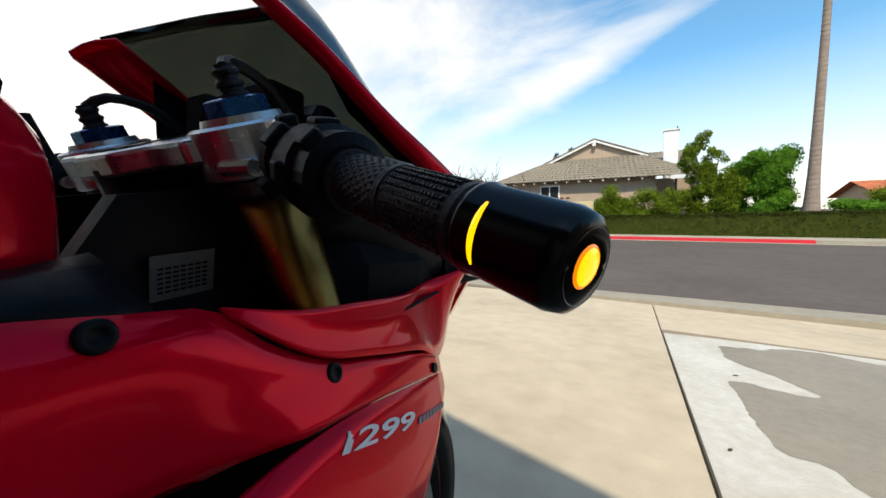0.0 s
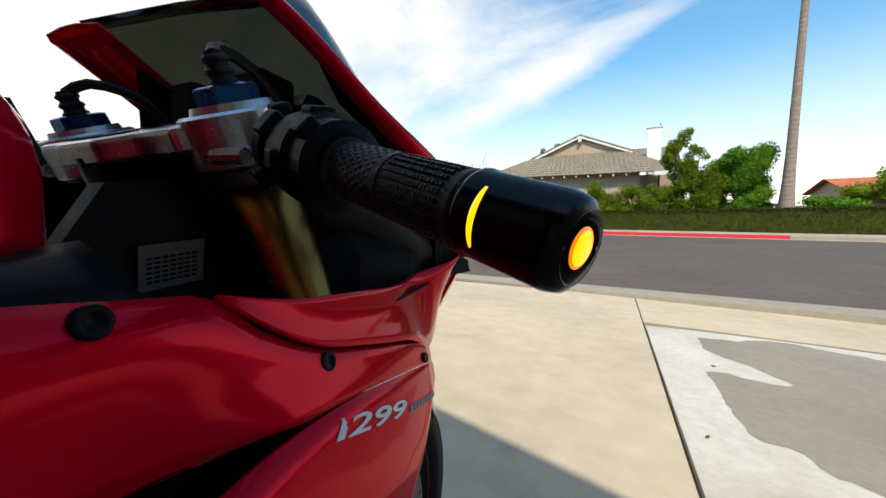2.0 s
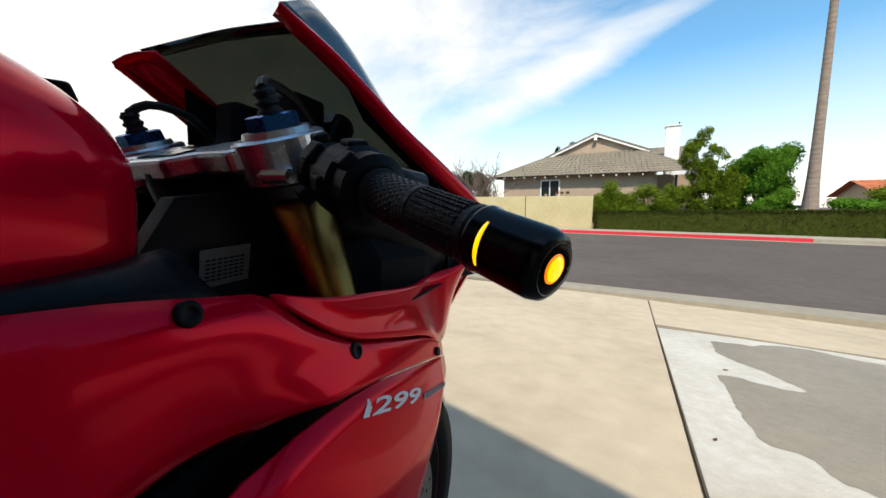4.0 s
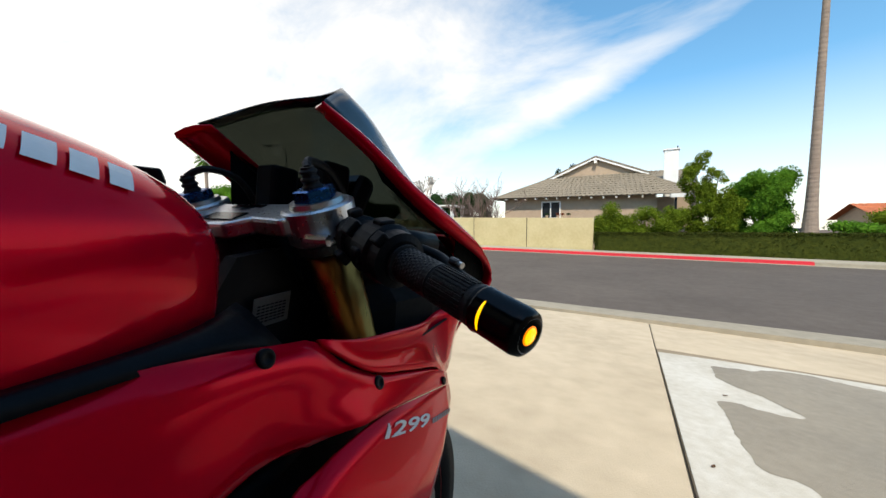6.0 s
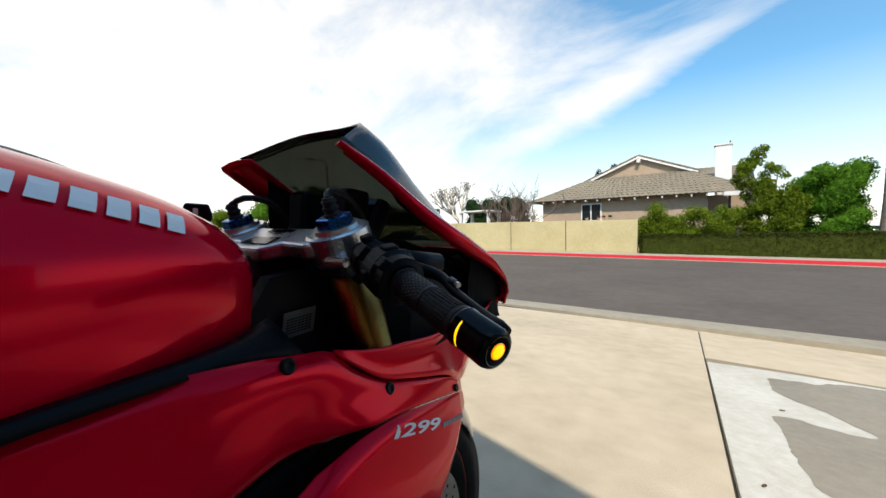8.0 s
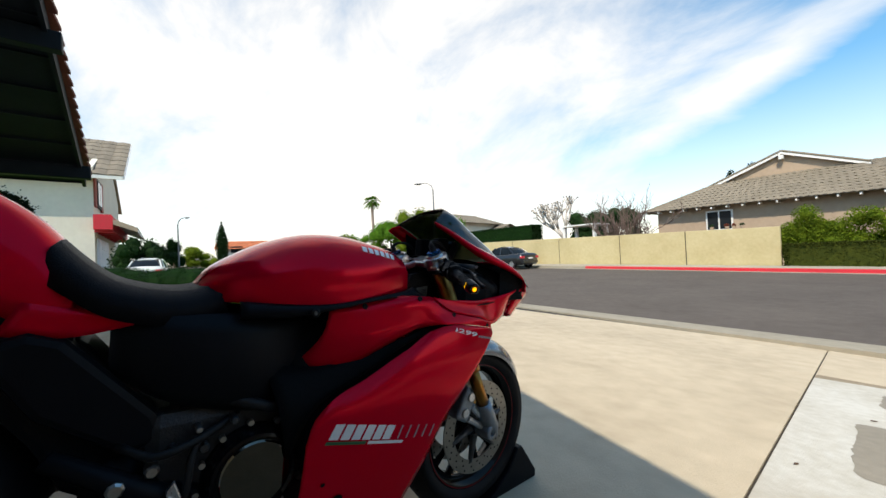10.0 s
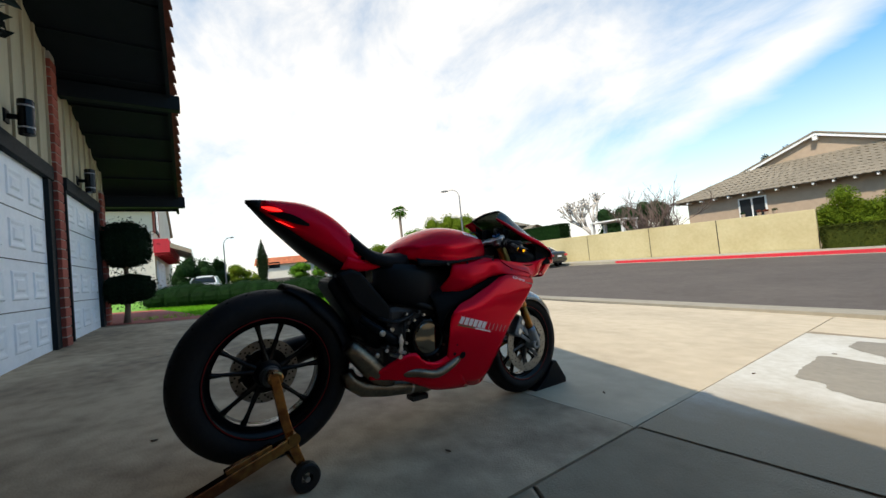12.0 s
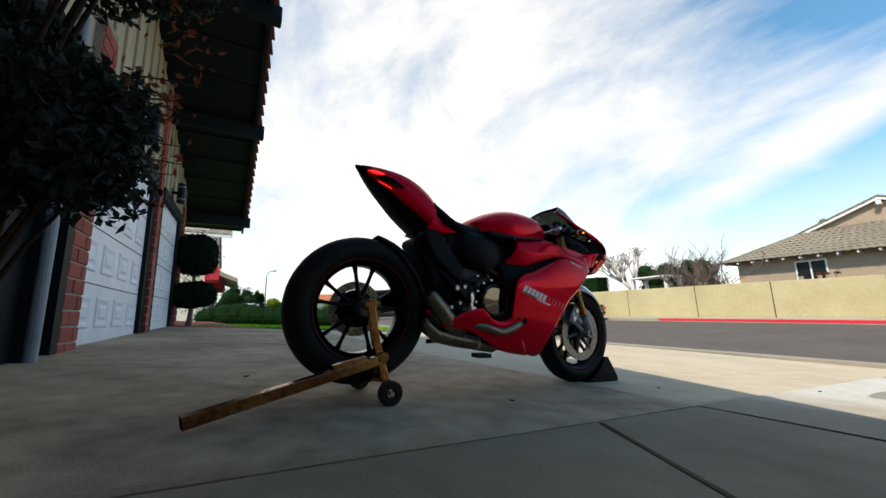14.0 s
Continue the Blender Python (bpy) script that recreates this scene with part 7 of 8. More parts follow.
# young shoots that reach out of the lower mass towards the doors
bm = bmesh.new()
for k in range(12):
    z0, d0 = 0.60 + 0.028 * k, R2.uniform(-0.1, 0.12)
    p0, p1 = spread(0.16, d0, z0), spread(0.34 + R2.uniform(0.0, 0.1), d0 + R2.uniform(-0.05, 0.05), z0 + R2.uniform(0.03, 0.12))
    pm = (p0 + p1) / 2 + Vector((0, 0, 0.02))
    tube(bm, [Vector(q) for q in spline([p0, pm, p1], 5)], [0.004, 0.0035, 0.003, 0.0025, 0.0015], 5)
    for j in range(9):
        t = 0.35 + 0.65 * j / 8
        tips.append(p0.lerp(p1, t) + Vector((R2.gauss(0, 0.011), R2.gauss(0, 0.011), 0.015 + R2.gauss(0, 0.011))))
part("young_shoot", bm, BARK_DARK, shrub, smooth=True)["kind"] = "stuff"
sheet("young_tip", *leaves([tuple(t) for t in tips], 0.036, 5, 0.5, 0.5), LEAF_BRONZE, shrub, "bronze red young leaves")["kind"] = "stuff"

top_m = Matrix.Translation((-6.55, -0.88, drive_z(-6.55, -0.88)))
topi = tagged(empty("topiary", top_m), "clipped two-tier topiary on a bare stem", "topiary")
bm = bmesh.new()
tube(bm, [Vector(q) for q in spline([(0.1, -0.02, 0), (0.04, 0, 0.3), (-0.02, 0, 0.6), (0, 0, 1.5)], 10)], [0.05, 0.04, 0.035, 0.035, 0.03, 0.03, 0.03, 0.03, 0.03, 0.02], 8)
part("stem", bm, BARK, topi, smooth=True)
for zc, rx, rz, sd in ((0.56, 0.40, 0.23, 1), (1.30, 0.385, 0.37, 2)):
    bm = bmesh.new()
    ball(bm, (0, 0, zc), (1, 1, 1), seg=20, rings=12)
    for v in bm.verts:
        # squared off by the shears: a flattened drum with rounded shoulders
        q = v.co - Vector((0, 0, zc))
        k = (abs(q.x) ** 3.4 + abs(q.y) ** 3.4 + abs(q.z) ** 3.4) ** (-1 / 3.4)
        q = q * k
        v.co = Vector((q.x * rx * 0.84, q.y * rx * 0.84, zc + q.z * rz * 0.86 + 0.04 * noise.noise(q * 2.5 + Vector((sd, 0, 0)))))
    skin_pts = [v.co.copy() for v in bm.verts]
    rng_t = np.random.default_rng(sd)
    tri = [(f.verts[0].co.copy(), f.verts[1].co.copy(), f.verts[2].co.copy()) for f in bm.faces]
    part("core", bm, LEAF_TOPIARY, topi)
    places = []
    for k in range(11000):
        a, b_, c = tri[int(rng_t.integers(len(tri)))]
        w1, w2 = rng_t.random(2)
        p = a + (b_ - a) * w1 + (c - a) * w2 * (1 - w1)
        places.append(tuple(Vector((0, 0, zc)) + (p - Vector((0, 0, zc))) * rng_t.normal(1.07, 0.05)))
    # a few long shoots that have grown out since
    for k in range(260):
        p = skin_pts[int(rng_t.integers(len(skin_pts)))]
        places.append(tuple(p * 1.0 + (p - Vector((0, 0, zc))).normalized() * rng_t.uniform(0.05, 0.16)))
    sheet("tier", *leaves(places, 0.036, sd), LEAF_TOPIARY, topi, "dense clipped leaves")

# clipped hedge beyond the lawn
h2 = tagged(empty("lawn_hedge"), "low dark rounded hedge beyond the lawn", "hedge")
cl = []
for k in range(13):
    # three swelling mounds run into one another
    swell = 0.5 + 0.5 * math.cos(2 * math.pi * (k - 1.8) / 4.6)
    cl.append(((-12.9 + 0.21 * k, -0.45 + 0.33 * k, 0.46 - 0.018 * k), (0.80, 0.66 + 0.1 * noise.noise((k * 1.7, 0, 0)), 0.36 + 0.15 * swell)))
bm = bmesh.new()
for c, r in cl:
    ball(bm, c, [q * 0.92 for q in r], seg=14, rings=9)
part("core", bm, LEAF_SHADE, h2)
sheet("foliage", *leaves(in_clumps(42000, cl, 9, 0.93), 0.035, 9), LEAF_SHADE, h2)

# ---- neighbours ----
def plain_house(name, m, w, d, h, roof_h, wall_mat, roof_mat, label, gable="x", over=0.5, windows=()):
    """A house with walls, a tiled gable roof and framed windows on its y = 0 front."""
    hs = tagged(empty(name, m), label, "house")
    part("wall", bx((0, 0, -1), (w, d, h)), wall_mat, hs)
    if gable == "x":
        a, b_ = (-over, w + over), ((-over, h - 0.15), (d / 2, h + roof_h))
        tiled([(a[0], b_[0][0], b_[0][1]), (a[1], b_[0][0], b_[0][1]), (a[1], b_[1][0], b_[1][1]), (a[0], b_[1][0], b_[1][1])], 9, int(w / 0.45), roof_mat, hs)
        tiled([(a[1], d + over, h - 0.15), (a[0], d + over, h - 0.15), (a[0], d / 2, h + roof_h), (a[1], d / 2, h + roof_h)], 9, int(w / 0.45), roof_mat, hs)
        for x in (0.0, w - 0.1):
            bmg = bmesh.new()
            prism(bmg, [(0, h), (d, h), (d / 2, h + roof_h - 0.08)], x, x + 0.1, "x")
            part("gable_wall", bmg, wall_mat, hs)
    else:
        tiled([(-over, d + over, h - 0.15), (-over, -over, h - 0.15), (w / 2, -over, h + roof_h), (w / 2, d + over, h + roof_h)], 9, int(d / 0.45), roof_mat, hs)
        tiled([(w + over, -over, h - 0.15), (w + over, d + over, h - 0.15), (w / 2, d + over, h + roof_h), (w / 2, -over, h + roof_h)], 9, int(d / 0.45), roof_mat, hs)
        bmg = bmesh.new()
        prism(bmg, [(0, h), (w, h), (w / 2, h + roof_h - 0.08)], 0.0, 0.1, "y")
        part("gable_wall", bmg, wall_mat, hs)
        for s in (-1, 1):
            bmg = bmesh.new()
            x0 = w / 2 + s * (w / 2 + over)
            prism(bmg, [(x0, h - 0.33), (w / 2, h + roof_h - 0.2), (w / 2, h + roof_h), (x0, h - 0.13)], -over - 0.05, -over, "y")
            part("bargeboard", bmg, TRIM_DARK, hs)
    for x0, x1, z0, z1, kind in windows:
        if kind == "door":
            g = part("garage_door", bx((x0, -0.04, z0), (x1, 0, z1)), DOOR_WHITE, hs)
            for k in range(1, 4):
                part("panel_joint", bx((x0, -0.045, z0 + (z1 - z0) * k / 4 - 0.015), (x1, -0.04, z0 + (z1 - z0) * k / 4 + 0.015)), GREY_PRINT, g)
        else:
            wf = part("window", bx((x0, -0.06, z0), (x1, 0, z1)), TRIM_WHITE if kind == "light" else TRIM_DARK, hs)
            mid = (x0 + x1) / 2
            for a_, c_ in ((x0 + 0.08, mid - 0.04), (mid + 0.04, x1 - 0.08)):
                part("pane", bx((a_, -0.075, z0 + 0.08), (c_, -0.055, z1 - 0.08)), GLASS_DARK, wf)
    return hs


# two-storey house next door: its side wall, garage front and red balcony
nb = tagged(empty("neighbour_house", pose(-35.6, -1.4, -0.6, 0, 0, -3) @ Matrix.Scale(2.2, 4)), "cream two-storey house with red balcony and white garage door", "house")
part("wall", bx((-9, -10, -0.6), (0, 0, 4.1)), STUCCO_CREAM, nb)
tiled([(0.4, -10.5, 3.78), (0.4, 0.8, 3.78), (-4.5, 0.8, 6.2), (-4.5, -10.5, 6.2)], 8, 26, ROOF_TILE, nb, under=SOFFIT_TAN)
tiled([(-9.9, 0.1, 3.68), (-9.9, -10.5, 3.68), (-4.5, -10.5, 6.2), (-4.5, 0.1, 6.2)], 8, 26, ROOF_TILE, nb, under=SOFFIT_TAN)
for s in (1,):
    bm = bmesh.new()
    prism(bm, [(-4.5 + s * 4.9, 3.66), (-4.5, 6.08), (-4.5, 6.2), (-4.5 + s * 4.9, 3.77)], 0.79, 0.82, "y")
    part("bargeboard", bm, TRIM_WHITE, nb, "pale painted bargeboard")
part("fascia", bx((0.39, -10.5, 3.66), (0.42, 0.79, 3.77)), TRIM_WHITE, nb)
tiled([(0.4, 1.1, 2.02), (-6.0, 1.1, 2.02), (-6.0, 0.5, 2.3), (0.4, 0.5, 2.3)], 5, 16, ROOF_TILE, nb, "porch_roof", under=SOFFIT_TAN)
bm = bmesh.new()
prism(bm, [(1.12, 1.9), (0.5, 2.15), (0.5, 2.32), (1.12, 2.05)], 0.4, 0.44, "x")
part("porch_bargeboard", bm, SOFFIT_TAN, nb)
part("porch_fascia", bx((-6.0, 1.1, 1.92), (0.4, 1.12, 2.0)), TRIM_WHITE, nb)
bm = bmesh.new()
prism(bm, [(-9, 4.1), (0, 4.1), (-4.5, 6.0)], -0.15, 0.0, "y")
part("gable_wall", bm, STUCCO_CREAM, nb)
gd = part("garage_door", bx((-3.4, 0.0, 0.2), (-0.5, 0.05, 1.75)), DOOR_WHITE, nb)
for k in range(4):
    for j in range(4):
        part("door_panel", bx((-3.3 + 0.7 * j, 0.05, 0.28 + 0.37 * k), (-2.75 + 0.7 * j, 0.065, 0.55 + 0.37 * k)), DOOR_WHITE, gd)
bal = part("balcony", bx((-6.5, 0.0, 2.0), (0.25, 0.48, 2.08)), KERB_RED, nb, "red painted balcony with joists")
part("balcony_front", bx((-6.5, 0.45, 2.08), (0.25, 0.48, 2.45)), KERB_RED, bal)
part("balcony_side", bx((0.22, 0.0, 2.08), (0.25, 0.45, 2.5)), KERB_RED, bal)
for k in range(8):
    part("joist", bx((-6.4 + 0.9 * k, 0.0, 1.92), (-6.3 + 0.9 * k, 0.46, 2.0)), KERB_RED, bal)
for z0 in (2.85,):
    wf = part("window", bx((-1.6, 0.0, z0), (-0.5, 0.06, z0 + 0.95)), TRIM_DARK, nb)
    for a_ in (-1.52, -1.02):
        part("pane", bx((a_, 0.06, z0 + 0.08), (a_ + 0.44, 0.075, z0 + 0.87)), GLASS_DARK, wf)
    for a_ in (-2.1, -0.45):
        part("shutter", bx((a_, 0.0, z0 - 0.05), (a_ + 0.42, 0.05, z0 + 1.0)), BRICK, nb, "dark red shutter")

# plain walls added behind the camera to hold back sky light and reflections
tagged(part("shade_wall_east", bx((8.6, -9.0, -0.6), (8.85, 5.4, 3.4)), STUCCO), "added plain beige stucco wall that blocks eastern sky light", "wall", kind="structure")
tagged(part("shade_wall_south", bx((3.6, -2.0, -0.6), (8.6, -1.8, 4.2)), STUCCO), "added plain beige stucco wall that blocks sky light beside the garage", "wall", kind="structure")

# nearer unseen wall, added to darken the motorcycle's rear flank and the drive
tagged(part("shade_wall_wing", bx((3.45, -1.8, -0.6), (3.65, 1.7, 3.1)), STUCCO), "added plain beige stucco wall that shades the drive and motorcycle", "wall", kind="structure")

# houses down the street
plain_house("street_house", Matrix.Translation(seen_from(70.4, 58, 0.4)) @ pose(0, 0, 0, 0, 0, 62) @ pose(-3.5, 0, 0), 7, 9, 2.6, 1.5, STUCCO_GREY, ROOF_TILE, "pale grey house with dark framed windows and garage", "y", 0.6, ((0.6, 4.2, -0.4, 1.2, "door"), (2.4, 3.9, 1.6, 2.5, "dark"), (4.8, 5.8, 1.6, 2.5, "dark")))
plain_house("street_house", Matrix.Translation(seen_from(77.1, 80, 2.0)) @ pose(0, 0, 0, 0, 0, 77) @ pose(-5, 0, 0), 10, 9, 1.9, 1.5, STUCCO_CREAM, ROOF_RED, "low house with a terracotta tiled roof", "x", 0.6, ((2, 4, 1.0, 2.2, "dark"),))
plain_house("street_house", SM(-43.0, 28, 0.2, 12), 10, 9, 4.6, 1.7, STUCCO_CREAM, ROOF_TILE, "tan gabled house half behind trees", "y", 0.8, ())
plain_house("street_house", SM(-41.5, 34, 0.0, 0), 8.5, 8, 3.1, 1.5, STUCCO_CREAM, ROOF_TILE, "low house with a brown tiled roof behind a hedge", "x", 0.7, ())
plain_house("street_house", SM(16.0, 44, 0.2, 0), 14, 9, 1.7, 1.2, STUCCO, ROOF_RED, "orange tiled house beyond the palm", "x", 0.6, ())

for nm, az, dist, zc, rr, n, size, m, lab, sd in (
    ("street_tree", 65.2, 44, 1.9, (2.4, 2.0, 1.5), 6000, 0.2, LEAF_YELLOW, "rounded ochre-green street tree", 31),
    ("street_tree", 62.5, 48, 2.2, (2.0, 2.0, 1.6), 5000, 0.2, LEAF_MID, "dense green street tree", 32),
    ("street_tree", 57.2, 39, 2.7, (2.0, 2.0, 1.9), 7000, 0.18, LEAF_MID, "dense green street tree", 33),
    ("street_tree", 54.0, 35, 2.9, (2.0, 1.8, 2.1), 8000, 0.17, LEAF_YELLOW, "tall yellow-green street tree", 34),
    ("street_tree", 50.5, 34, 3.2, (1.6, 1.6, 1.9), 7000, 0.17, LEAF_YELLOW, "tall yellow-green street tree", 35),
    ("street_tree", 47.6, 33, 2.5, (1.4, 1.4, 1.5), 6000, 0.17, LEAF_MID, "dense green street tree", 36),
    ("street_tree", 74.5, 66, 1.9, (3.0, 2.6, 1.5), 5000, 0.24, LEAF_MID, "broad green street tree", 37),
    ("street_tree", 86.9, 48, 1.7, (2.0, 2.0, 1.5), 5000, 0.17, LEAF_DARK, "distant dark green garden tree", 38),
    ("street_tree", 85.3, 62, 2.6, (1.3, 1.3, 2.2), 4000, 0.2, LEAF_SHADE, "distant pointed dark garden tree", 39),
    ("street_tree", 82.4, 66, 1.9, (2.6, 2.4, 1.6), 4500, 0.26, LEAF_YELLOW, "distant wide yellow-green garden tree", 40),
    ("street_tree", 88.6, 33, 1.5, (1.6, 1.6, 1.5), 5000, 0.16, LEAF_DARK, "dark garden palm-like shrub", 41),
    ("street_tree", 71.6, 58, 1.4, (2.0, 2.0, 1.2), 3500, 0.22, LEAF_MID, "clipped front garden tree", 42),
    ("street_tree", -24.0, 46, 2.4, (3.0, 2.4, 1.7), 5000, 0.22, LEAF_YELLOW, "distant garden tree beyond the palm", 43),
    ("street_tree", -19.5, 34, 0.5, (2.0, 1.4, 0.9), 5000, 0.17, LEAF_MID, "garden shrub beyond the palm", 44),
):
    r3 = random.Random(sd)
    cl = [((r3.uniform(-0.7, 0.7) * rr[0], r3.uniform(-0.7, 0.7) * rr[1], r3.uniform(-0.6, 0.7) * rr[2]), [q * r3.uniform(0.32, 0.52) for q in rr]) for k in range(14)]
    p = seen_from(az, dist, zc)
    bush(nm, Matrix.Translation(p), cl, n, size, m, lab, "tree", sd, 0.7, trunk=[(((0, 0, -zc - 0.6), (0.05, 0, -0.2)), (0.16, 0.1))])

cyp = tagged(empty("cypress", Matrix.Translation(seen_from(80.1, 58, 0.3))), "slim dark cypress at the street", "tree")
cl = [((0, 0, 0.4 + 0.42 * k), (0.75 * math.sin(math.pi * min(1, (k + 2.2) / 16)) + 0.05, 0.75 * math.sin(math.pi * min(1, (k + 2.2) / 16)) + 0.05, 0.5)) for k in range(14)]
sheet("crown", *leaves(in_clumps(5000, cl, 4, 0.5), 0.22, 4), LEAF_DARK, cyp)
for k, (u, v, h) in enumerate(((-9.6, 44, 7.6), (-8.0, 44, 8.0), (-6.6, 44, 8.0))):
    c2 = tagged(empty("cypress", SM(u, v, 0)), "slim dark cypress behind the bungalow", "tree", "cypresses behind the bungalow")
    part("trunk", tube(bmesh.new(), [(0, 0, -0.8), (0, 0, h - 1.0)], [0.18, 0.06], 8), BARK, c2)
    sheet("crown", *leaves(in_clumps(1500, [((0, 0, h - 0.8), (0.4, 0.4, 0.9)), ((0, 0, h - 2.2), (0.5, 0.5, 1.2))], k, 0.4), 0.2, k), LEAF_SHADE, c2)

fp = tagged(empty("fan_palm", Matrix.Translation(seen_from(59.9, 66, 1.0))), "distant fan palm with a drooping crown", "palm tree")
part("trunk", tube(bmesh.new(), [(0, 0, -2.0), (0.1, 0, 5), (0, 0, 9.6)], [0.3, 0.22, 0.24], 10), PALM_BARK, fp)
fronds(fp, (0, 0, 9.9), 60, 1.9, LEAF_MID, 7)


def street_lamp(m, h, reach, lab):
    """A tapered pole with a curved arm and a cobra head."""
    l = tagged(empty("street_lamp", m), lab, "street lamp", "street lamps")
    part("pole", tube(bmesh.new(), [(0, 0, -0.5), (0, 0, h)], [0.085, 0.05], 12), LAMP_GREY, l)
    arm = spline([(0, 0, h - 0.05), (-0.15 * reach, 0, h + 0.32), (-0.55 * reach, 0, h + 0.55), (-reach, 0, h + 0.55)], 12)
    part("arm", tube(bmesh.new(), [Vector(p) for p in arm], 0.032, 10), LAMP_GREY, l)
    bmh = bmesh.new()
    ball(bmh, (-reach - 0.25, 0, h + 0.53), (0.36, 0.15, 0.08), seg=12, rings=8)
    part("lamp_head", bmh, LAMP_GREY, l, smooth=True)
    return l


p = seen_from(50.4, 31.5, -0.3)
street_lamp(Matrix.Translation(p) @ pose(0, 0, 0, 0, 0, 40), 6.7, 1.0, "grey steel street lamp with curved arm")
p = seen_from(84.7, 46, 0.2)
street_lamp(Matrix.Translation(p) @ pose(0, 0, 0, 0, 0, 200), 4.9, 1.6, "grey steel street lamp with curved arm")


def sedan(m, paint, lab):
    """A parked saloon car; x ahead, origin on the ground at its middle."""
    c = tagged(empty("car", m), lab, "car", "parked cars")
    body = []
    for x, zb, zs, zh, w in ((-2.15, 0.42, 0.62, 0.80, 0.62), (-2.1, 0.30, 0.66, 0.92, 0.76), (-1.6, 0.24, 0.66, 0.95, 0.84), (-0.6, 0.22, 0.64, 0.90, 0.86), (0.5, 0.22, 0.62, 0.88, 0.86), (1.0, 0.22, 0.60, 0.86, 0.85), (1.7, 0.24, 0.58, 0.76, 0.82), (2.05, 0.30, 0.54, 0.66, 0.72), (2.15, 0.40, 0.52, 0.58, 0.6)):
        body.append([(x, -w * 0.9, zb), (x, -w, zs - 0.12), (x, -w, zs), (x, -w * 0.95, zh - 0.03), (x, -w * 0.8, zh), (x, 0, zh + 0.02), (x, w * 0.8, zh), (x, w * 0.95, zh - 0.03), (x, w, zs), (x, w, zs - 0.12), (x, w * 0.9, zb)])
    b = bmesh.new()
    v = skin(b, loft(body, 26), closed=True)
    b.faces.new(v[0]), b.faces.new(list(reversed(v[-1])))
    bmesh.ops.recalc_face_normals(b, faces=b.faces[:])
    part("body", b, paint, c, smooth=True)
    cab = []
    for x, z, w in ((-1.55, 0.90, 0.70), (-0.95, 1.32, 0.56), (-0.3, 1.40, 0.57), (0.2, 1.36, 0.57), (1.0, 0.86, 0.70)):
        cab.append([(x, -w - 0.04, 0.86), (x, -w, z - 0.05), (x, -w * 0.8, z), (x, 0, z + 0.015), (x, w * 0.8, z), (x, w, z - 0.05), (x, w + 0.04, 0.86)])
    b = bmesh.new()
    skin(b, loft(cab, 18))
    gh = part("greenhouse", b, GLASS_DARK, c, "dark car windows", smooth=True)
    b = bmesh.new()
    skin(b, [[(x, y * 0.86, z + 0.006) for x, y, z in r[2:5]] for r in loft(cab[1:4], 8)])
    part("car_roof", b, paint, gh, thick=0.03)
    for sy in (-1, 1):
        for pts in (((-1.5, 0.91, 0.72), (-0.95, 1.31, 0.575)), ((0.98, 0.88, 0.715), (0.2, 1.35, 0.58)), ((-0.3, 0.9, 0.70), (-0.3, 1.38, 0.575))):
            part("pillar", tube(bmesh.new(), [(x, sy * w, z) for x, z, w in pts], 0.035, 6), paint, gh)
        part("tail_light", bx((-2.16, sy * 0.66 - 0.16, 0.66), (-2.02, sy * 0.66 + 0.14, 0.80)), KERB_RED, c, "red tail light", bevel=0.02)
        part("headlight", bx((2.0, sy * 0.56 - 0.14, 0.52), (2.13, sy * 0.56 + 0.12, 0.62)), CLEAR_GREY, c, bevel=0.02)
        for x in (-1.35, 1.35):
            wh = part("wheel", lathe(bmesh.new(), [(-0.1, 0.2), (-0.1, 0.29), (-0.07, 0.31), (0.07, 0.31), (0.1, 0.29), (0.1, 0.2), (0.06, 0.19), (-0.06, 0.19)], (x, sy * 0.76, 0.31), (0, 1, 0), 28, closed=True), TYRE, c)
            part("wheel_trim", lathe(bmesh.new(), [(sy * 0.05, 0.20), (sy * 0.085, 0.18), (sy * 0.07, 0.06), (sy * 0.09, 0.03), (sy * 0.09, 0)], (x, sy * 0.76, 0.31), (0, 1, 0), 20), ALU, wh)
    part("bumper", bx((-2.2, -0.7, 0.36), (-2.08, 0.7, 0.54)), paint, c, bevel=0.04)
    part("plate", bx((-2.205, -0.18, 0.62), (-2.17, 0.18, 0.72)), WHITE_PAINT, c)
    return c


CAR_GREY = mat("grey_car_paint", (0.03, 0.032, 0.035), 0.3, metal=0.5, coat=0.8, scale=2, rough_var=0.05)
CAR_SILVER = mat("silver_car_paint", (0.45, 0.46, 0.48), 0.3, metal=0.5, coat=0.8, scale=2, rough_var=0.05)
CAR_WHITE = mat("white_car_paint", (0.75, 0.75, 0.74), 0.3, coat=0.8, scale=2, rough_var=0.05)
sedan(SM(-15.75, 18.6, road_z(-15.75), 180), CAR_GREY, "grey saloon car parked at the kerb")
sedan(Matrix.Translation(seen_from(70.9, 46, 0.12)) @ pose(0, 0, 0, 0, 0, 165), CAR_SILVER, "silver saloon car parked down the street")
sedan(Matrix.Translation(seen_from(67.6, 40, 0.05)) @ pose(0, 0, 0, 0, 0, 80), CAR_GREY, "dark car parked down the street")
sedan(Matrix.Translation(seen_from(87.2, 27, -0.05)) @ pose(0, 0, 0, 0, 0, 170), CAR_WHITE, "white car behind the hedge")
sedan(SM(10.0, 40, -0.6, 10), CAR_GREY, "dark car beyond the palm")
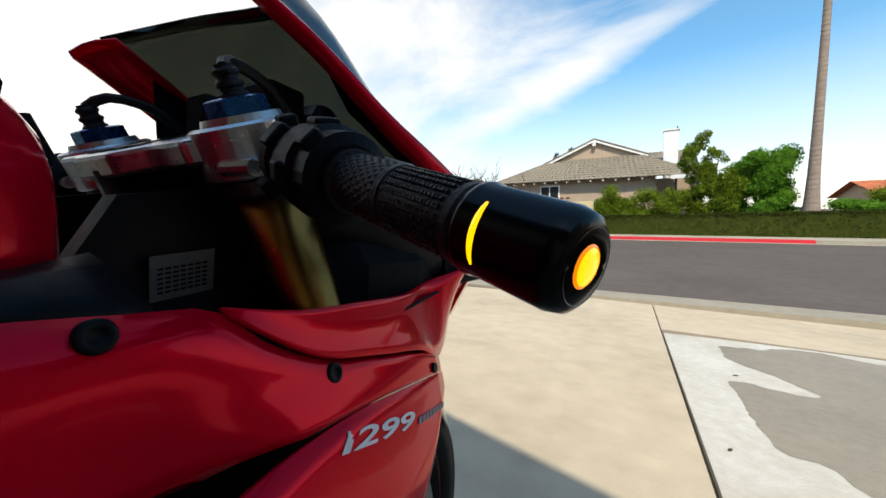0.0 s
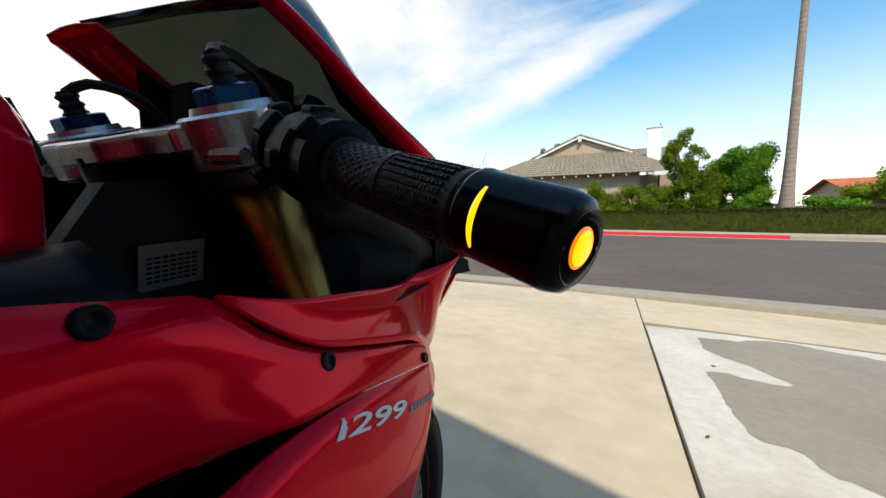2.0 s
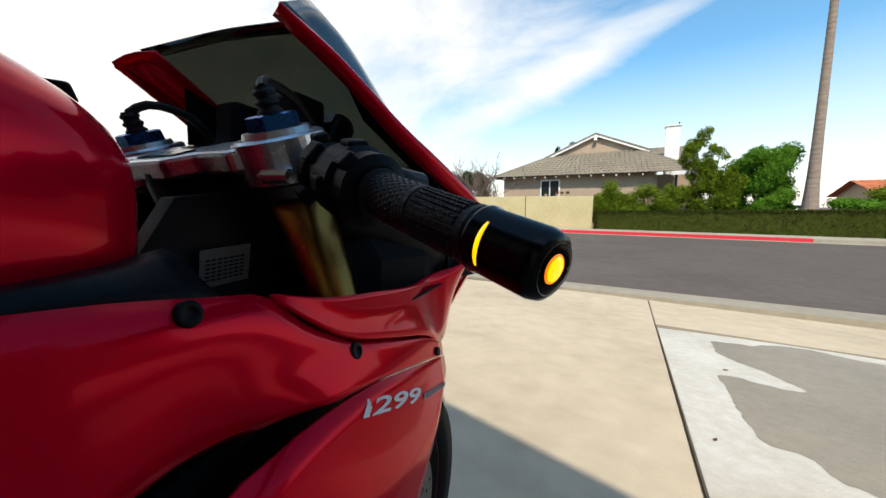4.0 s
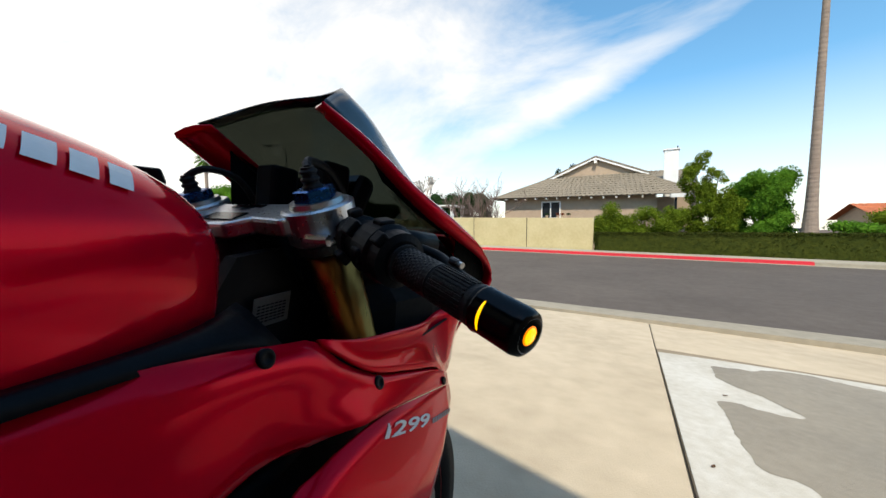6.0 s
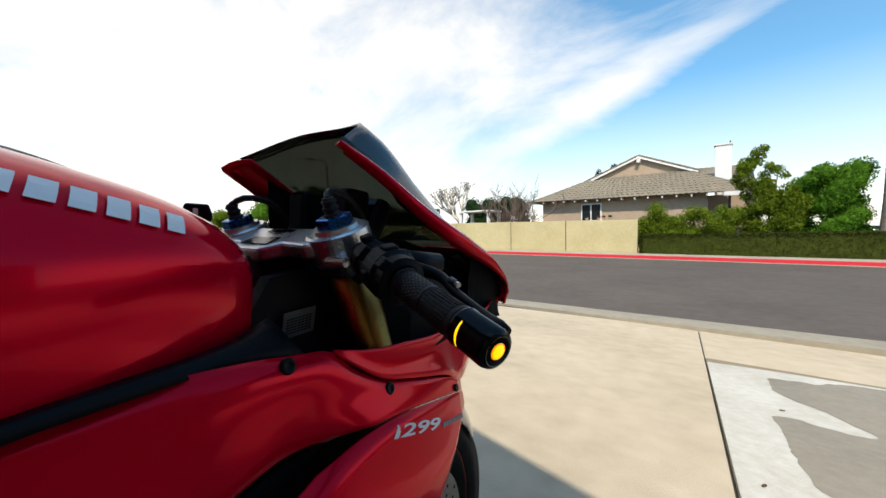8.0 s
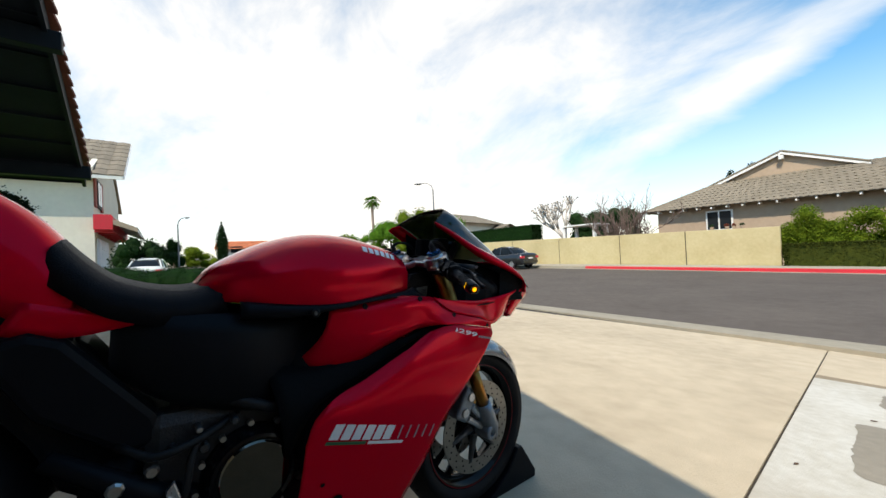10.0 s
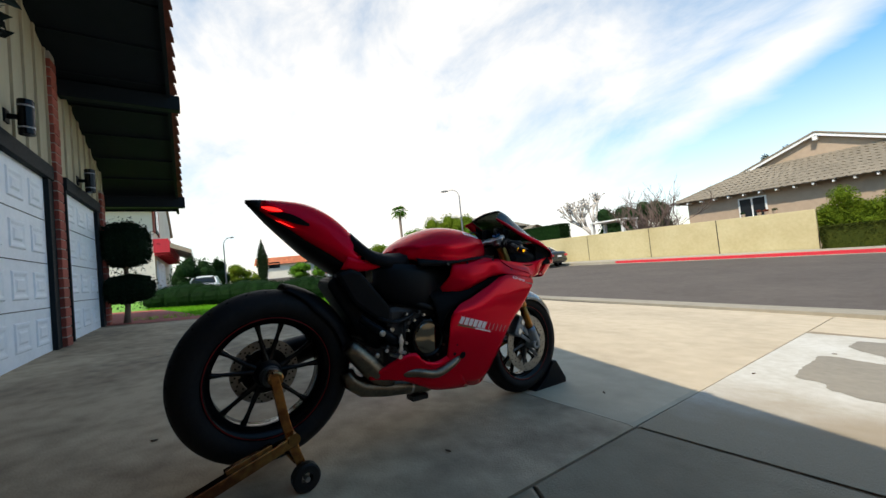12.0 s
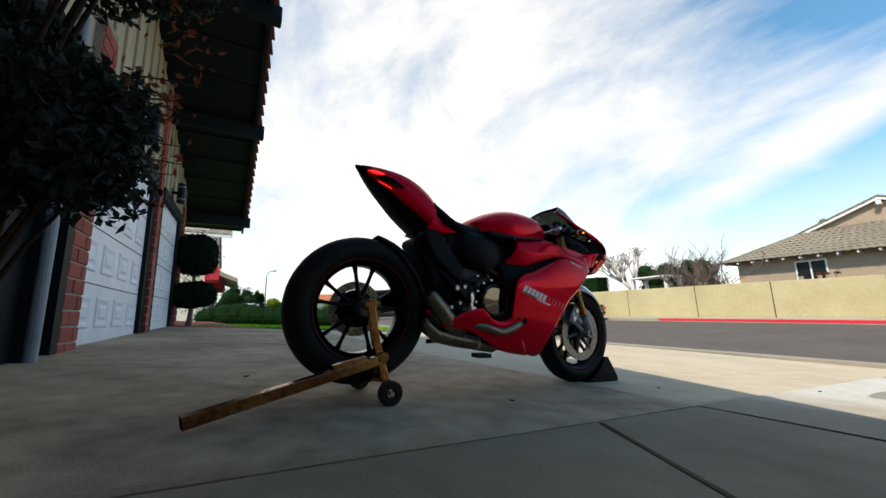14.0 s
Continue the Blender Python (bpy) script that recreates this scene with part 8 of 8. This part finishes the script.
sedan(SM(7.2, 29, -0.55, 0), CAR_WHITE, "white car beside the palm")

# ---- bricks of the piers beside the doors ----
BH, GAP = 0.096, 0.014
for x0, x1, ztop in PIERS:
    part("pier_core", bx((x0 + 0.006, -0.19, -0.2), (x1 - 0.006, 0.052, ztop)), MORTAR, garage)
    wide = x1 - x0 > 0.25
    lens = {}
    z, k = 0.0, 0
    while z + BH < ztop:
        cuts = [x0, x1] if not wide else ([x0, x0 + 0.2, x1] if k % 2 else [x0, x0 + 0.1, x1])
        for a, b_ in zip(cuts, cuts[1:]):
            L = round(b_ - a - (GAP if wide else 0), 3)
            if L not in lens:
                bmb = bx((0, -0.17, 0), (L, 0.06, BH))
                bmesh.ops.bevel(bmb, geom=[e for e in bmb.edges], offset=0.004, segments=1, affect="EDGES")
                me = bpy.data.meshes.new("brick")
                bmb.to_mesh(me)
                bmb.free()
                me.materials.append(BRICK)
                lens[L] = me
            o = new("brick", lens[L])
            o.parent = garage
            o.matrix_basis = Matrix.Translation((a + 0.003, R2.uniform(-0.002, 0.003), z))
        z += BH + GAP
        k += 1

# fallen leaves lying on the drive
LEAF_DRY = mat("dry_leaf", (0.10, 0.055, 0.03), 0.8, second=(0.06, 0.035, 0.02), scale=20)
for k, (x, y, turn) in enumerate(((0.32, 0.63, 20), (-0.62, -0.35, 75), (0.35, 1.75, 140), (1.02, 3.92, 10), (0.78, 2.83, 60))):
    bm = bmesh.new()
    skin(bm, [[(a * 0.014, w * b, 0.001 + 0.004 * abs(b) + 0.002 * a * a) for b in (-1, 0, 1)] for a, w in ((-1, 0.001), (-0.5, 0.006), (0, 0.008), (0.5, 0.006), (1, 0.001))])
    fl = part("fallen_leaf", bm, LEAF_DRY, thick=0.0006)
    fl.matrix_basis = Matrix.Translation((x, y, drive_z(x, y) + 0.004 * noise.noise((x * 0.8, y * 0.8, 0)) + (0.002 if x > 0.7 else 0.0))) @ pose(0, 0, 0, 0, 0, turn)
    tagged(fl, "dry brown leaf fallen on the concrete", "leaf", "fallen leaves on the drive")
